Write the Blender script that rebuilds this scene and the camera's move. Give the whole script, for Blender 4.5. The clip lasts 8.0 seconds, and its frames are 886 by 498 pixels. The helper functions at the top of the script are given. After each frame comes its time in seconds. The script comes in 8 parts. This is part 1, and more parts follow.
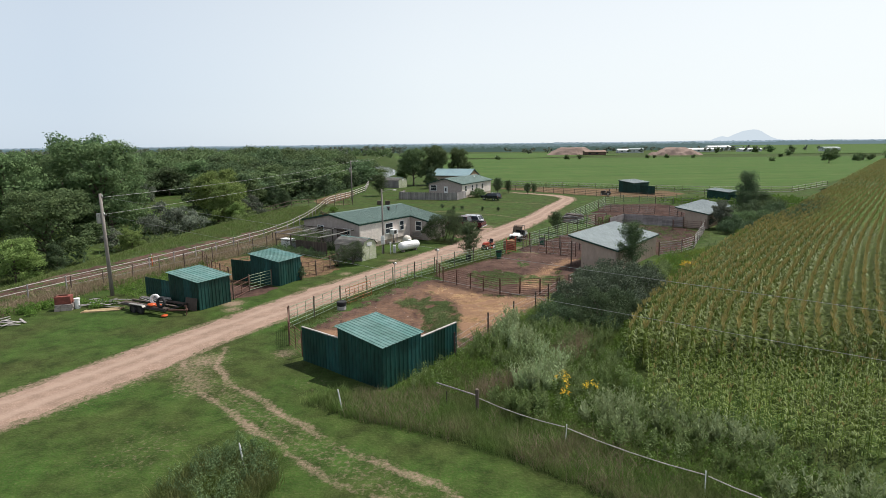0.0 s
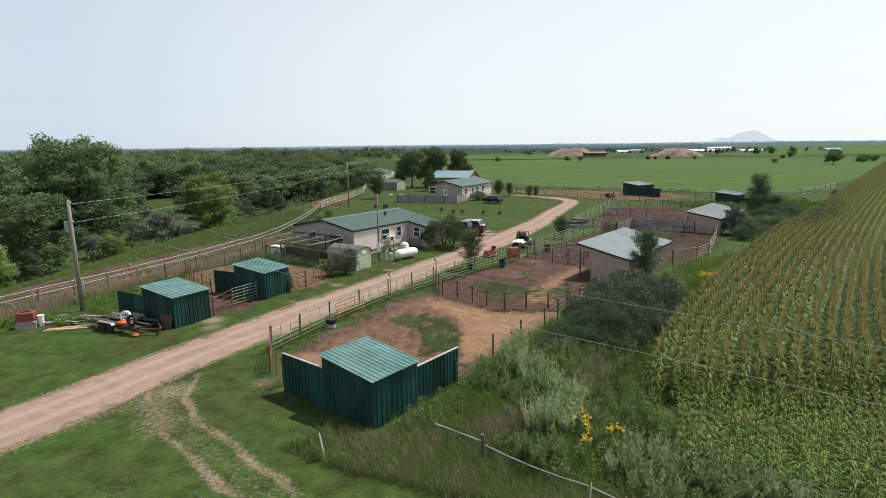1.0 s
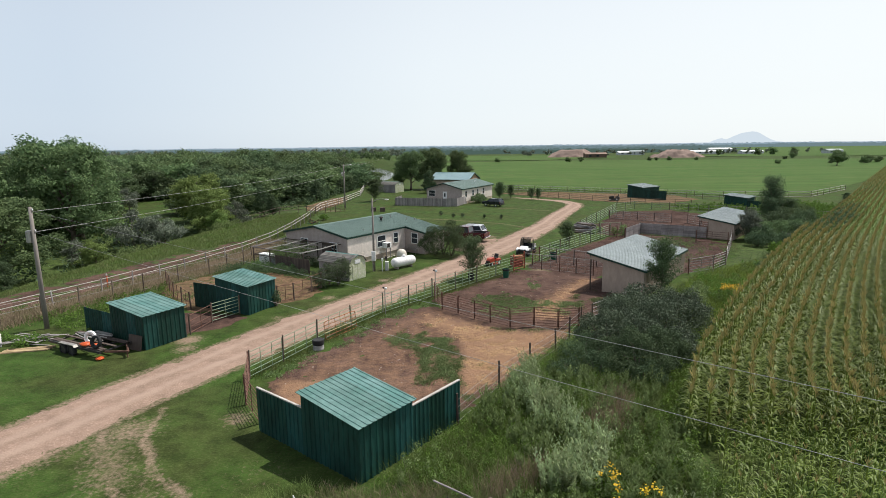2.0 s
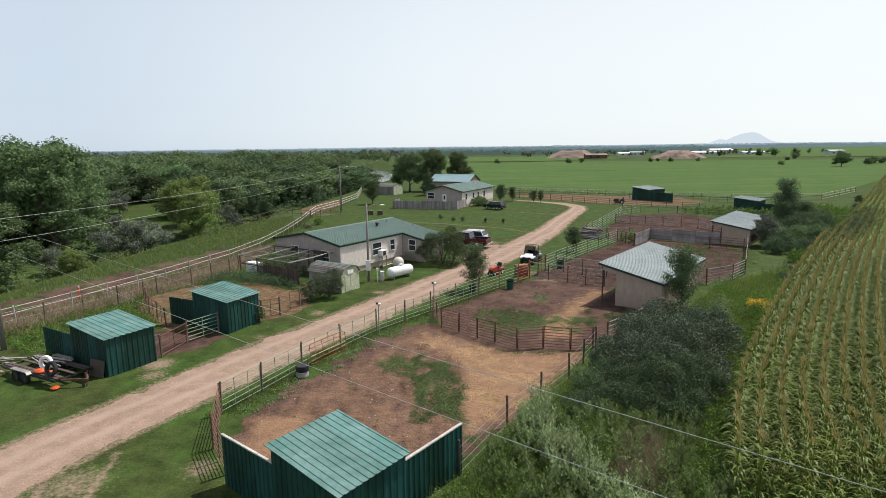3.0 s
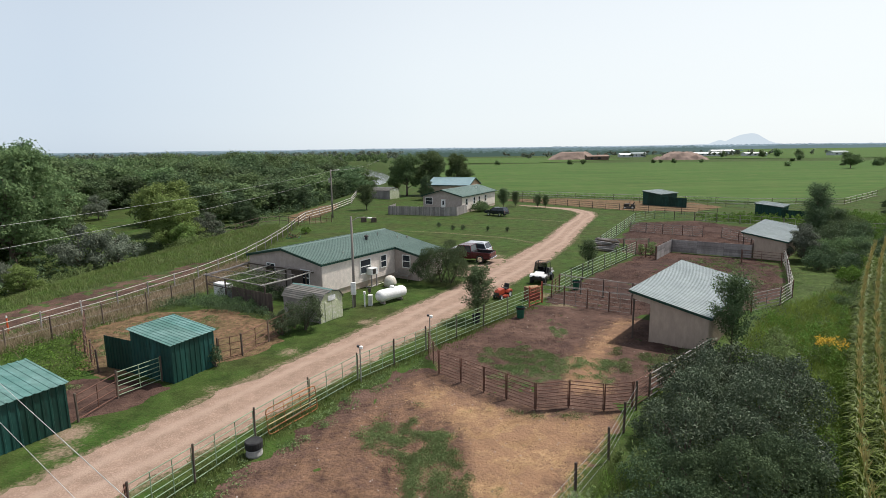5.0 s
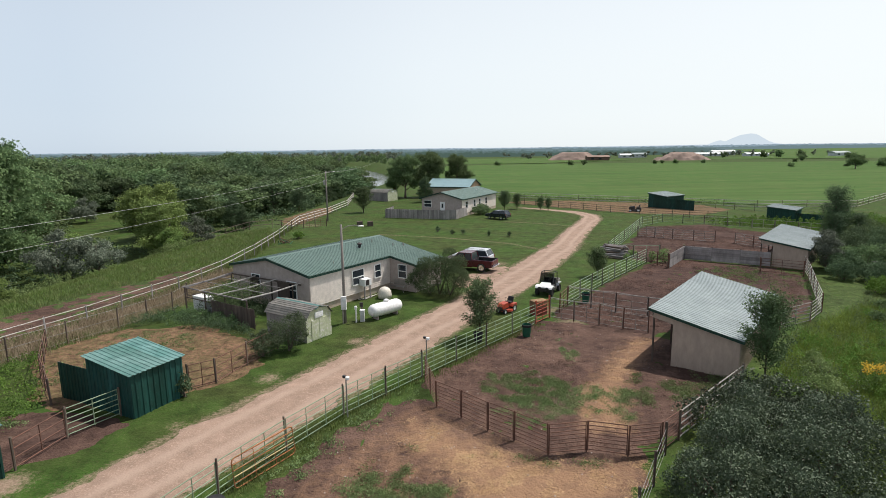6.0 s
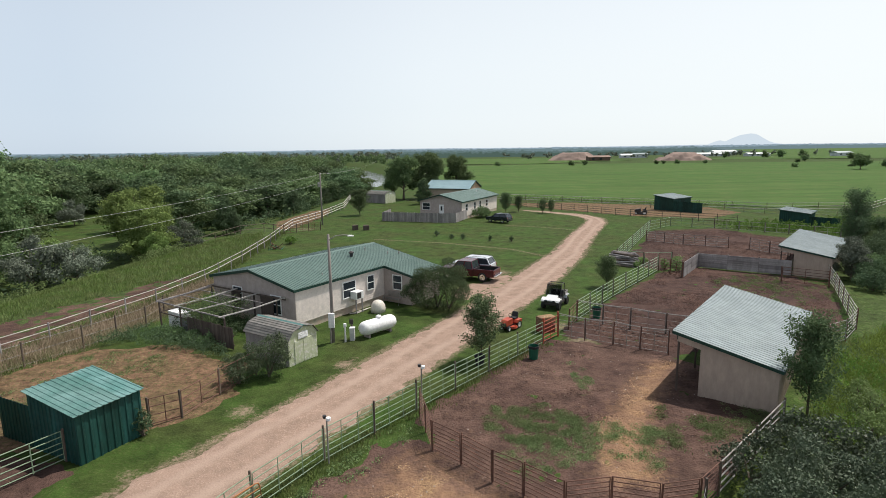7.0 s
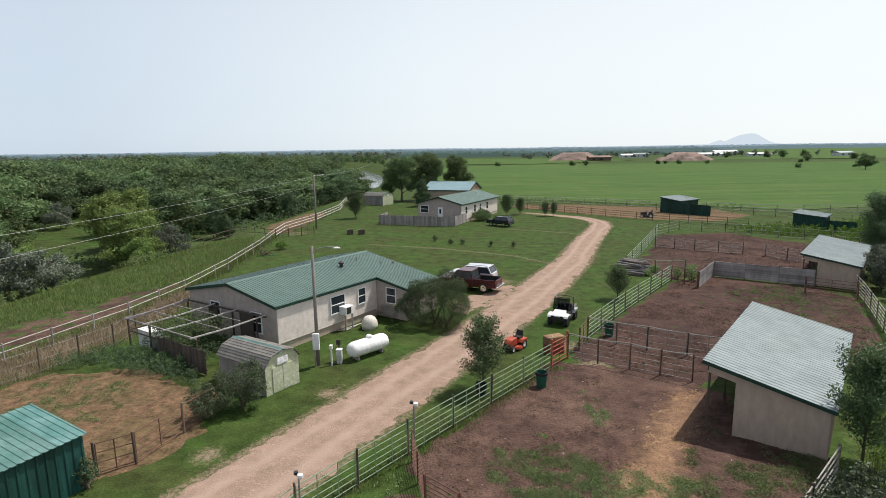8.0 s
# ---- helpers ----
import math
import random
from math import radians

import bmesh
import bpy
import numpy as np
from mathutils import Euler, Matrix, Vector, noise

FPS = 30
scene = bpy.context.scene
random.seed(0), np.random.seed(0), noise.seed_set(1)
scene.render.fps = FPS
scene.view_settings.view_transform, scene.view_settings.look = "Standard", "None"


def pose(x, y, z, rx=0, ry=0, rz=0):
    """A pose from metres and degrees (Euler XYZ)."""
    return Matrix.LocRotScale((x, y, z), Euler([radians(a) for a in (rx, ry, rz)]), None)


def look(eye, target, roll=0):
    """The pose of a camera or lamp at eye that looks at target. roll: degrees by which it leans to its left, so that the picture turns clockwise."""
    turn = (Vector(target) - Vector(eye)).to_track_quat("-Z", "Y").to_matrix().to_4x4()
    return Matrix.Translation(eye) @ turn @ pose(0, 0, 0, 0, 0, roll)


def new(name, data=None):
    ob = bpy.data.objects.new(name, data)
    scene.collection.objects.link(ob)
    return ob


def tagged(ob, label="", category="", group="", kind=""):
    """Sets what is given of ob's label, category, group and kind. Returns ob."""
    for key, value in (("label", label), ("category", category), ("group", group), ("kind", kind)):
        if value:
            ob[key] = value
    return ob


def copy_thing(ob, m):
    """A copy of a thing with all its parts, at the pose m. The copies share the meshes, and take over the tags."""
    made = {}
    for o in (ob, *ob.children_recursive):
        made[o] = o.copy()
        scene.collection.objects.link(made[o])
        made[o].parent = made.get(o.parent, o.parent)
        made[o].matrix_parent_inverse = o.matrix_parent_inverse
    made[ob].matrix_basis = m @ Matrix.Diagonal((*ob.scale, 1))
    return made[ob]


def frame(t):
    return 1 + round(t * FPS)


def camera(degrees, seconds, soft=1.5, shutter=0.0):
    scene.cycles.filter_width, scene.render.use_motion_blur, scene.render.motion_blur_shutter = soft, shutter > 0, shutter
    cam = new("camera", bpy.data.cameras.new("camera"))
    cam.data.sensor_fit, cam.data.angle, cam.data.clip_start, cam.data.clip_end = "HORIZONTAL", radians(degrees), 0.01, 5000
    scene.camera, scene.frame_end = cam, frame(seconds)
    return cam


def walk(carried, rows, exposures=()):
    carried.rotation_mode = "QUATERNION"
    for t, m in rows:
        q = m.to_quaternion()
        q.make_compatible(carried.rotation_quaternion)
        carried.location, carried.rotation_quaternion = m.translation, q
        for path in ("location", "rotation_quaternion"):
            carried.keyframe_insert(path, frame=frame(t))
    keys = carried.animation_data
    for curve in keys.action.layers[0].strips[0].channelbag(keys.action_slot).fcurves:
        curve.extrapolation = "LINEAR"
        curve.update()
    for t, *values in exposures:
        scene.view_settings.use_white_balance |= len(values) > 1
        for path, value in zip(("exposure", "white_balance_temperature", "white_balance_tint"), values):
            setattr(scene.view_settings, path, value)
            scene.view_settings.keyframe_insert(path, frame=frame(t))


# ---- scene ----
cam = camera(76.7, 8.0, soft=0.75)
PATH = [
    (0.0, (1.263, 0.364, 12.247), (0.857, 10.186, 10.410), -0.64),
    (0.5, (1.183, 2.305, 12.260), (0.783, 12.128, 10.434), -0.65),
    (1.0, (1.105, 4.243, 12.276), (0.710, 14.069, 10.460), -0.66),
    (1.5, (1.030, 6.180, 12.295), (0.639, 16.008, 10.488), -0.67),
    (2.0, (0.958, 8.116, 12.317), (0.572, 17.945, 10.518), -0.68),
    (2.5, (0.889, 10.050, 12.342), (0.508, 19.881, 10.551), -0.69),
    (3.0, (0.826, 11.982, 12.370), (0.448, 21.814, 10.586), -0.70),
    (3.5, (0.768, 13.913, 12.401), (0.395, 23.746, 10.623), -0.71),
    (4.0, (0.717, 15.842, 12.435), (0.347, 25.677, 10.663), -0.72),
    (4.5, (0.673, 17.770, 12.473), (0.306, 27.605, 10.705), -0.73),
    (5.0, (0.637, 19.696, 12.513), (0.273, 29.532, 10.749), -0.74),
    (5.5, (0.610, 21.620, 12.557), (0.248, 31.457, 10.796), -0.75),
    (6.0, (0.592, 23.543, 12.603), (0.233, 33.381, 10.845), -0.76),
    (6.5, (0.585, 25.464, 12.653), (0.227, 35.302, 10.896), -0.77),
    (7.0, (0.588, 27.384, 12.706), (0.233, 37.222, 10.950), -0.78),
    (7.5, (0.604, 29.302, 12.762), (0.250, 39.141, 11.005), -0.79),
    (8.0, (0.632, 31.219, 12.821), (0.280, 41.057, 11.064), -0.80),
]
walk(cam, [(t, look(eye, target, roll)) for t, eye, target, roll in PATH])

# ---- light ----
SUN_DIR = Vector((0.82, 0.57, 1.72)).normalized()
world = bpy.data.worlds.new("sky")
scene.world = world
world.use_nodes = True
sky = world.node_tree.nodes.new("ShaderNodeTexSky")
sky.sky_type, sky.sun_disc = "NISHITA", False
sky.sun_elevation = math.asin(SUN_DIR.z)
sky.sun_rotation = math.atan2(SUN_DIR.x, SUN_DIR.y)
sky.altitude, sky.air_density, sky.dust_density, sky.ozone_density = 100, 1.0, 0.8, 1.0
backing = world.node_tree.nodes["Background"]
backing.inputs["Strength"].default_value = 0.145
pale = world.node_tree.nodes.new("ShaderNodeHueSaturation")
pale.inputs["Saturation"].default_value = 0.30
world.node_tree.links.new(sky.outputs[0], pale.inputs["Color"])
haze = world.node_tree.nodes.new("ShaderNodeMix")
haze.data_type, haze.blend_type = "RGBA", "MULTIPLY"
haze.inputs[0].default_value, haze.inputs[7].default_value = 1.0, (0.985, 1.0, 1.06, 1)
world.node_tree.links.new(pale.outputs[0], haze.inputs[6])
# a summer haze that is brightest round the sun and thins towards the zenith
way = world.node_tree.nodes.new("ShaderNodeTexCoord")
towards = world.node_tree.nodes.new("ShaderNodeVectorMath")
towards.operation = "DOT_PRODUCT"
towards.inputs[1].default_value = Vector((SUN_DIR.x, SUN_DIR.y, 0)).normalized()
world.node_tree.links.new(way.outputs["Generated"], towards.inputs[0])
glow = world.node_tree.nodes.new("ShaderNodeValToRGB")
glow.color_ramp.elements[0].position, glow.color_ramp.elements[0].color = 0.0, (4.25, 5.0, 5.8, 1)
glow.color_ramp.elements[1].position, glow.color_ramp.elements[1].color = 0.95, (6.35, 6.70, 6.70, 1)
middle = glow.color_ramp.elements.new(0.52)
middle.color = (5.85, 6.35, 6.60, 1)
world.node_tree.links.new(towards.outputs["Value"], glow.inputs[0])
rise = world.node_tree.nodes.new("ShaderNodeSeparateXYZ")
world.node_tree.links.new(way.outputs["Generated"], rise.inputs[0])
thin = world.node_tree.nodes.new("ShaderNodeMapRange")
thin.inputs[1].default_value, thin.inputs[2].default_value, thin.inputs[3].default_value, thin.inputs[4].default_value = 0.12, 0.75, 0.85, 0.0
world.node_tree.links.new(rise.outputs["Z"], thin.inputs[0])
veil = world.node_tree.nodes.new("ShaderNodeMix")
veil.data_type = "RGBA"
world.node_tree.links.new(thin.outputs[0], veil.inputs[0])
world.node_tree.links.new(haze.outputs[2], veil.inputs[6])
world.node_tree.links.new(glow.outputs[0], veil.inputs[7])
world.node_tree.links.new(veil.outputs[2], backing.inputs["Color"])
sun = new("sun", bpy.data.lights.new("sun", "SUN"))
sun.data.energy, sun.data.angle, sun.data.color = 5.0, radians(0.6), (1.0, 0.95, 0.89)
sun.matrix_world = look(SUN_DIR * 200, (0, 0, 0))
scene.view_settings.exposure = 0.0


# ---- materials ----
def material(name, base, other=None, scale=1.0, rough=0.8, metal=0.0, bump=0.2, fine=None, stretch=(1, 1, 1), random_by="", spread=0.0, spec=0.3, third=None, through_light=0.0, mottle=0.15, wear=None, grain=3.4, soft=(1.36, 1.78)):
    """A surface with two scales of mottling, a fine relief and, where asked, a shade of its own for each piece."""
    m = bpy.data.materials.new(name)
    m.use_nodes = True
    t = m.node_tree
    n, l = t.nodes, t.links
    b = n["Principled BSDF"]
    b.inputs["Roughness"].default_value, b.inputs["Metallic"].default_value = rough, metal
    b.inputs["Specular IOR Level"].default_value = spec
    other = other or tuple(c * 0.7 for c in base)
    co = n.new("ShaderNodeTexCoord")
    mp = n.new("ShaderNodeMapping")
    mp.inputs["Scale"].default_value = stretch
    geo = n.new("ShaderNodeNewGeometry")
    l.new(geo.outputs["Position"], mp.inputs[0])
    big = n.new("ShaderNodeTexNoise")
    big.inputs["Scale"].default_value, big.inputs["Detail"].default_value = scale, 6
    l.new(mp.outputs[0], big.inputs["Vector"])
    small = n.new("ShaderNodeTexNoise")
    small.inputs["Scale"].default_value, small.inputs["Detail"].default_value = fine or scale * 9, 4
    l.new(mp.outputs[0], small.inputs["Vector"])
    ramp = n.new("ShaderNodeMapRange")
    ramp.inputs[1].default_value, ramp.inputs[2].default_value = 0.36, 0.64
    l.new(big.outputs[0], ramp.inputs[0])
    mix = n.new("ShaderNodeMix")
    mix.data_type = "RGBA"
    mix.inputs[6].default_value, mix.inputs[7].default_value = (*base, 1), (*other, 1)
    l.new(ramp.outputs[0], mix.inputs[0])
    colour = mix.outputs[2]
    if third:
        r3 = n.new("ShaderNodeMapRange")
        r3.inputs[1].default_value, r3.inputs[2].default_value = 0.5, 0.68
        l.new(small.outputs[0], r3.inputs[0])
        m3 = n.new("ShaderNodeMix")
        m3.data_type = "RGBA"
        m3.inputs[7].default_value = (*third, 1)
        l.new(r3.outputs[0], m3.inputs[0])
        l.new(colour, m3.inputs[6])
        colour = m3.outputs[2]
    mid = n.new("ShaderNodeTexNoise")
    mid.inputs["Scale"].default_value, mid.inputs["Detail"].default_value, mid.inputs["Roughness"].default_value = scale * 3.7, 9, 0.72
    l.new(mp.outputs[0], mid.inputs["Vector"])
    shade = n.new("ShaderNodeMapRange")
    shade.inputs[1].default_value, shade.inputs[2].default_value = 0.32, 0.68
    shade.inputs[3].default_value, shade.inputs[4].default_value = 1 - mottle, 1 + mottle
    l.new(mid.outputs[0], shade.inputs[0])
    tone = n.new("ShaderNodeVectorMath")
    tone.operation = "SCALE"
    l.new(colour, tone.inputs[0])
    l.new(shade.outputs[0], tone.inputs["Scale"])
    colour = tone.outputs[0]
    if wear:
        worn = n.new("ShaderNodeAttribute")
        worn.attribute_name = "wear"
        grit = n.new("ShaderNodeTexNoise")
        grit.inputs["Scale"].default_value, grit.inputs["Detail"].default_value, grit.inputs["Roughness"].default_value = grain, 8, 0.72
        l.new(mp.outputs[0], grit.inputs["Vector"])
        total = n.new("ShaderNodeMath")
        total.operation = "MULTIPLY_ADD"
        total.inputs[1].default_value = 1.9
        l.new(grit.outputs[0], total.inputs[0])
        l.new(worn.outputs["Fac"], total.inputs[2])
        cut = n.new("ShaderNodeMapRange")
        cut.inputs[1].default_value, cut.inputs[2].default_value = soft
        l.new(total.outputs[0], cut.inputs[0])
        soil = n.new("ShaderNodeMix")
        soil.data_type = "RGBA"
        soil.inputs[6].default_value, soil.inputs[7].default_value = (*wear[0], 1), (*wear[1], 1)
        l.new(small.outputs[0], soil.inputs[0])
        over = n.new("ShaderNodeMix")
        over.data_type = "RGBA"
        l.new(cut.outputs[0], over.inputs[0])
        l.new(colour, over.inputs[6])
        l.new(soil.outputs[2], over.inputs[7])
        colour = over.outputs[2]
    hsv = n.new("ShaderNodeHueSaturation")
    l.new(colour, hsv.inputs["Color"])
    if random_by:
        if random_by == "object":
            src = n.new("ShaderNodeObjectInfo").outputs["Random"]
        elif random_by == "both":
            mixed = n.new("ShaderNodeMath")
            mixed.operation = "MULTIPLY_ADD"
            mixed.inputs[1].default_value = 0.68
            l.new(n.new("ShaderNodeObjectInfo").outputs["Random"], mixed.inputs[0])
            part_of = n.new("ShaderNodeMath")
            part_of.operation = "MULTIPLY"
            part_of.inputs[1].default_value = 0.32
            l.new(geo.outputs["Random Per Island"], part_of.inputs[0])
            l.new(part_of.outputs[0], mixed.inputs[2])
            src = mixed.outputs[0]
        else:
            src = geo.outputs["Random Per Island"]
        v = n.new("ShaderNodeMapRange")
        v.inputs[3].default_value, v.inputs[4].default_value = 1 - spread, 1 + spread
        l.new(src, v.inputs[0])
        l.new(v.outputs[0], hsv.inputs["Value"])
        hh = n.new("ShaderNodeMapRange")
        hh.inputs[3].default_value, hh.inputs[4].default_value = 0.5 - spread * 0.06, 0.5 + spread * 0.06
        l.new(src, hh.inputs[0])
        l.new(hh.outputs[0], hsv.inputs["Hue"])
    l.new(hsv.outputs[0], b.inputs["Base Color"])
    bp = n.new("ShaderNodeBump")
    bp.inputs["Strength"].default_value, bp.inputs["Distance"].default_value = bump, 0.05
    l.new(small.outputs[0], bp.inputs["Height"])
    l.new(bp.outputs[0], b.inputs["Normal"])
    if through_light:
        tr = n.new("ShaderNodeBsdfTranslucent")
        l.new(hsv.outputs[0], tr.inputs["Color"])
        ms = n.new("ShaderNodeMixShader")
        ms.inputs[0].default_value = through_light
        l.new(b.outputs[0], ms.inputs[1])
        l.new(tr.outputs[0], ms.inputs[2])
        l.new(ms.outputs[0], n["Material Output"].inputs["Surface"])
    return m


GRASS = material("lawn_grass", (0.036, 0.074, 0.0135), (0.042, 0.055, 0.015), 0.22, 0.95, bump=1.0, fine=9, third=(0.060, 0.076, 0.024), mottle=0.5, spec=0.1, wear=((0.36, 0.268, 0.20), (0.105, 0.072, 0.046)), grain=4.6, soft=(1.34, 1.88))
BANK = material("rough_grass", (0.050, 0.082, 0.020), (0.038, 0.060, 0.017), 0.3, 0.95, bump=1.4, fine=6, third=(0.080, 0.092, 0.036), mottle=0.6, spec=0.1)
ROAD = material("packed_dirt", (0.272, 0.190, 0.144), (0.242, 0.169, 0.127), 0.35, 0.95, bump=0.7, fine=13, third=(0.325, 0.236, 0.182), mottle=0.22, spec=0.1, wear=((0.355, 0.262, 0.205), (0.32, 0.232, 0.178)), grain=0.8, soft=(1.15, 2.0))
MUD = material("pen_dirt", (0.070, 0.042, 0.034), (0.116, 0.072, 0.055), 0.20, 0.95, bump=1.8, fine=9, third=(0.062, 0.037, 0.029), mottle=0.55, spec=0.1, wear=((0.285, 0.172, 0.103), (0.200, 0.118, 0.072)), grain=1.5, soft=(1.1, 1.9))
TAN = material("dry_dirt", (0.158, 0.092, 0.058), (0.118, 0.080, 0.044), 0.5, 0.95, bump=1.6, fine=7, third=(0.090, 0.084, 0.034), mottle=0.6, spec=0.1)
MUCK = material("dark_pen_dirt", (0.054, 0.033, 0.028), (0.086, 0.051, 0.040), 0.22, 0.95, bump=1.8, fine=8, third=(0.050, 0.031, 0.026), mottle=0.45, spec=0.1, wear=((0.265, 0.160, 0.105), (0.185, 0.108, 0.070)), grain=1.5, soft=(1.15, 2.0))
STRAW = material("straw_litter", (0.265, 0.165, 0.088), (0.175, 0.105, 0.062), 0.6, 0.95, bump=1.2, fine=10, third=(0.33, 0.23, 0.13), mottle=0.4)
CROP = material("green_crop", (0.048, 0.102, 0.023), (0.062, 0.106, 0.029), 0.018, 0.95, bump=0.6, fine=0.5, stretch=(0.35, 2.2, 1), third=(0.098, 0.118, 0.044), mottle=0.24, spec=0.05)
FARLAND = material("far_land", (0.10, 0.14, 0.05), (0.14, 0.13, 0.07), 0.004, 0.95, bump=0.0)
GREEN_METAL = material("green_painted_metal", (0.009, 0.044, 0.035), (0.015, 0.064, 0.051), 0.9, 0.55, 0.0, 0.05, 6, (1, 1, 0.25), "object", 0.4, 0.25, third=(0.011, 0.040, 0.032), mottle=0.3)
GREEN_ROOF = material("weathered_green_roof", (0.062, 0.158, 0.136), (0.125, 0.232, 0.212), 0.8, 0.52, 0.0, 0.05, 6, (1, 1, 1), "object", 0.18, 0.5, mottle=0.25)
HOUSE_ROOF = material("green_ribbed_roof", (0.088, 0.142, 0.118), (0.100, 0.155, 0.130), 0.4, 0.42, 0.0, 0.03, 4, spec=0.5)
GREY_ROOF = material("galvanised_roof", (0.235, 0.275, 0.275), (0.200, 0.238, 0.238), 0.5, 0.55, 0.1, 0.04, 5, spec=0.4)
BLUE_ROOF = material("blue_green_roof", (0.17, 0.27, 0.29), (0.15, 0.245, 0.265), 0.3, 0.45, 0.0, 0.03, 4, spec=0.5)
TRIM_GREEN = material("dark_green_trim", (0.018, 0.055, 0.042), None, 2, 0.4, 0, 0.02, 8)
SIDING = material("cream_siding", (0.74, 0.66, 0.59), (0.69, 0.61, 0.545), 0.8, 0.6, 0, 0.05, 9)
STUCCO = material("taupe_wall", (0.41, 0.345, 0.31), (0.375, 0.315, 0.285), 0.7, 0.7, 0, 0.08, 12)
PALE_SIDING = material("pale_grey_siding", (0.55, 0.52, 0.47), (0.50, 0.47, 0.43), 0.7, 0.6, 0, 0.05, 9)
SHED_WALL = material("tan_shed_wall", (0.43, 0.335, 0.27), (0.40, 0.31, 0.25), 0.9, 0.6, 0, 0.05, 6, (1, 1, 0.3))
SKIRT = material("skirting", (0.40, 0.37, 0.29), (0.47, 0.36, 0.28), 1.3, 0.8, 0, 0.1, 9)
WHITE = material("white_paint", (0.80, 0.80, 0.78), (0.72, 0.72, 0.70), 1.5, 0.45, 0, 0.03, 9)
GREY_WOOD = material("weathered_grey_wood", (0.31, 0.285, 0.275), (0.215, 0.197, 0.19), 1.2, 0.85, 0, 0.3, 14, (1, 1, 0.3), "object", 0.24)
BROWN_WOOD = material("brown_wood", (0.105, 0.080, 0.066), (0.075, 0.058, 0.048), 1.5, 0.85, 0, 0.3, 14, (1, 1, 0.3), "object", 0.2)
PALE_WOOD = material("pale_new_wood", (0.48, 0.36, 0.20), (0.38, 0.28, 0.16), 1.5, 0.8, 0, 0.2, 14, random_by="object", spread=0.15)
POST = material("post_wood", (0.15, 0.115, 0.09), (0.10, 0.078, 0.062), 2.0, 0.9, 0, 0.3, 14, (1, 1, 0.3), "object", 0.25)
POLE = material("pole_wood", (0.25, 0.225, 0.20), (0.185, 0.165, 0.148), 1.0, 0.85, 0, 0.2, 14, (1, 1, 0.2))
GREEN_PIPE = material("pale_green_pipe", (0.25, 0.33, 0.22), (0.20, 0.26, 0.17), 1.2, 0.5, 0.1, 0.05, 12)
RUST_PIPE = material("rusty_pipe", (0.17, 0.085, 0.06), (0.11, 0.06, 0.045), 1.5, 0.75, 0.1, 0.15, 14)
GREY_PIPE = material("grey_pipe", (0.36, 0.35, 0.32), (0.27, 0.25, 0.23), 1.0, 0.5, 0.4, 0.05, 12)
RUST_ORANGE = material("rusty_orange_pipe", (0.34, 0.14, 0.05), (0.24, 0.10, 0.045), 2.0, 0.7, 0, 0.1, 12)
RED_PIPE = material("red_pipe", (0.42, 0.10, 0.055), (0.30, 0.08, 0.05), 1.5, 0.55, 0, 0.1, 12)
WHITE_RAIL = material("bleached_rail", (0.50, 0.47, 0.43), (0.38, 0.355, 0.32), 1.5, 0.8, 0, 0.15, 12)
WIRE = material("wire", (0.45, 0.45, 0.44), None, 3, 0.4, 0.6, 0.0, 9)
CABLE = material("weathered_cable", (0.46, 0.455, 0.44), (0.38, 0.375, 0.36), 3, 0.7, 0.0, 0.0, 9)
BLACK = material("black_rubber", (0.018, 0.018, 0.02), (0.03, 0.03, 0.03), 4, 0.75, 0, 0.1, 20)
DARK_METAL = material("dark_metal", (0.035, 0.036, 0.04), (0.06, 0.05, 0.045), 3, 0.5, 0.3, 0.1, 14)
CHROME = material("bright_metal", (0.72, 0.72, 0.72), (0.6, 0.6, 0.6), 3, 0.2, 1.0, 0.0, 9)
GLASS = material("dark_window_glass", (0.02, 0.028, 0.035), (0.03, 0.038, 0.045), 0.8, 0.06, 0, 0.0, 3, spec=0.5)
MAROON = material("maroon_car_paint", (0.062, 0.004, 0.013), (0.055, 0.004, 0.011), 1, 0.2, 0.0, 0.0, 3, spec=0.6)
SILVER = material("silver_car_paint", (0.62, 0.64, 0.67), (0.58, 0.60, 0.63), 1, 0.22, 0.3, 0.0, 3, spec=0.6)
NAVY = material("dark_blue_car_paint", (0.010, 0.014, 0.022), (0.012, 0.017, 0.026), 1, 0.2, 0.1, 0.0, 3, spec=0.6)
ORANGE = material("orange_plastic", (0.62, 0.10, 0.025), (0.52, 0.09, 0.025), 2, 0.45, 0, 0.05, 9)
RED = material("faded_red_paint", (0.24, 0.070, 0.052), (0.18, 0.058, 0.045), 2, 0.65, 0, 0.1, 9, mottle=0.35)
GREEN_PLASTIC = material("green_plastic", (0.012, 0.085, 0.05), (0.016, 0.10, 0.06), 2, 0.5, 0, 0.03, 9)
CONCRETE = material("grey_block", (0.42, 0.36, 0.32), (0.33, 0.28, 0.25), 2, 0.9, 0, 0.3, 14, random_by="object", spread=0.15)
BARK = material("bark", (0.16, 0.125, 0.10), (0.10, 0.08, 0.065), 2, 0.95, 0, 0.6, 10, (1, 1, 0.3))


def foliage(name, a, b, spread=0.34, rough=0.75, spec=0.10, light=0.2):
    return material(name, a, b, 0.6, rough, 0, 0.0, 5, random_by="both", spread=spread, spec=spec, through_light=light)


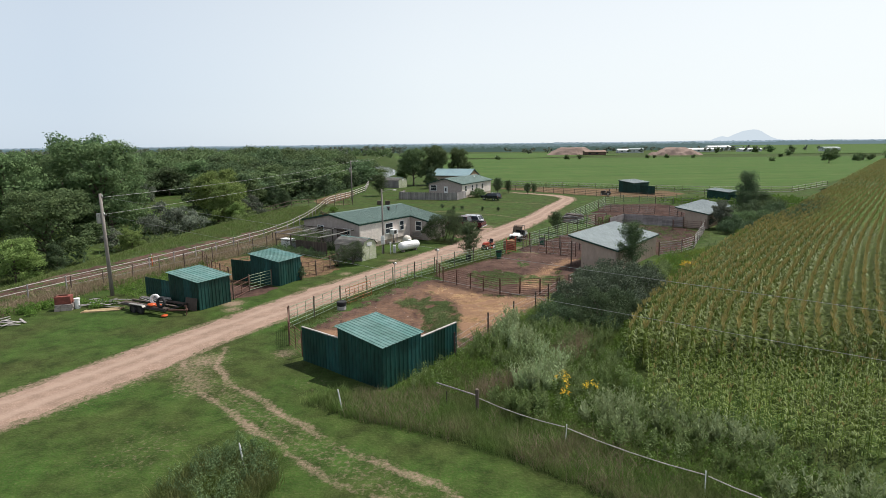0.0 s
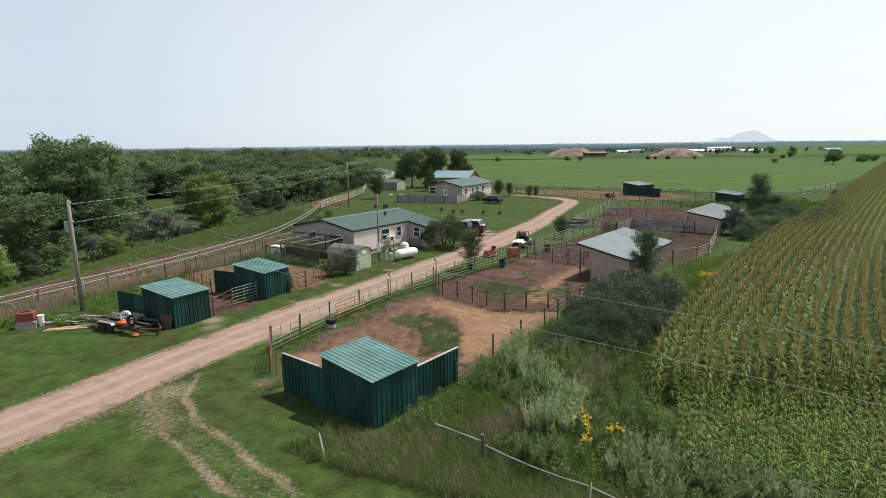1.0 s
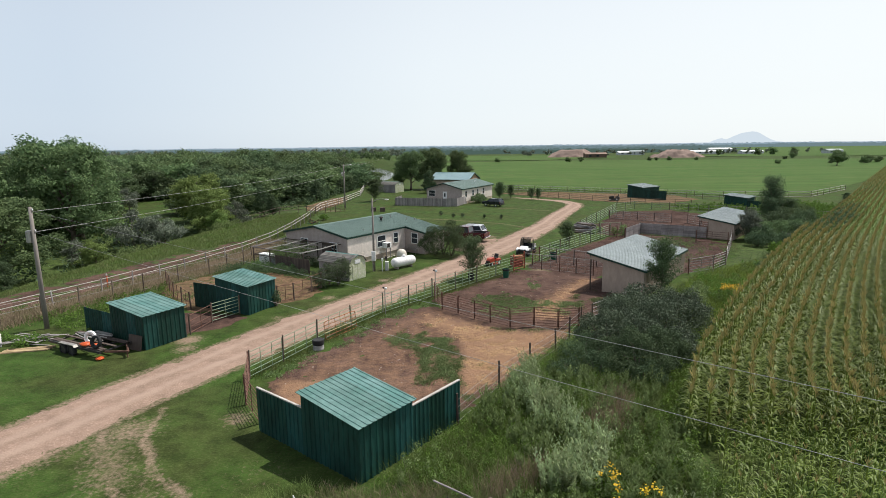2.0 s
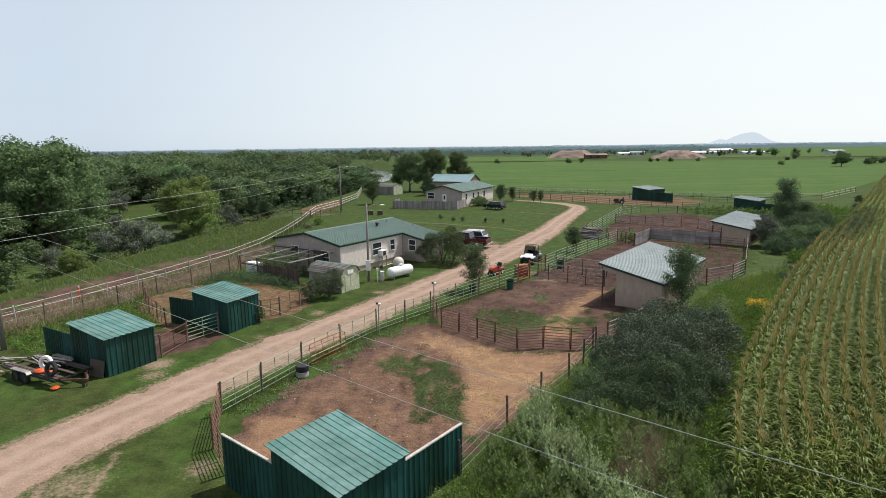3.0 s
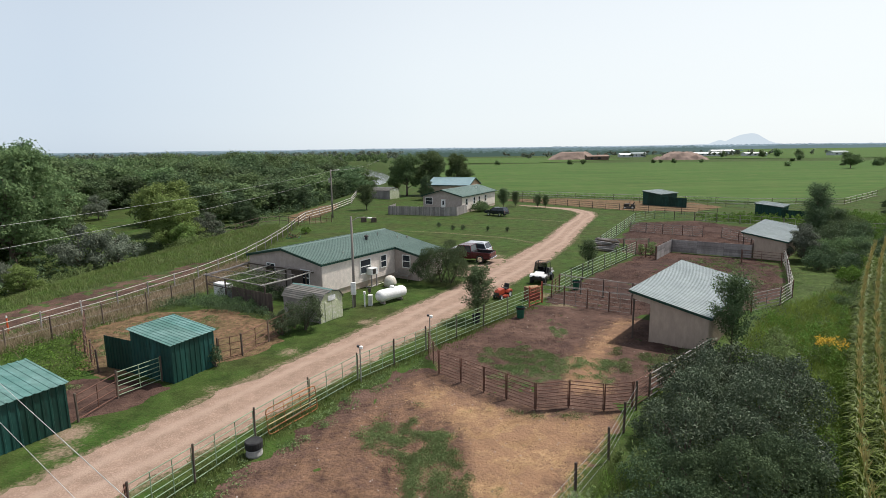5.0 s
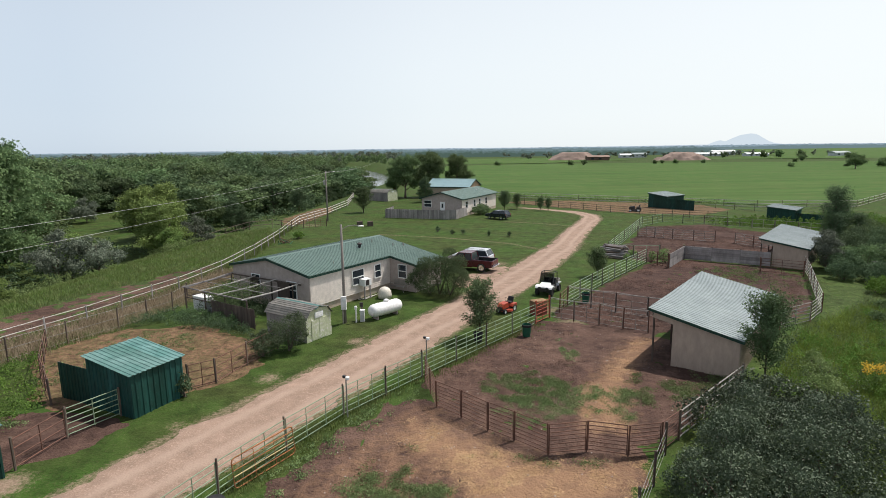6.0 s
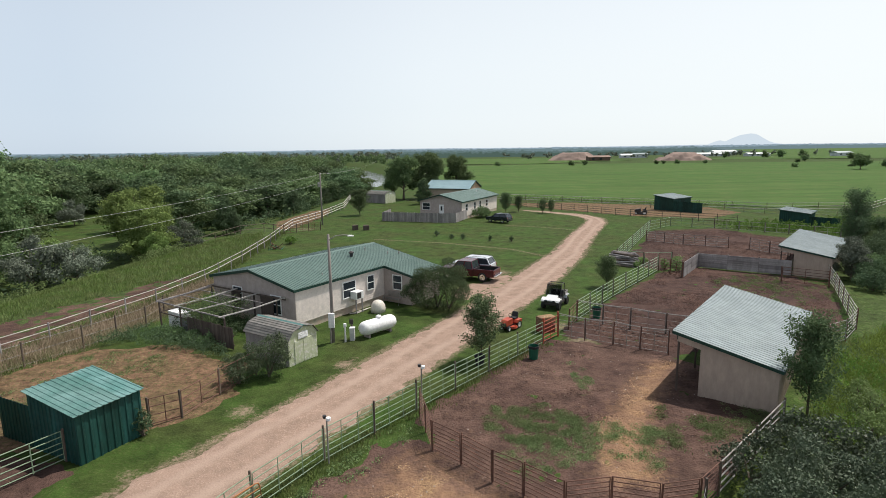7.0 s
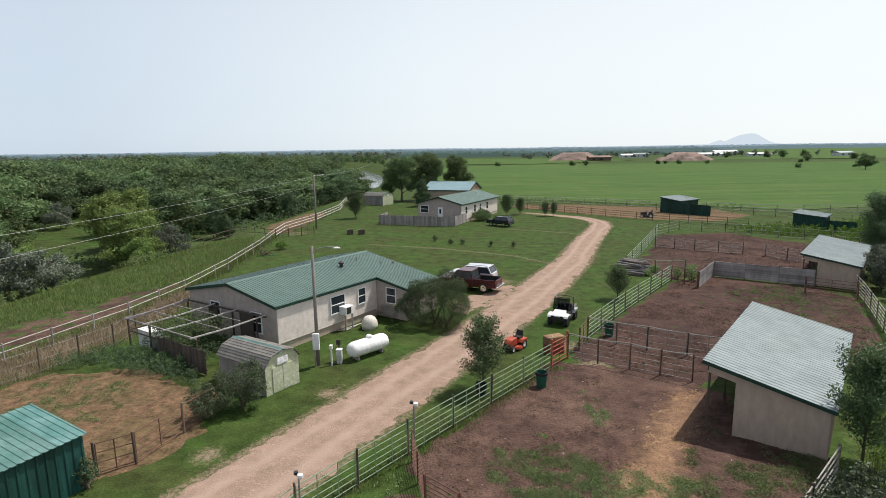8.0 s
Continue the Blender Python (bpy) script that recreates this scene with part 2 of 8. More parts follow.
LEAF_GREEN = foliage("cottonwood_leaves", (0.150, 0.212, 0.090), (0.108, 0.160, 0.072), 0.40, light=0.34)
LEAF_LIGHT = foliage("light_leaves", (0.225, 0.305, 0.095), (0.172, 0.245, 0.080), 0.24, light=0.34)
LEAF_DARK = foliage("dark_leaves", (0.100, 0.146, 0.072), (0.074, 0.112, 0.060), 0.26, light=0.3)
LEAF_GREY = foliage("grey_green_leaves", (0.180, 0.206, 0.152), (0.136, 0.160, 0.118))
LEAF_SAGE = foliage("sage_leaves", (0.335, 0.400, 0.215), (0.250, 0.315, 0.150), 0.3, 0.8, 0.1, 0.3)
LEAF_BUSH = foliage("glossy_bush_leaves", (0.102, 0.136, 0.080), (0.070, 0.099, 0.060), 0.4, 0.55, 0.22, 0.2)
LEAF_WEED = foliage("weed_leaves", (0.225, 0.30, 0.125), (0.16, 0.235, 0.082), 0.3, 0.8, 0.1, 0.35)
LEAF_FRESH = foliage("fresh_weed_leaves", (0.135, 0.225, 0.045), (0.098, 0.172, 0.037), 0.32, 0.8, 0.1, 0.3)
LEAF_CORN = foliage("corn_leaves", (0.146, 0.202, 0.027), (0.106, 0.156, 0.024), 0.38, 0.48, 0.3, 0.25)
TASSEL = foliage("corn_tassel", (0.36, 0.30, 0.11), (0.28, 0.25, 0.09), 0.35, 0.8, 0.2, 0.2)
DRY_GRASS = foliage("dry_grass", (0.36, 0.275, 0.195), (0.25, 0.195, 0.125), 0.35, 0.8, 0.2, 0.2)
TALL_GRASS = foliage("tall_grass", (0.125, 0.185, 0.045), (0.155, 0.175, 0.066), 0.3, 0.7, 0.2, 0.25)
LAWN_BLADES = foliage("lawn_blades", (0.074, 0.128, 0.030), (0.062, 0.104, 0.028), 0.25, 0.8, 0.1, 0.15)
LEAF_MEADOW = foliage("meadow_leaves", (0.200, 0.280, 0.056), (0.155, 0.215, 0.050), 0.3, 0.8, 0.1, 0.3)
LEAF_WOOD = foliage("woodland_leaves", (0.122, 0.176, 0.084), (0.092, 0.138, 0.070), 0.42, light=0.32)
SHRUB = foliage("shrub_leaves", (0.098, 0.134, 0.066), (0.068, 0.096, 0.048), 0.3, 0.8, 0.05)
TINTED = bpy.data.materials.new("tinted_plastic")
TINTED.use_nodes = True
TINTED.node_tree.nodes["Principled BSDF"].inputs["Transmission Weight"].default_value = 1.0
TINTED.node_tree.nodes["Principled BSDF"].inputs["Roughness"].default_value = 0.04
TINTED.node_tree.nodes["Principled BSDF"].inputs["IOR"].default_value = 1.15
TINTED.node_tree.nodes["Principled BSDF"].inputs["Base Color"].default_value = (0.10, 0.12, 0.12, 1)
MOWER = material("mower_red_paint", (0.40, 0.066, 0.034), (0.33, 0.056, 0.03), 2, 0.4, 0, 0.03, 9)
LEAF_PEN = foliage("pen_weed_leaves", (0.200, 0.272, 0.115), (0.142, 0.200, 0.080), 0.35, 0.8, 0.1, 0.3)
STRAW_STALKS = foliage("straw_stalks", (0.52, 0.34, 0.20), (0.38, 0.235, 0.135), 0.4, 0.8, 0.1, 0.15)
YELLOW = foliage("yellow_flowers", (0.62, 0.42, 0.03), (0.52, 0.34, 0.03), 0.2, 0.8, 0.2, 0.2)


# ---- mesh tools ----
class Shape:
    """Corners and faces gathered for one mesh."""

    def __init__(self):
        self.v, self.f = [], []

    def add(self, verts, faces):
        k = len(self.v)
        self.v.extend(tuple(p) for p in verts)
        self.f.extend(tuple(i + k for i in f) for f in faces)
        return self

    def box(self, x0, x1, y0, y1, z0, z1, m=None):
        p = [Vector((x, y, z)) for z in (z0, z1) for y in (y0, y1) for x in (x0, x1)]
        if m:
            p = [m @ q for q in p]
        return self.add(p, [(0, 2, 3, 1), (4, 5, 7, 6), (0, 1, 5, 4), (2, 6, 7, 3), (0, 4, 6, 2), (1, 3, 7, 5)])

    def beam(self, a, b, w, h):
        """A square bar from a to b."""
        a, b = Vector(a), Vector(b)
        d = (b - a).normalized()
        s = d.cross(Vector((0, 0, 1)))
        s = s.normalized() if s.length > 1e-4 else Vector((1, 0, 0))
        t = s.cross(d)
        p = [c + s * i * w / 2 + t * j * h / 2 for c in (a, b) for j in (-1, 1) for i in (-1, 1)]
        return self.add(p, [(0, 1, 3, 2), (4, 6, 7, 5), (0, 4, 5, 1), (2, 3, 7, 6), (0, 2, 6, 4), (1, 5, 7, 3)])

    def tube(self, points, radii, n=6, caps=True):
        pts = [Vector(p) for p in points]
        radii = radii if isinstance(radii, (list, tuple)) else [radii] * len(pts)
        rings = []
        for i, p in enumerate(pts):
            d = (pts[min(i + 1, len(pts) - 1)] - pts[max(i - 1, 0)]).normalized()
            s = d.cross(Vector((0, 0, 1)))
            s = s.normalized() if s.length > 1e-3 else Vector((1, 0, 0))
            t = s.cross(d)
            rings.append([p + (s * math.cos(a) + t * math.sin(a)) * radii[i] for a in (2 * math.pi * k / n for k in range(n))])
        v = [q for r in rings for q in r]
        f = [(i * n + k, i * n + (k + 1) % n, (i + 1) * n + (k + 1) % n, (i + 1) * n + k) for i in range(len(pts) - 1) for k in range(n)]
        if caps:
            f += [tuple(reversed(range(n))), tuple(range((len(pts) - 1) * n, len(pts) * n))]
        return self.add(v, f)

    def lathe(self, profile, n=16, m=None, caps=True):
        """A turned form: profile of (radius, height) about z."""
        v = [Vector((r * math.cos(2 * math.pi * k / n), r * math.sin(2 * math.pi * k / n), z)) for r, z in profile for k in range(n)]
        if m:
            v = [m @ p for p in v]
        f = [(i * n + k, i * n + (k + 1) % n, (i + 1) * n + (k + 1) % n, (i + 1) * n + k) for i in range(len(profile) - 1) for k in range(n)]
        if caps:
            f += [tuple(reversed(range(n))), tuple(range((len(profile) - 1) * n, len(profile) * n))]
        return self.add(v, f)

    def prism(self, outline, y0, y1, m=None):
        """An outline in x, z drawn out along y."""
        n = len(outline)
        p = [Vector((x, y, z)) for y in (y0, y1) for x, z in outline]
        if m:
            p = [m @ q for q in p]
        return self.add(p, [tuple(range(n)), tuple(reversed(range(n, 2 * n)))] + [(k, k + n, (k + 1) % n + n, (k + 1) % n) for k in range(n)])

    def mesh(self, name, mat, smooth=False):
        me = bpy.data.meshes.new(name)
        me.from_pydata(self.v, [], self.f)
        me.materials.append(mat)
        bm = bmesh.new()
        bm.from_mesh(me)
        bmesh.ops.recalc_face_normals(bm, faces=bm.faces) if len(self.f) < 4000 else None
        bm.to_mesh(me)
        bm.free()
        if smooth:
            me.shade_smooth()
        return me


def thing(name, label, category, m=None, group="", kind=""):
    ob = new(name)
    if m:
        ob.matrix_world = m
    return tagged(ob, label, category, group, kind)


def part(name, shape, mat, parent, label="", smooth=False, bevel=0.0, m=None):
    me = shape if isinstance(shape, bpy.types.Mesh) else shape.mesh(name, mat, smooth)
    ob = new(name, me)
    ob.parent = parent
    if m:
        ob.matrix_local = m
    if bevel:
        mod = ob.modifiers.new("edge", "BEVEL")
        mod.width, mod.segments, mod.limit_method = bevel, 2, "ANGLE"
    if label:
        ob["label"] = label
    return ob


def solo(name, shape, mat, label, category, group="", kind="", smooth=False, m=None):
    me = shape if isinstance(shape, bpy.types.Mesh) else shape.mesh(name, mat, smooth)
    ob = new(name, me)
    if m:
        ob.matrix_world = m
    return tagged(ob, label, category, group, kind)


def array_mesh(name, verts, faces, mat, smooth=False):
    """A mesh from arrays: verts (n, 3), faces (m, 3 or 4)."""
    verts, faces = np.asarray(verts, np.float32), np.asarray(faces, np.int32)
    me = bpy.data.meshes.new(name)
    k = faces.shape[1]
    me.vertices.add(len(verts))
    me.vertices.foreach_set("co", verts.ravel())
    me.loops.add(faces.size)
    me.loops.foreach_set("vertex_index", faces.ravel())
    me.polygons.add(len(faces))
    me.polygons.foreach_set("loop_start", np.arange(0, faces.size, k, dtype=np.int32))
    me.update(calc_edges=True)
    me.materials.append(mat)
    if smooth:
        me.shade_smooth()
    return me


def frame_uv(x, y, degrees, z=0.0):
    """A pose whose y runs along the given bearing (clockwise from world y) and whose x runs to its right."""
    return pose(x, y, z, 0, 0, -degrees)


# ---- ground ----
TABLE = np.random.RandomState(7).rand(256, 256) * 2 - 1


def lattice(x, y):
    """Smooth value noise in -1..1 on a unit lattice."""
    ix, iy = np.floor(x).astype(int), np.floor(y).astype(int)
    fx, fy = x - ix, y - iy
    fx, fy = fx * fx * (3 - 2 * fx), fy * fy * (3 - 2 * fy)
    a, b = TABLE[ix % 256, iy % 256], TABLE[(ix + 1) % 256, iy % 256]
    c, d = TABLE[ix % 256, (iy + 1) % 256], TABLE[(ix + 1) % 256, (iy + 1) % 256]
    return (a * (1 - fx) + b * fx) * (1 - fy) + (c * (1 - fx) + d * fx) * fy


def soft_noise(x, y, s, seed=0.0):
    """Rolling noise of four octaves for arrays, about -1..1."""
    x, y = np.asarray(x, float), np.asarray(y, float)
    out, amp, k = 0.0, 1.0, s * 0.6
    for i in range(4):
        out = out + amp * lattice(x * k + 31.7 * i + 13.1 * seed + 500, y * k - 17.3 * i + 7.7 * seed + 700)
        amp, k = amp * 0.5, k * 2.1
    return out / 1.2


def step(x):
    x = np.clip(x, 0, 1)
    return x * x * (3 - 2 * x)


def line_gap(x, y, pts):
    """Distance from arrays of points to a polyline."""
    best = np.full(np.shape(x), 1e9)
    for (ax, ay), (bx, by) in zip(pts, pts[1:]):
        dx, dy = bx - ax, by - ay
        t = np.clip(((x - ax) * dx + (y - ay) * dy) / (dx * dx + dy * dy), 0, 1)
        best = np.minimum(best, np.hypot(x - ax - t * dx, y - ay - t * dy))
    return best


def inside(x, y, poly):
    """Signed depth inside a polygon (positive inside)."""
    c = np.zeros(np.shape(x), bool)
    for (ax, ay), (bx, by) in zip(poly, poly[1:] + poly[:1]):
        hit = ((ay > y) != (by > y)) & (x < (bx - ax) * (y - ay) / ((by - ay) or 1e-9) + ax)
        c ^= hit
    d = line_gap(x, y, poly + poly[:1])
    return np.where(c, d, -d)


RIVER = [(-66, 215), (-47, 262), (-43, 302), (-60, 385), (-92, 490), (-190, 600), (-400, 640), (-1500, 700)]
BANK_LINE = ((0, -38), (55, -38), (85, -36.5), (105, -34), (140, -31.5), (180, -30), (230, -24), (300, -28), (380, -40), (500, -75), (620, -140))


def height(x, y):
    edge = np.interp(y, [p[0] for p in BANK_LINE], [p[1] for p in BANK_LINE])
    h = -2.0 * step((edge - x) / 9.0) * step((700 - y) / 60)
    h = h - 2.6 * step((14.5 - line_gap(x, y, RIVER)) / 9.0)
    near = step((250 - np.hypot(x, y - 60)) / 80)
    return h + 0.025 * soft_noise(x, y, 0.5) * near


def spread_lines(lo, hi, d, far, grow=1.13):
    mid = list(np.arange(lo, hi + d / 2, d))
    a, s = lo, d
    left = []
    while a > -far:
        s *= grow
        a -= s
        left.append(a)
    b, s = hi, d
    right = []
    while b < far:
        s *= grow
        b += s
        right.append(b)
    return np.array(left[::-1] + mid + right)


def grid_faces(nx, ny):
    i = np.arange(nx - 1)[None, :] + nx * np.arange(ny - 1)[:, None]
    return np.stack([i, i + 1, i + nx + 1, i + nx], -1).reshape(-1, 4)


# ---- where the turf is worn to soil ----
ROAD_LINE = [(-34, 4), (-27, 15), (-21.5, 23), (-18.6, 28.5), (-16.2, 34.5), (-13.6, 39.5), (-11.0, 45), (-8.0, 50.4), (-5.0, 56), (-1.9, 62), (1.2, 67.6), (4.0, 73.5), (6.6, 79), (8.8, 84.2), (11.6, 90.7), (13.3, 94.6), (14.6, 98.8), (15.9, 102.6), (18.2, 109.3), (20.7, 116.2), (23.4, 123.2), (24.5, 128.6), (22.6, 134.8), (18.6, 139.0), (13.4, 143.4)]
ROAD_HALF = [2.2, 2.2, 2.1, 2.2, 2.15, 2.1, 2.3, 2.0, 1.85, 1.8, 1.4, 0.7]
ROAD_AT = [4, 18, 31, 44, 58, 70, 83, 96, 110, 124, 136, 146]
TRACKS = [[(-15.8, 31.4), (-14.2, 28.9), (-12.66, 26.78), (-11.15, 25.4), (-9.38, 23.82), (-7.4, 22.33), (-5.41, 20.6), (-3.74, 19.28), (-2.28, 18.28), (0.5, 16.2), (4, 13)],
          [(-13.6, 32.8), (-12.6, 29.6), (-11.49, 27.85), (-9.22, 25.86), (-7.7, 24.69), (-5.89, 23.1), (-3.78, 21.48), (-1.93, 20.07), (-0.53, 19.17), (0.42, 18.51), (3.5, 16.2), (7, 13)]]
SPOTS = [(-12, 21, 3.5, 0.36), (-19.5, 19, 3.0, 0.36), (-16.5, 14.5, 4.0, 0.40), (-7, 27.5, 2.2, 0.32), (-25, 24, 3.0, 0.32), (-13.2, 14.6, 0.9, 0.75), (-29, 29, 2.4, 0.42), (-6.6, 59.2, 0.8, 0.9), (-10.4, 53.0, 0.9, 0.8), (-9.6, 31.9, 1.0, 0.7), (-17.2, 42.6, 1.1, 1.0), (-16.6, 41.0, 1.0, 0.8), (-14.0, 30.6, 1.7, 0.75), (-12.9, 47.4, 0.7, 0.6), (-20.5, 17.5, 1.0, 0.6), (1.0, 76.5, 2.2, 0.8), (4.6, 84.5, 1.6, 0.7), (8.4, 63.0, 1.6, 0.85), (6.6, 61.0, 1.0, 0.6), (-6.2, 60.2, 0.6, 0.5), (16.0, 97.5, 2.0, 0.5), (-25.5, 118, 3.0, 0.6), (7.6, 66.5, 1.5, 0.7), (20.5, 86.8, 1.5, 0.7)]
LOOP = [(-12, 107), (-2.2, 103.4), (2.8, 100.4), (6.9, 98.0), (9.2, 94.8), (11.0, 92.2)]
LOOP_FAR = [(8.0, 120.4), (11.4, 119.1), (16.3, 116.4), (18.4, 114.4)]


def wear(x, y):
    """How far the turf is worn away, 0 to about 1."""
    w = np.zeros(np.shape(x))
    for line in TRACKS:
        gap = line_gap(x + 0.22 * soft_noise(x, y, 0.9, 31), y + 0.22 * soft_noise(x, y, 0.9, 37), line)
        w = np.maximum(w, (0.66 + 0.26 * soft_noise(x, y, 0.7, 33)) * np.exp(-(gap / 0.36) ** 2))
    d = line_gap(x, y, ROAD_LINE)
    side = 0.16 * np.exp(-(((x + 17) ** 2 + (y - 27) ** 2) / 60.0))
    w = np.maximum(w, (side + 0.66) * np.exp(-(np.clip(d - np.interp(y, ROAD_AT, ROAD_HALF) - 0.02, 0, 99) / 0.42) ** 2))
    w = np.maximum(w, 0.60 * np.exp(-((line_gap(x, y, [(-15.8, 31.6), (-12.6, 27.0)]) / 1.5) ** 2)))
    w = np.maximum(w, 0.42 * np.exp(-((line_gap(x, y, [(-13.5, 29), (-9.2, 24.8), (-4.5, 20.8), (2, 15.8)]) / 1.3) ** 2)))
    w = np.maximum(w, 0.50 * np.exp(-((line_gap(x, y, [(-24, 16), (-18.2, 24.6), (-15.2, 29.5)]) / 1.0) ** 2)))
    for line in (LOOP, LOOP_FAR):
        w = np.maximum(w, 0.62 * np.exp(-(line_gap(x, y, line) / 0.55) ** 2))
    for a, b, r, k in SPOTS:
        w = np.maximum(w, k * np.exp(-(((x - a) ** 2 + (y - b) ** 2) / (r * r))))
    return w


STRAWS = [[(0.8, 34.2), (2.6, 36.2), (5.2, 40.2), (8.0, 44.6), (4.0, 44.4), (0.8, 46.5), (-2.0, 48.3), (-2.6, 46.5), (0.4, 43.0), (0.6, 39.5), (0.2, 36.5)],
          [(5.8, 47.0), (8.0, 47.0), (9.0, 51.0), (10.6, 54.8), (13.2, 59.2), (11.8, 59.6), (8.6, 54.5), (6.6, 51.0)],
          [(-8.6, 32.4), (-9.2, 36.2), (-6.6, 36.8), (-4.2, 33.4), (-5.5, 31.6)]]


def litter(x, y):
    """How much straw litter lies on the soil of the pens."""
    w = np.zeros(np.shape(x))
    w = np.maximum(w, 0.42 * step(inside(x, y, PEN_1) / 2.0))
    for poly in STRAWS:
        w = np.maximum(w, 0.95 * step(0.45 + inside(x, y, poly) / 2.4))
    return w


def mark(ob, values):
    """Store a wear value for each corner of a mesh."""
    a = ob.data.attributes.new("wear", "FLOAT", "POINT")
    a.data.foreach_set("value", np.asarray(values, np.float32).ravel())


def finer(lines, lo, hi, d):
    """Closer grid lines between lo and hi."""
    return np.concatenate([lines[lines < lo], np.arange(lo, hi, d), lines[lines >= hi]])


gx, gy = finer(spread_lines(-45, 45, 0.4, 4800, 1.10), -19, 5, 0.11), finer(spread_lines(6, 130, 0.4, 4800, 1.10), 13, 35, 0.11)
GX, GY = np.meshgrid(gx, gy)
V = np.stack([GX, GY, height(GX, GY)], -1).reshape(-1, 3)
ground = solo("ground", array_mesh("ground", V, grid_faces(len(gx), len(gy)), GRASS, True), None, "mown green lawn and rough grass on flat farmland", "ground", kind="structure")
mark(ground, wear(GX, GY))


def patch(name, poly, res, mat, label, category, lift=0.03, rough=0.035, ragged=0.5, seed=0.0, z0=0.0):
    """A bare stretch of soil that lies over the grass with a ragged edge."""
    xs, ys = [p[0] for p in poly], [p[1] for p in poly]
    X, Y = np.meshgrid(np.arange(min(xs) - 1, max(xs) + 1, res), np.arange(min(ys) - 1, max(ys) + 1, res))
    d = inside(X, Y, poly) + ragged * (soft_noise(X, Y, 0.9, seed) + 0.7 * soft_noise(X, Y, 3.1, seed + 2))
    Z = np.clip(d * 0.08, -0.10, lift) + rough * soft_noise(X, Y, 2.6, seed) * (d > 0.3) + height(X, Y) + z0
    f = grid_faces(X.shape[1], X.shape[0])
    keep = (d.ravel()[f] > -0.9).any(1)
    used, inv = np.unique(f[keep], return_inverse=True)
    vv = np.stack([X, Y, Z], -1).reshape(-1, 3)[used]
    ob = solo(name, array_mesh(name, vv, inv.reshape(-1, 4), mat, True), None, label, category, kind="structure")
    mark(ob, litter(vv[:, 0], vv[:, 1]))
    return ob


def strip(name, centre, half, mat, label, category, lift=0.05, ragged=0.34, seed=0.0, res=0.25):
    """A track along a smooth line, crowned in the middle, sinking into the grass at its ragged edges."""
    c = np.array(centre, float)
    for _ in range(3):
        q = np.empty((2 * len(c) - 2, 2))
        q[0::2], q[1::2] = 0.75 * c[:-1] + 0.25 * c[1:], 0.25 * c[:-1] + 0.75 * c[1:]
        c = np.vstack([c[:1], q, c[-1:]])
    s = np.concatenate([[0], np.cumsum(np.hypot(*np.diff(c, axis=0).T))])
    at = np.arange(0, s[-1], res)
    px, py = np.interp(at, s, c[:, 0]), np.interp(at, s, c[:, 1])
    tx, ty = np.gradient(px), np.gradient(py)
    tl = np.hypot(tx, ty)
    nx, ny = ty / tl, -tx / tl
    q = np.linspace(-1.45, 1.45, 33)
    h = np.interp(at, np.linspace(0, s[-1], len(half)), half)
    X = px[:, None] + nx[:, None] * q[None, :] * h[:, None]
    Y = py[:, None] + ny[:, None] * q[None, :] * h[:, None]
    d = (1 - np.abs(q))[None, :] * h[:, None] + ragged * (soft_noise(X, Y, 1.1, seed) + 0.6 * soft_noise(X, Y, 4.0, seed + 1))
    ruts = 0.012 * np.cos(np.clip(np.abs(q) - 0.45, -0.3, 0.3) * 10.5)[None, :]
    Z = np.clip(d * 0.12, -0.12, lift) - ruts * (d > 0.3) + 0.008 * soft_noise(X, Y, 4.0, seed) + height(X, Y)
    V = np.stack([X, Y, Z], -1).reshape(-1, 3)
    ob = solo(name, array_mesh(name, V, grid_faces(X.shape[1], X.shape[0]), mat, True), None, label, category, kind="structure")
    mark(ob, 0.95 * np.exp(-((np.abs(q)[None, :] * h[:, None] - 0.85 + 0.25 * soft_noise(X, Y, 0.35, 9.0)) / 0.38) ** 2))
    return ob


strip("road", ROAD_LINE, [w - 0.15 for w in ROAD_HALF], ROAD, "unpaved pale tan dirt driveway with ruts", "road", seed=1.0)

PEN_1 = [(-9.2, 33.6), (-9.7, 36.6), (-7.4, 41.5), (-4.6, 47.4), (-2.2, 51.0), (-0.4, 50.4), (4.2, 46.0), (9.0, 46.2), (2.4, 35.2), (0.7, 32.4), (-2.5, 29.0), (-7.6, 31.4)]
PEN_2 = [(-1.8, 52.4), (1.5, 57.2), (6.2, 64.0), (13.6, 60.8), (14.5, 57), (15.6, 52.6), (10.2, 47), (8.6, 45.6), (4.1, 45.4), (0.4, 48.4), (-0.6, 50)]
PEN_3 = [(7.2, 64.4), (9.8, 68.3), (14.4, 75.4), (20.9, 84.2), (25.3, 86.2), (32.4, 81.6), (33.6, 77.6), (29.2, 69.6), (25.0, 64.0), (22.0, 61.6), (18.3, 64), (13.5, 60.2)]
PEN_4 = [(18.6, 88.6), (21, 85), (25.6, 87.2), (32.8, 83), (39.5, 93), (46, 104), (39.4, 115), (29.3, 113)]
PEN_FAR = [(9.6, 157.5), (20, 145), (30, 134), (35, 131), (45, 128), (54, 136), (52, 146), (40, 152), (24, 160)]
patch("pen_ground", PEN_1, 0.22, MUD, "trampled brown soil of a livestock pen", "bare soil", seed=1.0)
patch("pen_ground", PEN_2, 0.22, MUD, "trampled dark brown soil of a livestock pen", "bare soil", seed=2.0)
patch("pen_ground", PEN_3, 0.28, MUCK, "churned brown soil and litter in a livestock pen", "bare soil", seed=3.0, rough=0.04)
patch("pen_ground", PEN_4, 0.4, MUCK, "trampled dark brown soil of a livestock pen", "bare soil", seed=4.0)
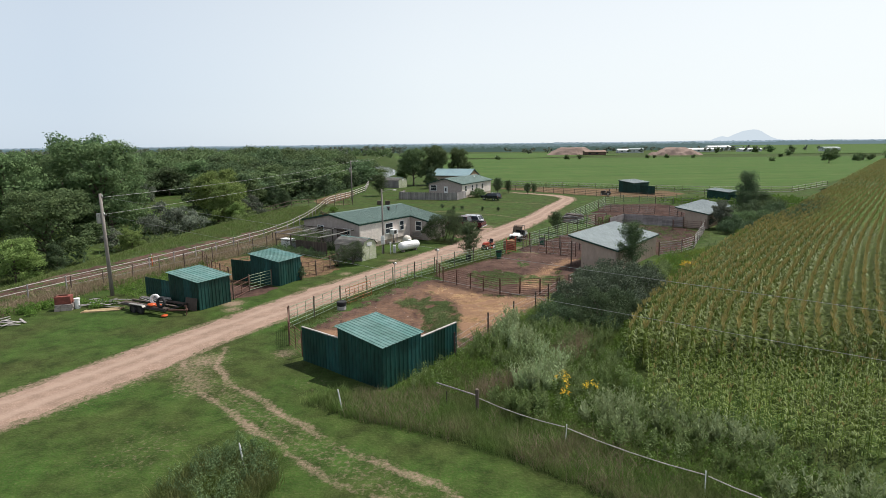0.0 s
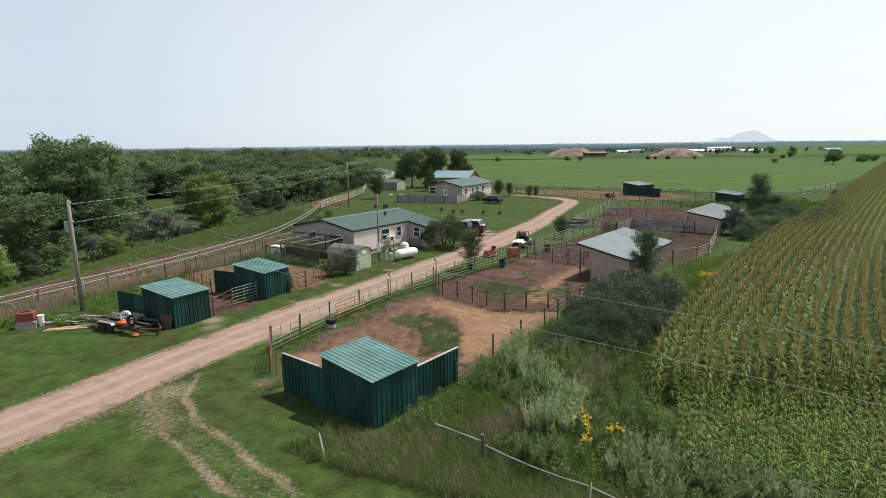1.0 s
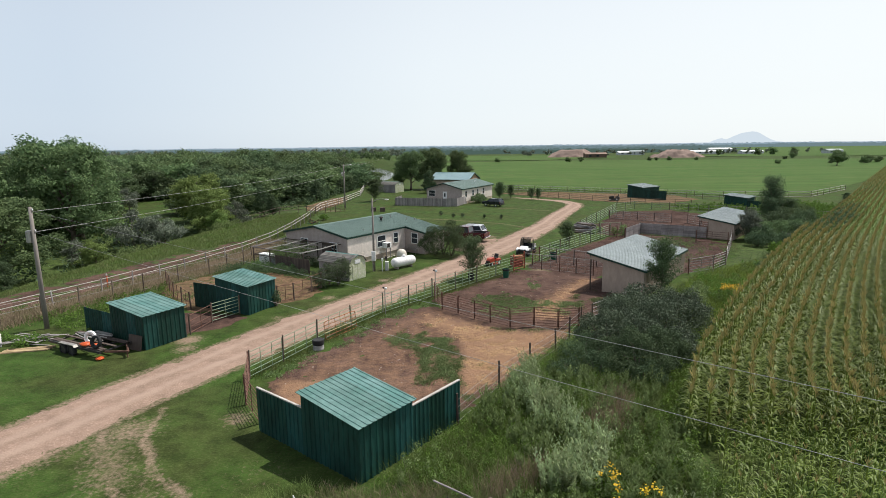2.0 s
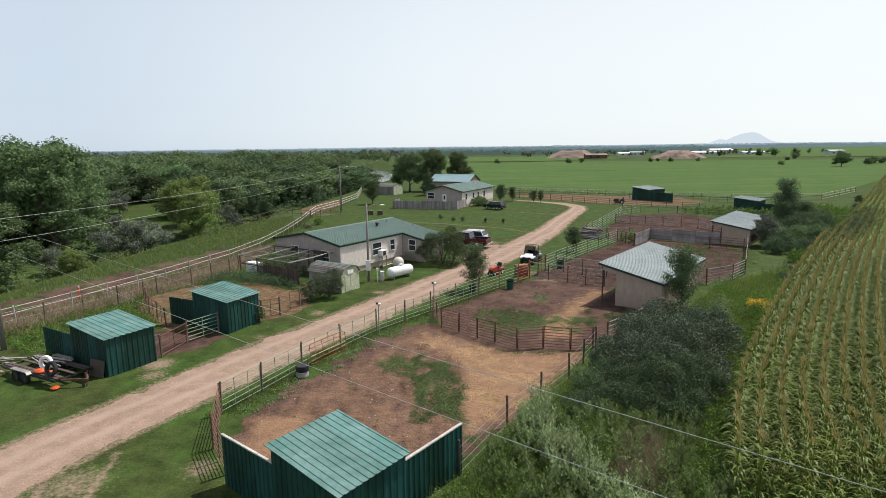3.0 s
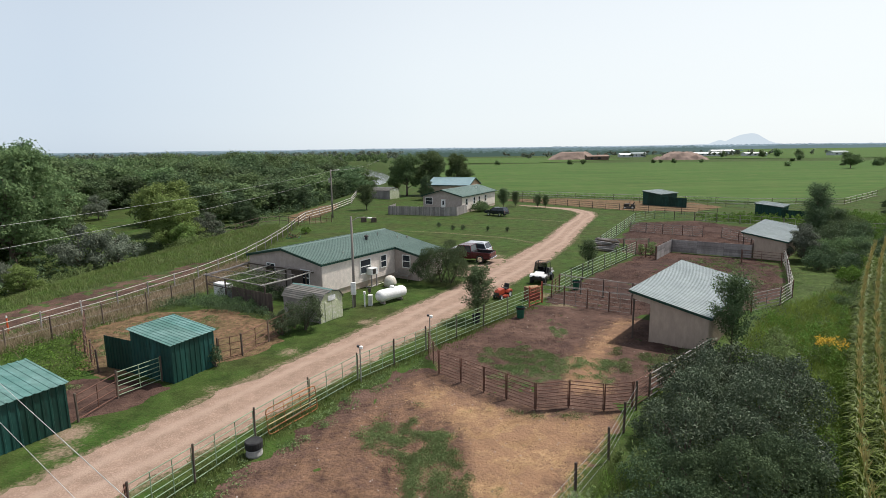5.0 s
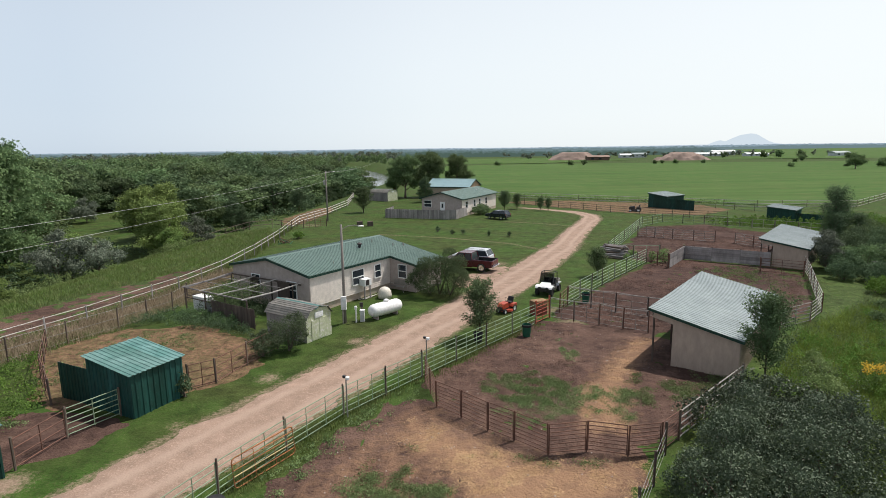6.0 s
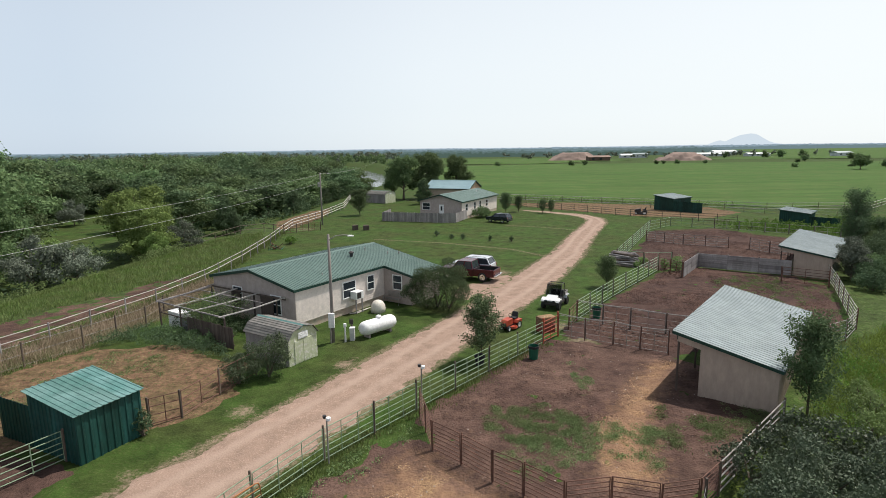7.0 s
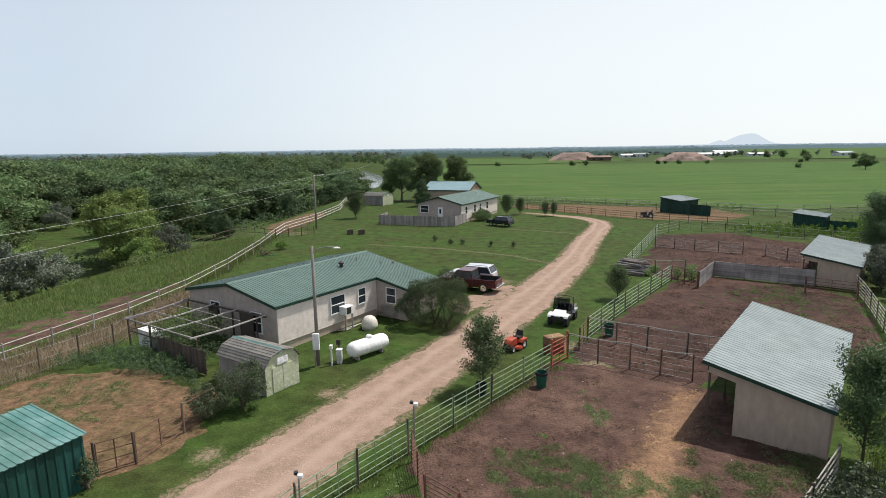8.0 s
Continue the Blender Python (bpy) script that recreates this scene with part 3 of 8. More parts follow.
patch("pen_ground", PEN_FAR, 0.6, TAN, "dry reddish soil of a far livestock pen", "bare soil", seed=5.0)
patch("pen_ground", [(-16.4, 45.0), (-15.2, 47.8), (-20.2, 49.0), (-24.5, 46.5), (-24.8, 44.6), (-19.0, 43.0)], 0.25, MUD, "trampled brown soil of a livestock pen", "bare soil", seed=8.0)
patch("pen_ground", [(-13.3, 51.2), (-11.6, 55.2), (-12.8, 59.0), (-18.5, 62.6), (-23.8, 62.2), (-26.6, 56.6), (-24.0, 52.6), (-20.2, 48.8), (-15.5, 50.4)], 0.25, TAN, "dry tan soil with thin grass in a pen", "bare soil", seed=9.0)
patch("bank_soil", [(-27.4, 120), (-30.5, 118), (-33.5, 128), (-32.0, 145), (-28.6, 150), (-26.6, 138)], 0.5, TAN, "bare reddish soil of an eroded bank", "bare soil", seed=10.0)
PATH_POLY = [(-37.5, 42), (-31.6, 53), (-29.0, 62), (-27.0, 74), (-27.2, 86), (-30.6, 79), (-34.0, 70), (-36.4, 61), (-39.5, 51), (-43, 43)]
patch("path_soil", PATH_POLY, 0.35, MUD, "bare soil of a beaten path beside a fence", "bare soil", lift=0.02, seed=11.0, ragged=0.9)
patch("parking_soil", [(1.6, 74.0), (4.4, 79.5), (5.6, 84.0), (2.6, 80.6), (0.6, 77.0), (-0.5, 74.5)], 0.3, ROAD, "worn tan soil beside the driveway", "bare soil", lift=0.02, seed=12.0, ragged=0.7)

ROUGH_A = [(1.2, 31.8), (3.0, 35), (6.7, 40.6), (9.2, 45.2), (15.4, 51.2), (22.9, 61.2), (26, 62.6), (29.4, 67.6), (34, 76), (37, 84), (47, 97), (54, 104), (60, 100), (70, 113), (90, 136), (110, 160), (118, 157), (60, 92), (35, 68), (21.5, 49), (12, 35.5), (10.2, 27), (16, 20), (20, 12), (9.5, 16), (3, 21.2), (-1, 23.4), (-5.4, 25.6), (-2.4, 26.6), (-0.4, 29.2)]
ROUGH_B = [(-38, 36), (-33.6, 47), (-30.8, 55), (-28, 64), (-25.9, 73), (-25.1, 82), (-25.4, 91), (-26.5, 103), (-28, 113), (-29, 120), (-34, 140), (-36, 150), (-60, 150), (-60, 100), (-64, 60), (-60, 36)]
patch("rough_ground", ROUGH_A, 0.5, BANK, "rough uncut grass and weeds beside the corn", "rough grass", lift=0.02, seed=14.0, ragged=0.6)
patch("rough_ground", ROUGH_B, 0.6, BANK, "rough uncut grass on the river bank", "rough grass", lift=0.012, rough=0.01, seed=15.0, ragged=0.6)

# far fields and water
def sheet(name, poly, mat, label, category, z, kind="structure"):
    bm = bmesh.new()
    bm.faces.new([bm.verts.new((x, y, z)) for x, y in poly])
    me = bpy.data.meshes.new(name)
    bm.to_mesh(me)
    bm.free()
    me.materials.append(mat)
    return solo(name, me, None, label, category, kind=kind)


WATER = material("river_water", (0.10, 0.11, 0.10), (0.08, 0.09, 0.085), 0.05, 0.12, 0, 0.05, 2.0, spec=0.6)
sheet("water", [(-900, 150), (10, 150), (10, 760), (-900, 760)], WATER, "calm pale river reflecting the sky", "river", -3.05)
sheet("crop_field", [(-12, 190), (8, 180), (40, 158), (56, 150), (66, 143), (90, 150), (140, 205), (235, 330), (330, 440), (60, 470), (-20, 440), (-14, 300)], CROP, "even bright green crop field", "field", 0.09)


# ---- buildings ----
def ribbed(length, h0, h1, pitch=0.30, rib=0.035, thick=0.012, z0=0.0):
    """A ribbed metal sheet along x from 0 to length, its ribs towards -y, its top running from h0 to h1."""
    px = [0.0]
    py = [0.0]
    n = max(1, round(length / pitch))
    for k in range(n):
        a = length * k / n
        w = length / n
        for fx, fy in ((0.62, 0), (0.70, -rib), (0.90, -rib), (0.98, 0)):
            px.append(a + w * fx)
            py.append(fy)
    px.append(length)
    py.append(0.0)
    s = Shape()
    m = len(px)
    v = []
    for off in (0.0, thick):
        for x, y in zip(px, py):
            v.append((x, y + off, z0))
        for x, y in zip(px, py):
            v.append((x, y + off, h0 + (h1 - h0) * x / length))
    f = []
    for i in range(m - 1):
        f.append((i, i + 1, m + i + 1, m + i))
        f.append((2 * m + i + 1, 2 * m + i, 3 * m + i, 3 * m + i + 1))
        f.append((m + i, m + i + 1, 3 * m + i + 1, 3 * m + i))
        f.append((i + 1, i, 2 * m + i, 2 * m + i + 1))
    f += [(0, m, 3 * m, 2 * m), (m - 1, 3 * m - 1, 4 * m - 1, 2 * m - 1)]
    return s.add(v, f)


def ribbed_roof(a, b, c, d, pitch, rib, mat, parent, name="roof_sheet", width=0.95, thick=0.02, label=""):
    """Roof sheets on the slope a-b (eave) c-d (ridge, c above b, d above a), ribs running up the slope."""
    a, b, c, d = (Vector(p) for p in (a, b, c, d))
    n = max(1, round((b - a).length / width))
    up = (b - a).cross(d - a).normalized()
    if up.z < 0:
        up = -up
    for k in range(n):
        e0, e1 = a.lerp(b, k / n), a.lerp(b, (k + 1) / n)
        r0, r1 = d.lerp(c, k / n), d.lerp(c, (k + 1) / n)
        m = max(1, round((e1 - e0).length / pitch))
        fx, fh = [0.0], [0.0]
        for j in range(m):
            for q, h in ((0.60, 0), (0.68, rib), (0.92, rib), (0.995, 0)):
                fx.append((j + q) / m)
                fh.append(h)
        s = Shape()
        w = len(fx)
        v = [e0.lerp(e1, q) + up * h for q, h in zip(fx, fh)] + [r0.lerp(r1, q) + up * h for q, h in zip(fx, fh)]
        v += [p - up * thick for p in v]
        f = [(i, i + 1, w + i + 1, w + i) for i in range(w - 1)] + [(2 * w + i + 1, 2 * w + i, 3 * w + i, 3 * w + i + 1) for i in range(w - 1)]
        f += [(i + 1, i, 2 * w + i, 2 * w + i + 1) for i in range(w - 1)] + [(w + i, w + i + 1, 3 * w + i + 1, 3 * w + i) for i in range(w - 1)]
        f += [(0, w, 3 * w, 2 * w), (w - 1, 3 * w - 1, 4 * w - 1, 2 * w - 1)]
        part(name, s.add(v, f), mat, parent, label)


def shelter(m, roof_u, roof_v, tall, low, wing_left, wing_right, wing_h, label, group="green shelters", cap=True):
    """A green metal loafing shelter. Local x runs right (down the roof), y runs along; the corner nearest the track is the origin."""
    t = thing("livestock_shelter", label, "shelter", m, group)
    # wall towards -y, from the corner to the left
    def wall(p, ang, length, h0, h1, name="wall_sheet"):
        n = max(1, round(length / 0.95))
        for k in range(n):
            q = pose(*p, 0, 0, ang) @ pose(length * k / n, 0.003 * (k % 2), 0)
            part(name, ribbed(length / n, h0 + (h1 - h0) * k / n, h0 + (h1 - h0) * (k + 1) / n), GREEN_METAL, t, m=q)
    wall((-roof_v, 0, 0), 0, roof_v, tall - 0.05, low - 0.05)
    wall((0, 0, 0), 90, roof_u, low - 0.05, low - 0.05)
    if wing_left:
        wall((-roof_v - wing_left, 0.02, 0), 0, wing_left, wing_h, wing_h)
        if cap:
            part("cap_rail", Shape().box(-roof_v - wing_left, -roof_v, 0.0, 0.09, wing_h, wing_h + 0.05), WHITE_RAIL, t, "bleached wooden cap rail")
        part("post", Shape().box(-roof_v - wing_left, -roof_v - wing_left + 0.1, 0.03, 0.13, 0, wing_h), POST, t)
    if wing_right:
        wall((-0.02, roof_u, 0), 90, wing_right, wing_h - 0.05, wing_h - 0.05)
        part("cap_rail", Shape().box(-0.1, 0.0, roof_u, roof_u + wing_right, wing_h - 0.05, wing_h), WHITE_RAIL, t, "bleached wooden cap rail")
        part("post", Shape().box(-0.13, -0.03, roof_u + wing_right - 0.1, roof_u + wing_right, 0, wing_h - 0.05), POST, t)
    for x, y, h in ((-roof_v + 0.06, roof_u - 0.1, tall), (-0.1, roof_u - 0.1, low), (-roof_v / 2, roof_u - 0.1, (tall + low) / 2)):
        part("post", Shape().box(x - 0.06, x + 0.06, y - 0.06, y + 0.06, 0, h - 0.12), POST, t)
    for y in (0.12, roof_u * 0.5, roof_u - 0.1):
        part("rafter", Shape().beam((-roof_v, y, tall - 0.10), (0, y, low - 0.10), 0.05, 0.13), POST, t)
    o = 0.14
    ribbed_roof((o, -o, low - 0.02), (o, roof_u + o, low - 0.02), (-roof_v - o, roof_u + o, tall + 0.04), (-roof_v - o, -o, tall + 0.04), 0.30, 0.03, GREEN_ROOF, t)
    return t


shelter(frame_uv(-2.92, 26.87, 36.5), 2.91, 3.39, 2.70, 2.32, 3.17, 3.21, 2.03, "dark green ribbed metal livestock shelter with windbreak walls beside weeds")
shelter(frame_uv(-18.96, 40.7, 28.0), 2.85, 3.6, 2.58, 2.22, 3.2, 0, 1.9, "dark green ribbed metal livestock shelter beside a parked trailer", cap=False)
shelter(frame_uv(-15.24, 48.08, 24.0), 2.88, 3.34, 2.68, 2.25, 2.45, 0, 1.99, "dark green ribbed metal livestock shelter beside a small gate", cap=False)


def window(parent, m, w, h, name="window", frame_mat=None, cross=True):
    """A sash window in the x, z plane, facing -y."""
    frame_mat = frame_mat or WHITE
    b = 0.07
    s = Shape().box(-w / 2 - b, w / 2 + b, -0.05, 0.02, -b, 0).box(-w / 2 - b, w / 2 + b, -0.05, 0.02, h, h + b)
    s.box(-w / 2 - b, -w / 2, -0.05, 0.02, 0, h).box(w / 2, w / 2 + b, -0.05, 0.02, 0, h)
    if cross:
        s.box(-w / 2, w / 2, -0.03, 0.02, h * 0.48, h * 0.54)
    f = part(name, s, frame_mat, parent, m=m)
    if cross:
        part("pane", Shape().box(-w / 2, w / 2, -0.012, 0.015, 0, h * 0.48), GLASS, f)
        part("pane", Shape().box(-w / 2, w / 2, -0.018, 0.012, h * 0.54, h), GLASS, f)
    else:
        part("pane", Shape().box(-w / 2, w / 2, -0.012, 0.015, 0, h), GLASS, f)
    return f


def lap_siding(length, z0, z1, board=0.2):
    """Lapped boards along x, facing -y."""
    out = []
    n = round((z1 - z0) / board)
    for k in range(n):
        a, b = z0 + (z1 - z0) * k / n, z0 + (z1 - z0) * (k + 1) / n
        out.append(Shape().add([(0, -0.036, a), (length, -0.036, a), (length, -0.016, b), (0, -0.016, b), (0, 0.02, a), (length, 0.02, a), (length, 0.02, b), (0, 0.02, b)],
                               [(0, 1, 2, 3), (5, 4, 7, 6), (1, 0, 4, 5), (3, 2, 6, 7), (0, 3, 7, 4), (2, 1, 5, 6)]))
    return out


def gable_house(m, width, length, eave, ridge, roof_mat, wall_gable, wall_long, label, overhang=0.35, skirt=0.55, name="house", rib=0.03, pitch=0.3, sheet_w=0.92):
    """A single-storey house. Local y runs along the ridge from the near gable; x runs right; origin at the near right corner."""
    t = thing(name, label, "house" if name == "house" else "barn", m)
    w = width
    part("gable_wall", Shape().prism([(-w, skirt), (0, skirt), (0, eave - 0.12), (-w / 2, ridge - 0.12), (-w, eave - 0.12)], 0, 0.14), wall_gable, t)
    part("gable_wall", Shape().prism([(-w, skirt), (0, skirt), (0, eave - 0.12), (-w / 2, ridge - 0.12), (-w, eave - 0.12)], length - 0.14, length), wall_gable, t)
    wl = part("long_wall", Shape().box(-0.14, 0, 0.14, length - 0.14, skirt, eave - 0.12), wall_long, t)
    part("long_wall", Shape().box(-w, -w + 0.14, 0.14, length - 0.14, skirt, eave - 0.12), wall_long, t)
    if skirt:
        part("skirting", Shape().box(-w + 0.04, -0.04, 0.04, length - 0.04, -0.05, skirt), SKIRT, t)
    k = (ridge - eave) / (w / 2)
    o = overhang
    for sx in (0, 1):
        ex, rx = (o, -w / 2) if sx == 0 else (-w - o, -w / 2)
        ez = eave - k * o
        ribbed_roof((ex, -o, ez), (ex, length + o, ez), (rx, length + o, ridge), (rx, -o, ridge), pitch, rib, roof_mat, t, width=sheet_w)
    part("ridge_cap", Shape().prism([(-w / 2 - 0.22, ridge - 0.02), (-w / 2, ridge + 0.055), (-w / 2 + 0.22, ridge - 0.02), (-w / 2, ridge + 0.035)], -o - 0.02, length + o + 0.02), roof_mat, t)
    for y in (-o - 0.03, length + o):
        for a, b in (((o, eave - k * o), (-w / 2, ridge)), ((-w - o, eave - k * o), (-w / 2, ridge))):
            part("rake_trim", Shape().beam((a[0], y + 0.015, a[1] - 0.07), (b[0], y + 0.015, b[1] - 0.07), 0.03, 0.2), TRIM_GREEN, t, "dark green rake board")
    for x in (o - 0.02, -w - o + 0.02):
        part("fascia", Shape().box(x - 0.02, x + 0.02, -o, length + o, eave - k * o - 0.2, eave - k * o - 0.035), TRIM_GREEN, t, "dark green fascia board")
    part("soffit", Shape().box(0.002, o - 0.045, -o + 0.02, length + o - 0.02, eave - k * o - 0.14, eave - k * o - 0.10), STUCCO, t)
    return t, wl


H_ANG, H_W, H_L, H_E, H_R = 31.9, 9.4, 13.8, 3.16, 4.05
h1m = frame_uv(-11.36, 65.5, H_ANG) @ pose(0.15, -0.15, 0)
house, long_wall = gable_house(h1m, H_W, H_L, H_E, H_R, HOUSE_ROOF, STUCCO, SIDING, "single-storey house with green ribbed metal roof and cream siding", overhang=0.2, rib=0.028, pitch=0.24)
for board in lap_siding(9.7, 0.56, 3.02, 0.17):
    part("siding_board", board, SIDING, long_wall, m=pose(0.005, 0.05, 0, 0, 0, 90))
# wing under the extended slope
slope = (H_R - H_E) / (H_W / 2)
wing = part("wing", Shape().prism([(0, 0.0), (2.95, 0.0), (2.95, H_E - 2.95 * slope - 0.12), (0, H_E - 0.12)], 9.8, H_L), STUCCO, house, "taupe projecting wing")
ribbed_roof((3.2, 9.6, H_E - 3.2 * slope), (3.2, H_L + 0.2, H_E - 3.2 * slope), (0.21, H_L + 0.2, H_E - 0.21 * slope - 0.01), (0.21, 9.6, H_E - 0.21 * slope - 0.01), 0.24, 0.028, HOUSE_ROOF, house, width=0.92)
part("rake_trim", Shape().beam((0.21, 9.58, H_E - 0.21 * slope - 0.08), (3.2, 9.58, H_E - 3.2 * slope - 0.08), 0.03, 0.2), TRIM_GREEN, house)
part("fascia", Shape().box(3.16, 3.20, 9.6, H_L + 0.2, H_E - 3.2 * slope - 0.2, H_E - 3.2 * slope - 0.035), TRIM_GREEN, house)
window(house, pose(1.45, 9.8, 1.2), 0.85, 1.15)
window(house, pose(-2.0, 0.0, 1.05), 1.0, 1.3)
window(house, pose(-6.4, 0.0, 1.55), 1.0, 0.95)
window(house, pose(0.065, 5.45, 1.35, 0, 0, 90), 1.35, 1.2)
window(house, pose(0.065, 8.0, 1.45, 0, 0, 90), 0.75, 1.1)
def roof_vent(x, y, r, h, cap=True):
    z = H_R - abs(x + H_W / 2) * slope
    v = part("roof_vent", Shape().tube([(x, y, z - 0.1), (x, y, z + h)], r, 10), GREY_PIPE if not cap else DARK_METAL, house, "short metal vent pipe")
    if cap:
        part("cap", Shape().lathe([(r * 1.7, 0), (r * 1.7, 0.10), (r * 0.4, 0.2)], 12, pose(x, y, z + h)), DARK_METAL, v)
roof_vent(-2.9, 9.0, 0.14, 0.28)
roof_vent(-3.3, 11.2, 0.05, 0.35, False)
roof_vent(-1.6, 12.3, 0.05, 0.3, False)
roof_vent(-1.2, 13.4, 0.07, 0.25, False)
roof_vent(-0.9, 3.6, 0.04, 0.2, False)
ac = part("air_conditioner", Shape().box(0.07, 0.72, 5.55, 6.40, 1.15, 1.75), WHITE, house, "white window air conditioner on timber legs", bevel=0.02)
part("grille", Shape().box(0.722, 0.735, 5.65, 6.1, 1.22, 1.68), DARK_METAL, ac)
part("leg", Shape().box(0.55, 0.64, 5.58, 5.67, 0, 1.15), GREY_WOOD, ac)
part("leg", Shape().box(0.55, 0.64, 6.29, 6.38, 0, 1.15), GREY_WOOD, ac)

h2m = frame_uv(0.4, 128.06, 24.5)
house2, lw2 = gable_house(h2m, 8.5, 17.6, 3.42, 4.55, HOUSE_ROOF, STUCCO, SIDING, "single-storey house with blue-green metal roof behind a grey fence", rib=0.03, pitch=0.45)
window(house2, pose(-7.2, 0, 1.7), 1.5, 1.2)
door = part("door", Shape().box(-4.5, -3.55, -0.05, 0.0, 0.6, 2.7), WHITE, house2, "white entrance door")
part("pane", Shape().box(-4.2, -3.85, -0.06, -0.045, 1.6, 2.4), GLASS, door)
for y, w in ((2.2, 0.9), (6.0, 0.8), (8.6, 0.8), (12.0, 1.0)):
    window(house2, pose(0.0, y, 1.5, 0, 0, 90), w, 1.2)
part("roof_vent", Shape().tube([(-2.6, 13, 3.8), (-2.6, 13, 4.5)], 0.12, 10), WHITE, house2)
part("steps", Shape().box(-4.8, -3.4, -1.0, -0.02, 0, 0.3).box(-4.8, -3.4, -0.6, -0.02, 0.3, 0.58), GREY_WOOD, house2)

barn, _ = gable_house(frame_uv(5.0, 167.3, -70), 8.5, 11.0, 3.6, 5.2, BLUE_ROOF, material("tan_wood_wall", (0.45, 0.30, 0.20), None, 0.8, 0.7), SHED_WALL, "barn with blue metal roof and tan gable", skirt=0.0, name="barn", pitch=0.5)


def horse_shed(m, length, depth, tall, low, label, roof_mat=GREY_ROOF, wall_mat=SHED_WALL, bay=2.6, rib=0.025, wing=0.0, name="horse_shed"):
    """An open-fronted shed: local y along, x towards the low back; origin at the tall near corner."""
    t = thing(name, label, "shed", m, "open sheds")
    k = (tall - low) / depth
    part("end_wall", Shape().prism([(bay * 0.45, 0), (depth, 0), (depth, low - 0.08), (bay * 0.45, tall - k * bay * 0.45 - 0.08)], 0, 0.06), wall_mat, t)
    part("end_fascia", Shape().prism([(0, tall - 0.55), (bay * 0.45, tall - 0.55 - k * bay * 0.45), (bay * 0.45, tall - k * bay * 0.45 - 0.08), (0, tall - 0.08)], 0.0, 0.06), wall_mat, t)
    part("end_wall", Shape().prism([(0, 0), (depth, 0), (depth, low - 0.08), (0, tall - 0.08)], length - 0.06, length), wall_mat, t)
    n = round(length / 0.95)
    for j in range(n):
        part("back_sheet", ribbed(length / n, low - 0.06, low - 0.06), wall_mat, t, m=pose(depth, length * j / n, 0, 0, 0, 90))
    for y in (0.1, length * 0.33, length * 0.66, length - 0.1):
        part("post", Shape().box(0.03, 0.12, y - 0.045, y + 0.045, 0, tall - 0.2), BROWN_WOOD, t)
        part("rafter", Shape().beam((0, y, tall - 0.14), (depth, y, low - 0.14), 0.05, 0.14), POST, t)
    part("header", Shape().box(0.0, 0.05, 0, length, tall - 0.45, tall - 0.1), TRIM_GREEN, t)
    o = 0.2
    ribbed_roof((depth + o, -o, low - k * o), (depth + o, length + o, low - k * o), (-o, length + o, tall + k * o), (-o, -o, tall + k * o), 0.31, rib * 1.05, roof_mat, t, width=0.92)
    part("rake_trim", Shape().beam((-o, -o - 0.01, tall + k * o - 0.08), (depth + o, -o - 0.01, low - k * o - 0.08), 0.03, 0.16), TRIM_GREEN, t)
    part("eave_trim", Shape().beam((depth + o + 0.01, -o, low - k * o - 0.08), (depth + o + 0.01, length + o, low - k * o - 0.08), 0.03, 0.16), TRIM_GREEN, t)
    if wing:
        for j in range(round(length)):
            part("front_sheet", ribbed(length / round(length), tall - 0.1, tall - 0.1, 0.33), wall_mat, t, m=pose(-0.02, length * (j + 1) / round(length), 0, 0, 0, -90))
        part("end_sheet", ribbed(bay * 0.45, tall - 0.15, tall - k * bay * 0.45 - 0.1, 0.33), wall_mat, t, m=pose(0, -0.004, 0))
        for j in range(round(wing)):
            part("wing_sheet", ribbed(1.0, low - 0.5, low - 0.5, 0.33), wall_mat, t, m=pose(depth + j, 0.0, 0))
    return t


horse_shed(frame_uv(11.66, 55.55, 36.1), 11.5, 4.7, 3.30, 2.33, "tan open-fronted horse shed with grey ribbed metal roof")
horse_shed(frame_uv(32.1, 83.15, 37.6), 13.1, 4.3, 2.89, 2.19, "tan open-fronted horse shed with pale grey metal roof beside trees")
horse_shed(frame_uv(39.6, 142.6, 52), 6.2, 4.2, 3.0, 2.5, "dark green metal livestock shelter with pale roof in a far pen", wall_mat=GREEN_METAL, wing=6.0)
horse_shed(frame_uv(50.9, 117.6, 40), 5.0, 4.0, 2.6, 2.2, "dark green metal livestock shelter half hidden by weeds", wall_mat=GREEN_METAL, wing=4.0)


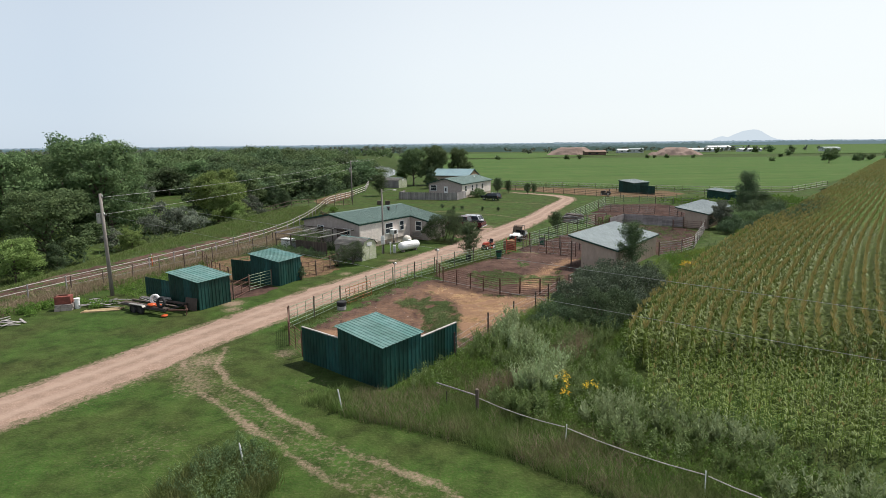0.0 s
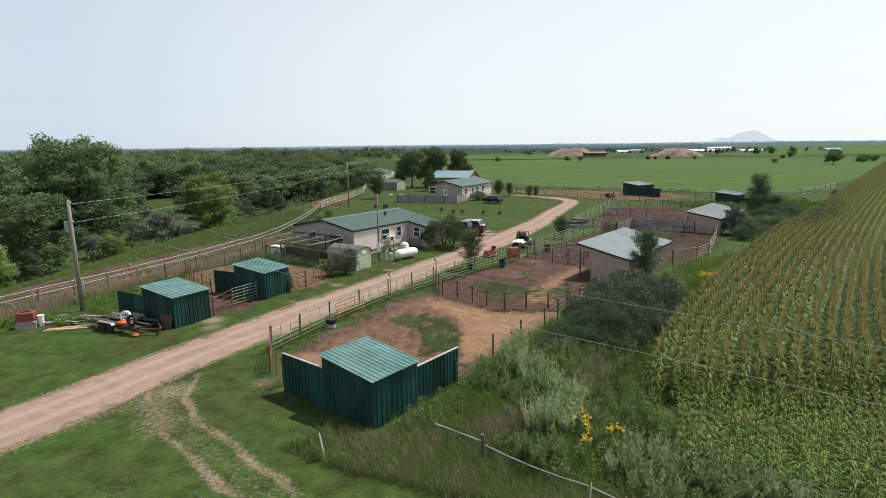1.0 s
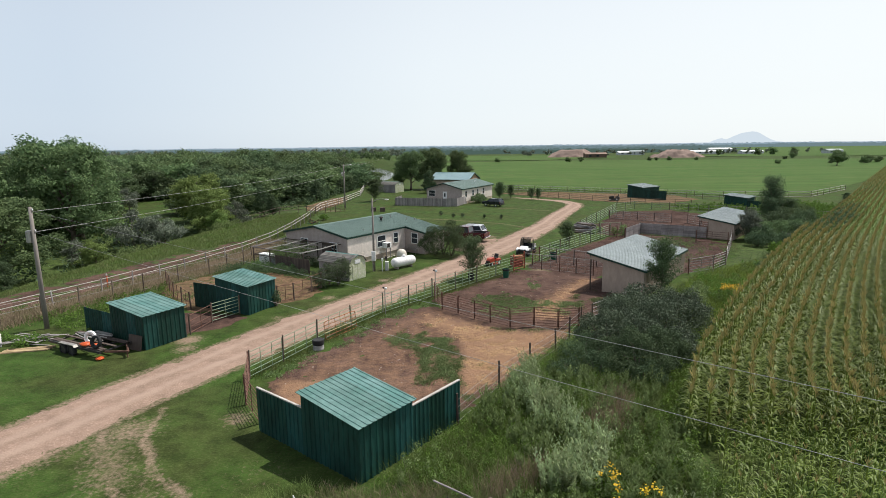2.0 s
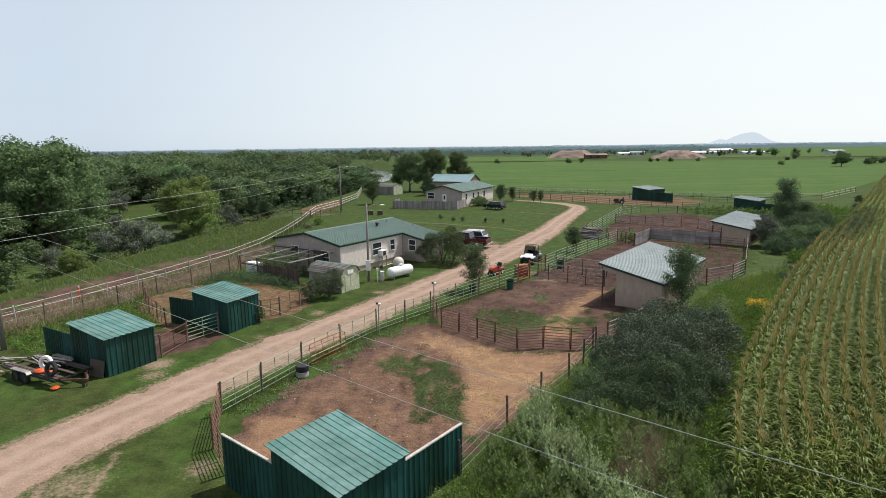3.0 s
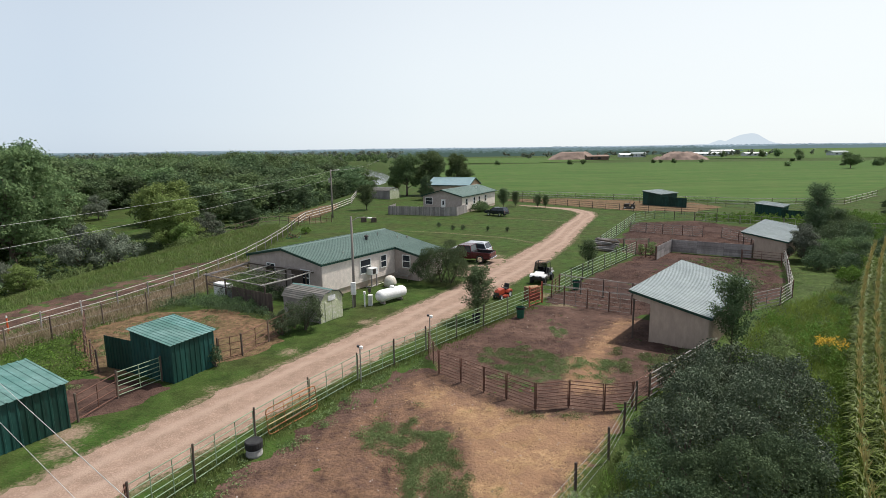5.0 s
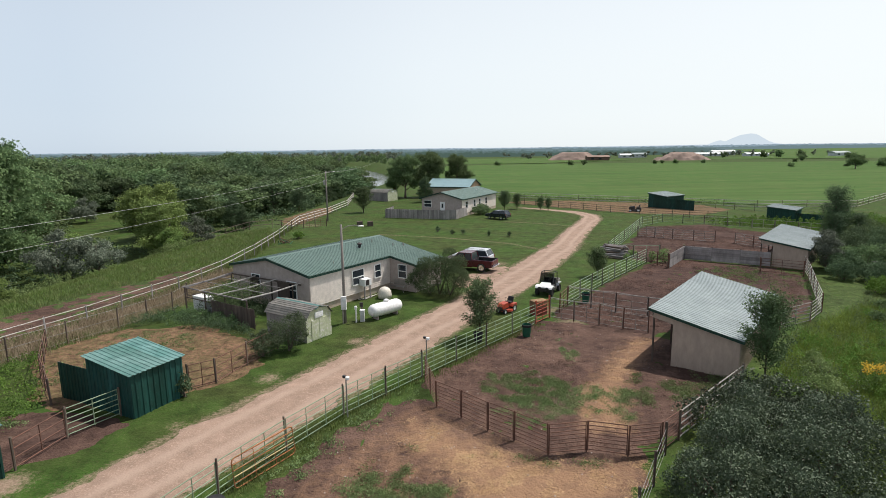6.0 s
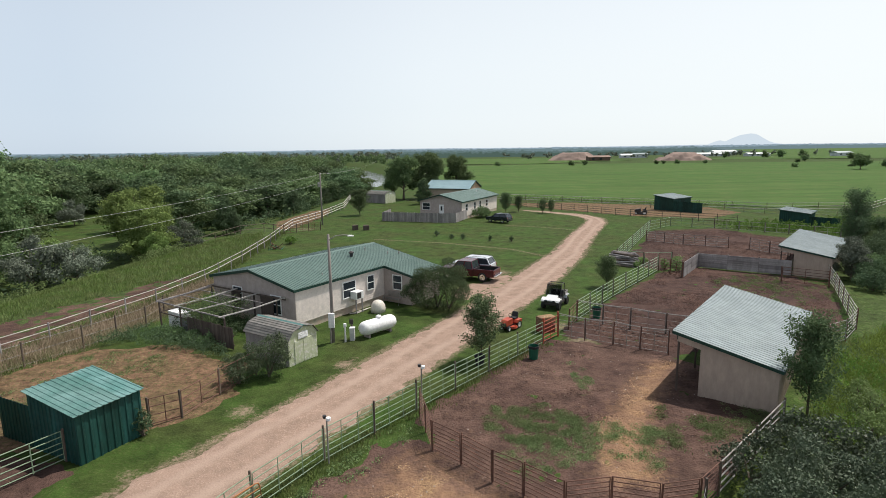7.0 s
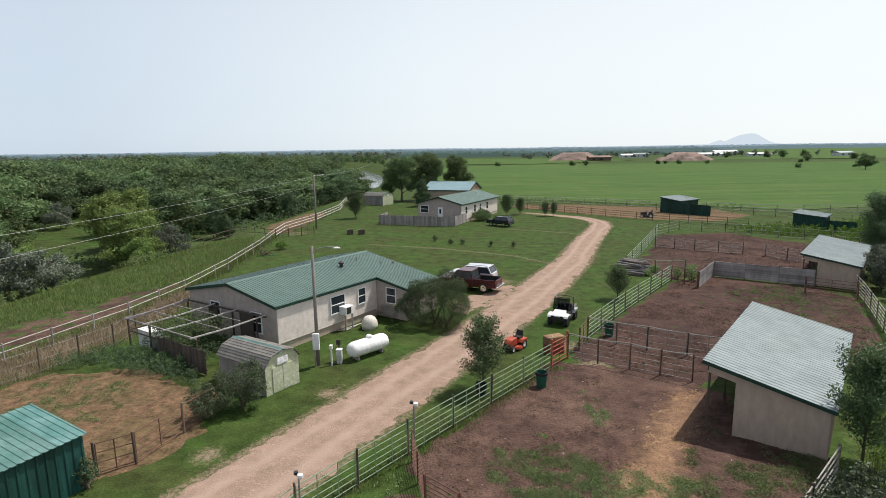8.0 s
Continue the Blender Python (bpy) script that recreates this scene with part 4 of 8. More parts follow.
def gambrel_shed(m, w, d, wall_h, label):
    """A small garden shed with a barn-shaped roof; local y along its depth, doors towards -y."""
    t = thing("garden_shed", label, "shed", m)
    out = [(-w / 2, 0), (w / 2, 0), (w / 2, wall_h), (w * 0.36, wall_h + 0.42), (0, wall_h + 0.62), (-w * 0.36, wall_h + 0.42), (-w / 2, wall_h)]
    part("front_wall", Shape().prism(out, 0, 0.05), PALE_GREEN, t, "pale green front wall with peeling paint")
    part("back_wall", Shape().prism(out, d - 0.05, d), GREY_WOOD, t)
    for s in (-1, 1):
        part("side_wall", Shape().box(min(s * w / 2, s * (w / 2 - 0.05)), max(s * w / 2, s * (w / 2 - 0.05)), 0.05, d - 0.05, 0, wall_h), GREY_WOOD, t)
    pts = [(-w / 2 - 0.1, wall_h - 0.06), (-w * 0.36, wall_h + 0.46), (0, wall_h + 0.68), (w * 0.36, wall_h + 0.46), (w / 2 + 0.1, wall_h - 0.06)]
    for (ax, az), (bx, bz) in zip(pts, pts[1:]):
        rows = 4
        for k in range(rows):
            q0, q1 = k / rows, (k + 1) / rows
            lo, hi = ((ax, az), (bx, bz)) if az < bz else ((bx, bz), (ax, az))
            p0 = (lo[0] + (hi[0] - lo[0]) * q0, lo[1] + (hi[1] - lo[1]) * q0)
            p1 = (lo[0] + (hi[0] - lo[0]) * q1, lo[1] + (hi[1] - lo[1]) * q1)
            part("roof_strip", Shape().prism([p0, (p0[0], p0[1] + 0.035), (p1[0], p1[1] + 0.012), p1], -0.12, d + 0.12), SHINGLE, t)
    part("ridge_strip", Shape().prism([(-0.35, wall_h + 0.50), (0, wall_h + 0.74), (0.35, wall_h + 0.50), (0, wall_h + 0.70)], -0.14, d + 0.14), GREEN_ROOF, t, "faded green metal ridge strip")
    vent = part("vent", Shape().box(-0.38, 0.38, -0.05, 0.0, wall_h - 0.12, wall_h + 0.26), WHITE, t, "white louvred gable vent")
    for k in range(4):
        part("slat", Shape().box(-0.33, 0.33, -0.07, -0.052, wall_h - 0.06 + k * 0.08, wall_h - 0.02 + k * 0.08), WHITE, vent)
    part("door", Shape().box(-0.7, -0.02, -0.03, 0, 0.06, wall_h - 0.2), PALE_GREEN, t)
    part("door", Shape().box(0.02, 0.7, -0.03, 0, 0.06, wall_h - 0.2), PALE_GREEN, t)
    return t


PALE_GREEN = material("peeling_pale_green_paint", (0.40, 0.44, 0.27), (0.48, 0.50, 0.35), 1.6, 0.8, 0, 0.1, 5, third=(0.62, 0.60, 0.54))
SHINGLE = material("weathered_shingles", (0.185, 0.172, 0.155), (0.13, 0.128, 0.115), 2.0, 0.9, 0, 0.3, 9, random_by="object", spread=0.2)
gambrel_shed(frame_uv(-9.2, 59.7, -59), 2.3, 3.9, 1.65, "small pale green garden shed with barn-shaped shingle roof")
small = gambrel_shed(frame_uv(-16.9, 163.0, -60), 4.0, 6.0, 2.2, "grey garden shed with barn-shaped roof beyond the lawn")


# ---- fences, poles, wires ----
def resample(pts, spacing):
    """Points along a polyline, about spacing apart, keeping its corners."""
    out = [Vector(pts[0])]
    for a, b in zip(pts, pts[1:]):
        a, b = Vector(a), Vector(b)
        n = max(1, round((b - a).length / spacing))
        out += [a.lerp(b, (k + 1) / n) for k in range(n)]
    return out


def post_shape(h, r, square=False):
    if square:
        return Shape().box(-r, r, -r, r, -0.1, h)
    return Shape().tube([(0, 0, -0.1), (0, 0, h - 0.02), (0, 0, h)], [r, r, r * 0.8], 7)


def fence(pts, spacing, h, rails, r, mat, posts=True, post_h=None, post_r=0.055, post_mat=None, uprights=1, low=0.15, label="", post_label="", group="", flat=False, square=False, sag=0.0, ends=True):
    """Panels of rails between posts along a line: every panel is a thing, and so is every post."""
    p = resample([(x, y, 0) for x, y in pts], spacing)
    pm = post_shape(post_h or h + 0.1, post_r, square).mesh("post", post_mat or POST)
    for j, (a, b) in enumerate(zip(p, p[1:])):
        d = b - a
        L = d.length
        m = Matrix.Translation((a.x, a.y, float(height(a.x, a.y)))) @ Euler((0, 0, math.atan2(d.y, d.x))).to_matrix().to_4x4()
        dz = float(height(b.x, b.y) - height(a.x, a.y))
        t = thing("rail_fence" if flat or not ends else "pipe_fence", label, "fence", m, group)
        e = 0.05
        for k in range(rails):
            z = low + (h - low) * k / max(1, rails - 1)
            z += random.uniform(-0.012, 0.012)
            if flat:
                s = Shape().beam((e, 0, z), (L - e, 0, z + dz), 0.035, 0.12)
            elif sag:
                s = Shape().tube([(e + (L - 2 * e) * q, 0, z + dz * q - sag * 4 * q * (1 - q)) for q in (0, 0.25, 0.5, 0.75, 1)], r, 5)
            else:
                s = Shape().tube([(e, 0, z), (L - e, 0, z + dz)], r, 6)
            part("rail", s, mat, t)
        if ends:
            xs = [e] + [L * (k + 1) / (uprights + 1) for k in range(uprights)] + [L - e]
            for x in xs:
                part("upright", Shape().tube([(x, 0, low - 0.05), (x, 0, h + dz * x / L)], r * 1.05, 6), mat, t)
        if posts:
            for x, z in ((0, 0), (L, dz))[: 2 if j == len(p) - 2 else 1]:
                part("post", pm, None, t, post_label, m=pose(x, 0, z, random.uniform(-2, 2), random.uniform(-2, 2), random.uniform(0, 90)))


fence([(-8.4, 31.4), (-9.75, 33.3), (-10.75, 36.4)], 3.3, 1.5, 7, 0.022, RUST_PIPE, label="rusty brown pipe fence panel beside the shelter", group="rusty pen panels", post_mat=RUST_PIPE, post_r=0.04)
fence([(-10.75, 36.4), (-9.7, 38.9), (-8.47, 41.95), (-6.95, 45.2), (-5.2, 48.5), (-1.75, 53.1), (5.8, 62.75)], 3.1, 1.5, 6, 0.019, GREEN_PIPE, label="pale green pipe fence panel along the driveway", group="green driveway panels", post_h=1.65, post_r=0.045, uprights=2)
fence([(5.8, 62.75), (7.05, 64.3)], 2.0, 1.5, 6, 0.024, RED_PIPE, label="red pipe gate panel beside the driveway", group="red gate", post_mat=RED_PIPE, post_h=1.75, post_r=0.07)
fence([(-1.55, 52.6), (-0.78, 49.4), (0.45, 48.3), (1.65, 47.1), (2.75, 46.2), (4.05, 45.05), (5.7, 45.35), (7.3, 44.95), (8.75, 45.3), (9.9, 46.4)], 1.7, 1.4, 8, 0.02, RUST_PIPE, label="rusty brown pipe panel between two pens", group="rusty pen panels", post_mat=RUST_PIPE, post_r=0.035, post_h=1.45, uprights=0)
fence([(0.6, 31.5), (2.7, 35.3), (6.45, 40.7), (8.9, 45.2)], 3.3, 1.2, 4, 0.007, WIRE, label="wire fence overgrown with weeds", group="wire fence", post_h=1.5, ends=False, post_mat=BROWN_WOOD)
fence([(9.9, 46.4), (15.1, 51.6)], 3.2, 1.35, 5, 0.03, GREY_PIPE, label="weathered grey pipe fence panel behind bushes", group="grey pen panels")
fence([(7.05, 64.3), (10.3, 62.5), (13.2, 60.7)], 2.2, 1.5, 5, 0.014, GREY_PIPE, label="grey pipe fence panel across the pens", group="grey pen panels", post_mat=RUST_PIPE, uprights=1, post_r=0.04)
fence([(9.0, 67.7), (12.3, 65.6), (16.4, 63.3)], 2.6, 1.5, 4, 0.014, GREY_PIPE, label="grey pipe fence panel across the pens", group="grey pen panels", post_mat=BROWN_WOOD, post_r=0.045)
fence([(8.0, 65.6), (9.0, 67.7)], 2.4, 1.5, 6, 0.024, RUST_PIPE, label="rusty pipe gate panel beside the driveway", group="rusty pen panels", post_mat=RUST_PIPE)
fence([(9.0, 67.7), (13.4, 74.4), (20.7, 84.6)], 3.2, 1.55, 6, 0.026, GREEN_PIPE, label="pale green pipe fence panel along the lawn", group="green lawn panels", post_h=1.65)
fence([(20.7, 84.6), (22.0, 81.5)], 1.7, 1.5, 6, 0.024, RUST_PIPE, label="rusty brown pipe gate between pens", group="rusty pen panels", post_mat=RUST_PIPE)
fence([(17.75, 89.2), (23.6, 101.5), (29.2, 113.4)], 3.2, 1.55, 6, 0.028, GREEN_PIPE, label="pale green pipe fence panel along the lawn", group="green lawn panels", post_h=1.65)
fence([(17.75, 89.2), (20.0, 87.0), (23.0, 87.2)], 2.6, 1.5, 2, 0.03, GREEN_PIPE, label="pale green pipe fence panel along the lawn", group="green lawn panels")
fence([(25.5, 103.4), (29.2, 100.2), (33.8, 97.6)], 3.0, 1.4, 5, 0.026, GREY_PIPE, label="grey pipe fence panel inside a far pen", group="grey pen panels", post_mat=RUST_PIPE)
fence([(35.8, 96.4), (38.2, 91.9)], 2.6, 1.4, 5, 0.026, GREY_PIPE, label="grey pipe fence panel inside a far pen", group="grey pen panels", post_mat=RUST_PIPE)
fence([(39.6, 114.9), (45, 110.5), (52, 104.5), (60, 99)], 3.2, 1.4, 3, 0.028, GREY_PIPE, label="long grey pipe rail fence behind weeds", group="grey pen panels")
fence([(29.2, 113.4), (34, 118), (39.6, 114.9)], 3.0, 1.4, 4, 0.026, GREEN_PIPE, label="pale green pipe fence panel along the lawn", group="green lawn panels")
fence([(30.4, 79.6), (33.4, 77.4)], 3.6, 1.45, 6, 0.024, RUST_PIPE, label="rusty brown pipe panel beside a windbreak", group="rusty pen panels", post_mat=RUST_PIPE)
fence([(36.2, 82.6), (33.4, 76.6), (29.6, 69.2), (27.8, 65.6), (25.5, 63.2), (22.4, 61.4)], 2.9, 1.45, 6, 0.026, GREY_PIPE, label="grey pipe fence panel at the back of a pen", group="grey pen panels", post_mat=RUST_PIPE)
fence([(10.1, 154.2), (21.0, 143.4), (29.4, 133.5), (36, 127.5), (46, 121)], 3.4, 1.3, 4, 0.035, POST, label="grey wooden rail fence of a far pen", group="far rails", ends=False)
fence([(-9, 186), (7.9, 171), (24.5, 162.3), (40.5, 152), (50.4, 147), (61, 140.4), (80, 139), (100, 158)], 5.0, 1.3, 3, 0.05, WHITE_RAIL, label="white rail fence along the green field", group="field rails", ends=False)
fence([(40, 146), (52, 139), (62, 128), (66, 120)], 4.0, 1.3, 3, 0.03, GREEN_PIPE, label="pale green pipe fence panel of a far pen", group="far rails", ends=False)
# river side rail fence
fence([(-36.4, 37.0), (-33.2, 46.0), (-30.4, 54.0), (-27.6, 63.0), (-25.4, 72.5), (-24.6, 80.0), (-24.9, 90.0), (-26.0, 103.0), (-27.3, 113.0)], 3.4, 1.4, 2, 0.032, WHITE_RAIL, label="bleached wooden rail fence along the river bank", group="bank rails", low=0.95, ends=False, post_mat=GREY_WOOD)
fence([(-27.3, 113.0), (-28.0, 120), (-26.2, 133.0), (-25.6, 150.0), (-28.5, 172)], 3.6, 1.4, 3, 0.06, WHITE_RAIL, label="bleached wooden rail fence along the river bank", group="bank rails", low=0.45, ends=False, post_mat=GREY_WOOD)
solo("steel_post", Shape().tube([(0, 0, -0.1), (0, 0, 0.85)], 0.022, 6), DARK_METAL, "thin dark steel fence post in weeds", "post", m=pose(0.35, 24.95, 0))
fence([(-27.3, 113.0), (-31.5, 116.0), (-40, 108)], 3.4, 1.3, 2, 0.05, POST, label="grey wooden rail fence across the bank", group="bank rails", low=0.6, ends=False)
fence([(-27.2, 112.8), (-22.4, 116.5)], 2.4, 1.4, 5, 0.024, RUST_PIPE, label="brown pipe gate beside the bank fence", group="rusty pen panels")
# inner fence of the small pens
fence([(-32.5, 45.6), (-27.6, 55.5), (-24.6, 62.0), (-22.9, 66.5), (-23.2, 69.6)], 3.0, 1.45, 3, 0.012, GREY_PIPE, label="wire and rail fence with wooden posts", group="inner rails", ends=False, post_mat=POST, post_h=1.6)
fence([(-17.6, 43.7), (-17.3, 46.3)], 2.4, 1.35, 4, 0.024, RUST_PIPE, label="brown pipe gate between two shelters", group="rusty pen panels")
fence([(-17.3, 46.3), (-16.1, 48.4)], 2.2, 1.4, 6, 0.024, GREEN_PIPE, label="pale green pipe gate between two shelters", group="grey pen panels")
fence([(-14.2, 51.4), (-13.1, 52.3), (-12.35, 54.9), (-11.4, 57.6)], 2.4, 1.4, 4, 0.022, RUST_PIPE, label="brown pipe fence panel with bare rails", group="rusty pen panels")
fence([(-20.4, 49.5), (-23.6, 53.0), (-26.6, 57.5)], 2.6, 1.35, 4, 0.02, RUST_PIPE, label="brown pipe fence panel with bare rails", group="rusty pen panels")
# rope fence at the near weeds
fence([(-0.2, 25.75), (1.77, 24.3)], 3.2, 0.95, 1, 0.03, GREY_WOOD, posts=False, label="grey wooden rail on a leaning post", group="rope fence", low=0.95, ends=False)
fence([(1.77, 24.3), (5.3, 21.6), (9.6, 18.4), (15, 14.2)], 4.3, 0.85, 1, 0.018, WHITE_RAIL, label="white rope fence sagging across the weeds", group="rope fence", low=0.85, ends=False, sag=0.12, post_h=1.0, post_r=0.02, post_mat=WHITE)
solo("fence_post", post_shape(1.3, 0.085), BROWN_WOOD, "thick brown wooden corner post in weeds", "post", m=pose(1.77, 24.3, 0, 2, -1, 0))
for x, y, rx, ry in ((-4.55, 24.6, 3, -8), (-7.3, 19.75, 2, -6)):
    solo("marker_post", Shape().tube([(0, 0, -0.1), (0, 0, 1.0), (0, 0, 1.12)], [0.035, 0.035, 0.02], 8), WHITE, "thin white plastic marker post in the grass", "post", "marker posts", m=pose(x, y, 0, rx, ry, 0))
# plank windbreak
for a, b in (((22.1, 81.6), (25.45, 86.4)), ((25.45, 86.4), (32.7, 82.1))):
    d = Vector((b[0] - a[0], b[1] - a[1], 0))
    t = thing("plank_windbreak", "weathered grey plank windbreak wall between pens", "fence", pose(a[0], a[1], 0, 0, 0, math.degrees(math.atan2(d.y, d.x))), "plank windbreak")
    L = d.length
    n = max(2, round(L / 2.8))
    for k in range(n + 1):
        part("post", Shape().box(L * k / n - 0.07, L * k / n + 0.07, 0.03, 0.17, 0, 1.62), POST, t)
    for k in range(n):
        for j in range(7):
            z = 0.06 + j * 0.212
            part("plank", Shape().box(L * k / n + 0.01, L * (k + 1) / n - 0.01, -0.03 + random.uniform(-0.008, 0.008), 0.02, z, z + 0.2), GREY_WOOD, t)


def utility_pole(x, y, h, label, lean=0.0, box=False, arm=False, r0=0.16):
    t = thing("utility_pole", label, "pole", pose(x, y, float(height(x, y)), 0, lean, 0))
    part("shaft", Shape().tube([(0, 0, -0.3), (0, 0, h * 0.5), (0, 0, h)], [r0, r0 * 0.86, r0 * 0.68], 10), POLE, t, smooth=True)
    if box:
        part("transformer", Shape().lathe([(0.16, 0), (0.19, 0.08), (0.19, 0.75), (0.14, 0.85)], 14, pose(-0.30, -0.05, h - 2.45)), GREY_PIPE, t, "grey transformer can")
        for z in (h - 0.25, h - 1.7):
            part("insulator", Shape().lathe([(0.03, 0), (0.06, 0.05), (0.03, 0.1), (0.05, 0.16)], 8, pose(0.16, 0, z)), WHITE, t)
    if arm:
        a = part("lamp_arm", Shape().tube([(0.05, 0, h - 0.35), (0.5, 0, h - 0.1), (1.0, 0, h - 0.05), (1.35, 0, h - 0.08)], 0.035, 6), GREY_PIPE, t)
        part("lamp_head", Shape().lathe([(0.03, 0.05), (0.11, 0.02), (0.12, -0.03), (0.05, -0.07)], 10, pose(1.45, 0, h - 0.1) @ Matrix.Diagonal((1.9, 1, 1, 1))), WHITE, a, "pale cobra lamp head")
    return t


utility_pole(-28.5, 44.9, 8.6, "tall weathered wooden utility pole with transformer", 0, True)
utility_pole(-23.8, 123.3, 9.0, "tall weathered wooden utility pole with lamp beside lawn", 0, True, True)
lamp = utility_pole(-8.16, 63.1, 7.35, "wooden yard light pole with lamp arm beside the house", 0, False, True, 0.12)
part("meter_box", Shape().box(-0.2, 0.2, -0.32, -0.15, 1.1, 2.1), WHITE, lamp, "white electric meter box", bevel=0.02)
part("conduit", Shape().tube([(-0.1, -0.2, 0), (-0.1, -0.2, 1.1)], 0.05, 8), GREY_PIPE, lamp)


def wire(a, b, sag, r=0.012, label="thin pale overhead power cable"):
    a, b = Vector(a), Vector(b)
    s = Shape().tube([a.lerp(b, k / 16) - Vector((0, 0, sag * 4 * (k / 16) * (1 - k / 16))) for k in range(17)], r, 5)
    solo("power_cable", s, CABLE, label, "cable", "power cables")


wire((-28.3, 44.8, 6.9), (48, -12.0, 7.2), 0.5, 0.006)
wire((-28.3, 44.8, 8.35), (48, -13.0, 8.6), 0.5, 0.006)
wire((-28.4, 45.0, 8.3), (-23.7, 123.2, 8.75), 0.5)
wire((-28.4, 45.0, 6.9), (-23.7, 123.2, 7.3), 0.5)
wire((-23.8, 123.3, 8.75), (-32, 240, 8.5), 0.8, 0.016)


def yard_post(x, y, h, label):
    t = thing("security_light_post", label, "light post", pose(x, y, 0), "security light posts")
    part("pole", Shape().tube([(0, 0, 0), (0, 0, h)], 0.035, 8), GREY_PIPE, t)
    part("lamp", Shape().lathe([(0.03, 0), (0.10, 0.05), (0.10, 0.16), (0.03, 0.2)], 10, pose(0.09, -0.08, h - 0.14)), WHITE, t, "white floodlight head")
    part("lamp", Shape().lathe([(0.03, 0), (0.08, 0.04), (0.08, 0.14)], 10, pose(-0.10, 0.06, h - 0.10)), DARK_METAL, t, "dark floodlight head")


yard_post(-5.0, 48.4, 2.05, "thin metal post with twin security lights by the fence")
yard_post(-1.5, 53.4, 2.25, "thin metal post with twin security lights by the fence")

def leaning_gate(a, b, h, label):
    """A bowed pipe gate propped against a fence."""
    d = Vector((b[0] - a[0], b[1] - a[1], 0))
    L = d.length
    t = thing("pipe_gate", label, "gate", pose(a[0], a[1], 0.06, 0, 0, math.degrees(math.atan2(d.y, d.x))) @ pose(0, 0, 0, -6))
    c = 0.16
    ring = [(c, 0, 0), (L - c, 0, 0), (L - 0.04, 0, 0.05), (L, 0, c), (L, 0, h - c), (L - 0.04, 0, h - 0.05), (L - c, 0, h), (c, 0, h), (0.04, 0, h - 0.05), (0, 0, h - c), (0, 0, c), (0.04, 0, 0.05), (c, 0, 0)]
    part("gate_frame", Shape().tube(ring, 0.028, 7), RUST_ORANGE, t, "rusty orange pipe frame")
    for k in range(4):
        z = h * (k + 1) / 5
        part("rail", Shape().tube([(0.03, 0, z), (L - 0.03, 0, z)], 0.02, 6), PALE_WOOD if k == 1 else RUST_ORANGE, t)
    for x in (L * 0.34, L * 0.67):
        part("stay", Shape().tube([(x, 0.025, 0.03), (x, 0.025, h - 0.03)], 0.016, 6), RUST_ORANGE, t)


leaning_gate((-8.05, 42.45), (-6.55, 45.1), 1.2, "rusty orange pipe gate propped against the driveway fence")

# pale top pipes that sag along the cross fences
fence([(7.05, 64.3), (10.3, 62.5), (13.2, 60.7)], 3.5, 1.62, 1, 0.03, WHITE_RAIL, posts=False, low=1.62, label="pale sagging top pipe along a pen fence", group="top pipes", ends=False, sag=0.10)
fence([(9.0, 67.7), (12.3, 65.6), (16.4, 63.3)], 3.9, 1.62, 1, 0.03, WHITE_RAIL, posts=False, low=1.62, label="pale sagging top pipe along a pen fence", group="top pipes", ends=False, sag=0.08)


def clods(poly, n, r, mat, label):
    """Lumps of trodden soil, too many to count."""
    q = np.random.RandomState(len(poly) + n)
    xs, ys = [p[0] for p in poly], [p[1] for p in poly]
    x, y = q.uniform(min(xs), max(xs), n * 2), q.uniform(min(ys), max(ys), n * 2)
    ok = (inside(x, y, poly) > 0.3) & (soft_noise(x, y, 0.5, 4) > -0.25)
    x, y = x[ok][:n], y[ok][:n]
    n = len(x)
    s = r * q.uniform(0.4, 1.3, n) ** 1.5
    a = q.uniform(0, 6.283, n)
    P = []
    for k in range(4):
        P.append(np.stack([x + s * np.cos(a + k * 1.571) * q.uniform(0.7, 1.3, n), y + s * np.sin(a + k * 1.571) * q.uniform(0.7, 1.3, n), height(x, y) + 0.02 + s * 0.1], 1))
    P.append(np.stack([x + s * 0.2, y, height(x, y) + 0.03 + s * 0.75], 1))
    V = np.stack(P, 1).reshape(-1, 3)
    k = 5 * np.arange(n)[:, None]
    F = np.concatenate([k + [[0, 1, 4]], k + [[1, 2, 4]], k + [[2, 3, 4]], k + [[3, 0, 4]]])
    ob = solo("soil_clods", array_mesh("soil_clods", V, F, mat), None, label, "soil", kind="stuff")
    mark(ob, litter(V[:, 0], V[:, 1]))
    return ob


def pebbles(poly, n, r):
    """Small pale stones lying on the soil."""
    q = np.random.RandomState(n)
    x, y = q.uniform(min(p[0] for p in poly), max(p[0] for p in poly), n * 2), q.uniform(min(p[1] for p in poly), max(p[1] for p in poly), n * 2)
    ok = inside(x, y, poly) > 0.8
    x, y = x[ok][:n], y[ok][:n]
    n = len(x)
    s = r * q.uniform(0.5, 1.5, n)
    a = q.uniform(0, 6.283, n)
    ring = [np.stack([x + s * np.cos(a + k * 1.571), y + s * np.sin(a + k * 1.571) * 0.8, height(x, y) + 0.03], 1) for k in range(4)]
    V = np.stack(ring + [np.stack([x, y, height(x, y) + 0.04 + s * 0.8], 1)], 1).reshape(-1, 3)
    k = 5 * np.arange(n)[:, None]
    F = np.concatenate([k + [[0, 1, 4]], k + [[1, 2, 4]], k + [[2, 3, 4]], k + [[3, 0, 4]]])
    return solo("pebbles", array_mesh("pebbles", V, F, CONCRETE), None, "small pale stones scattered on bare soil", "stones", kind="stuff")


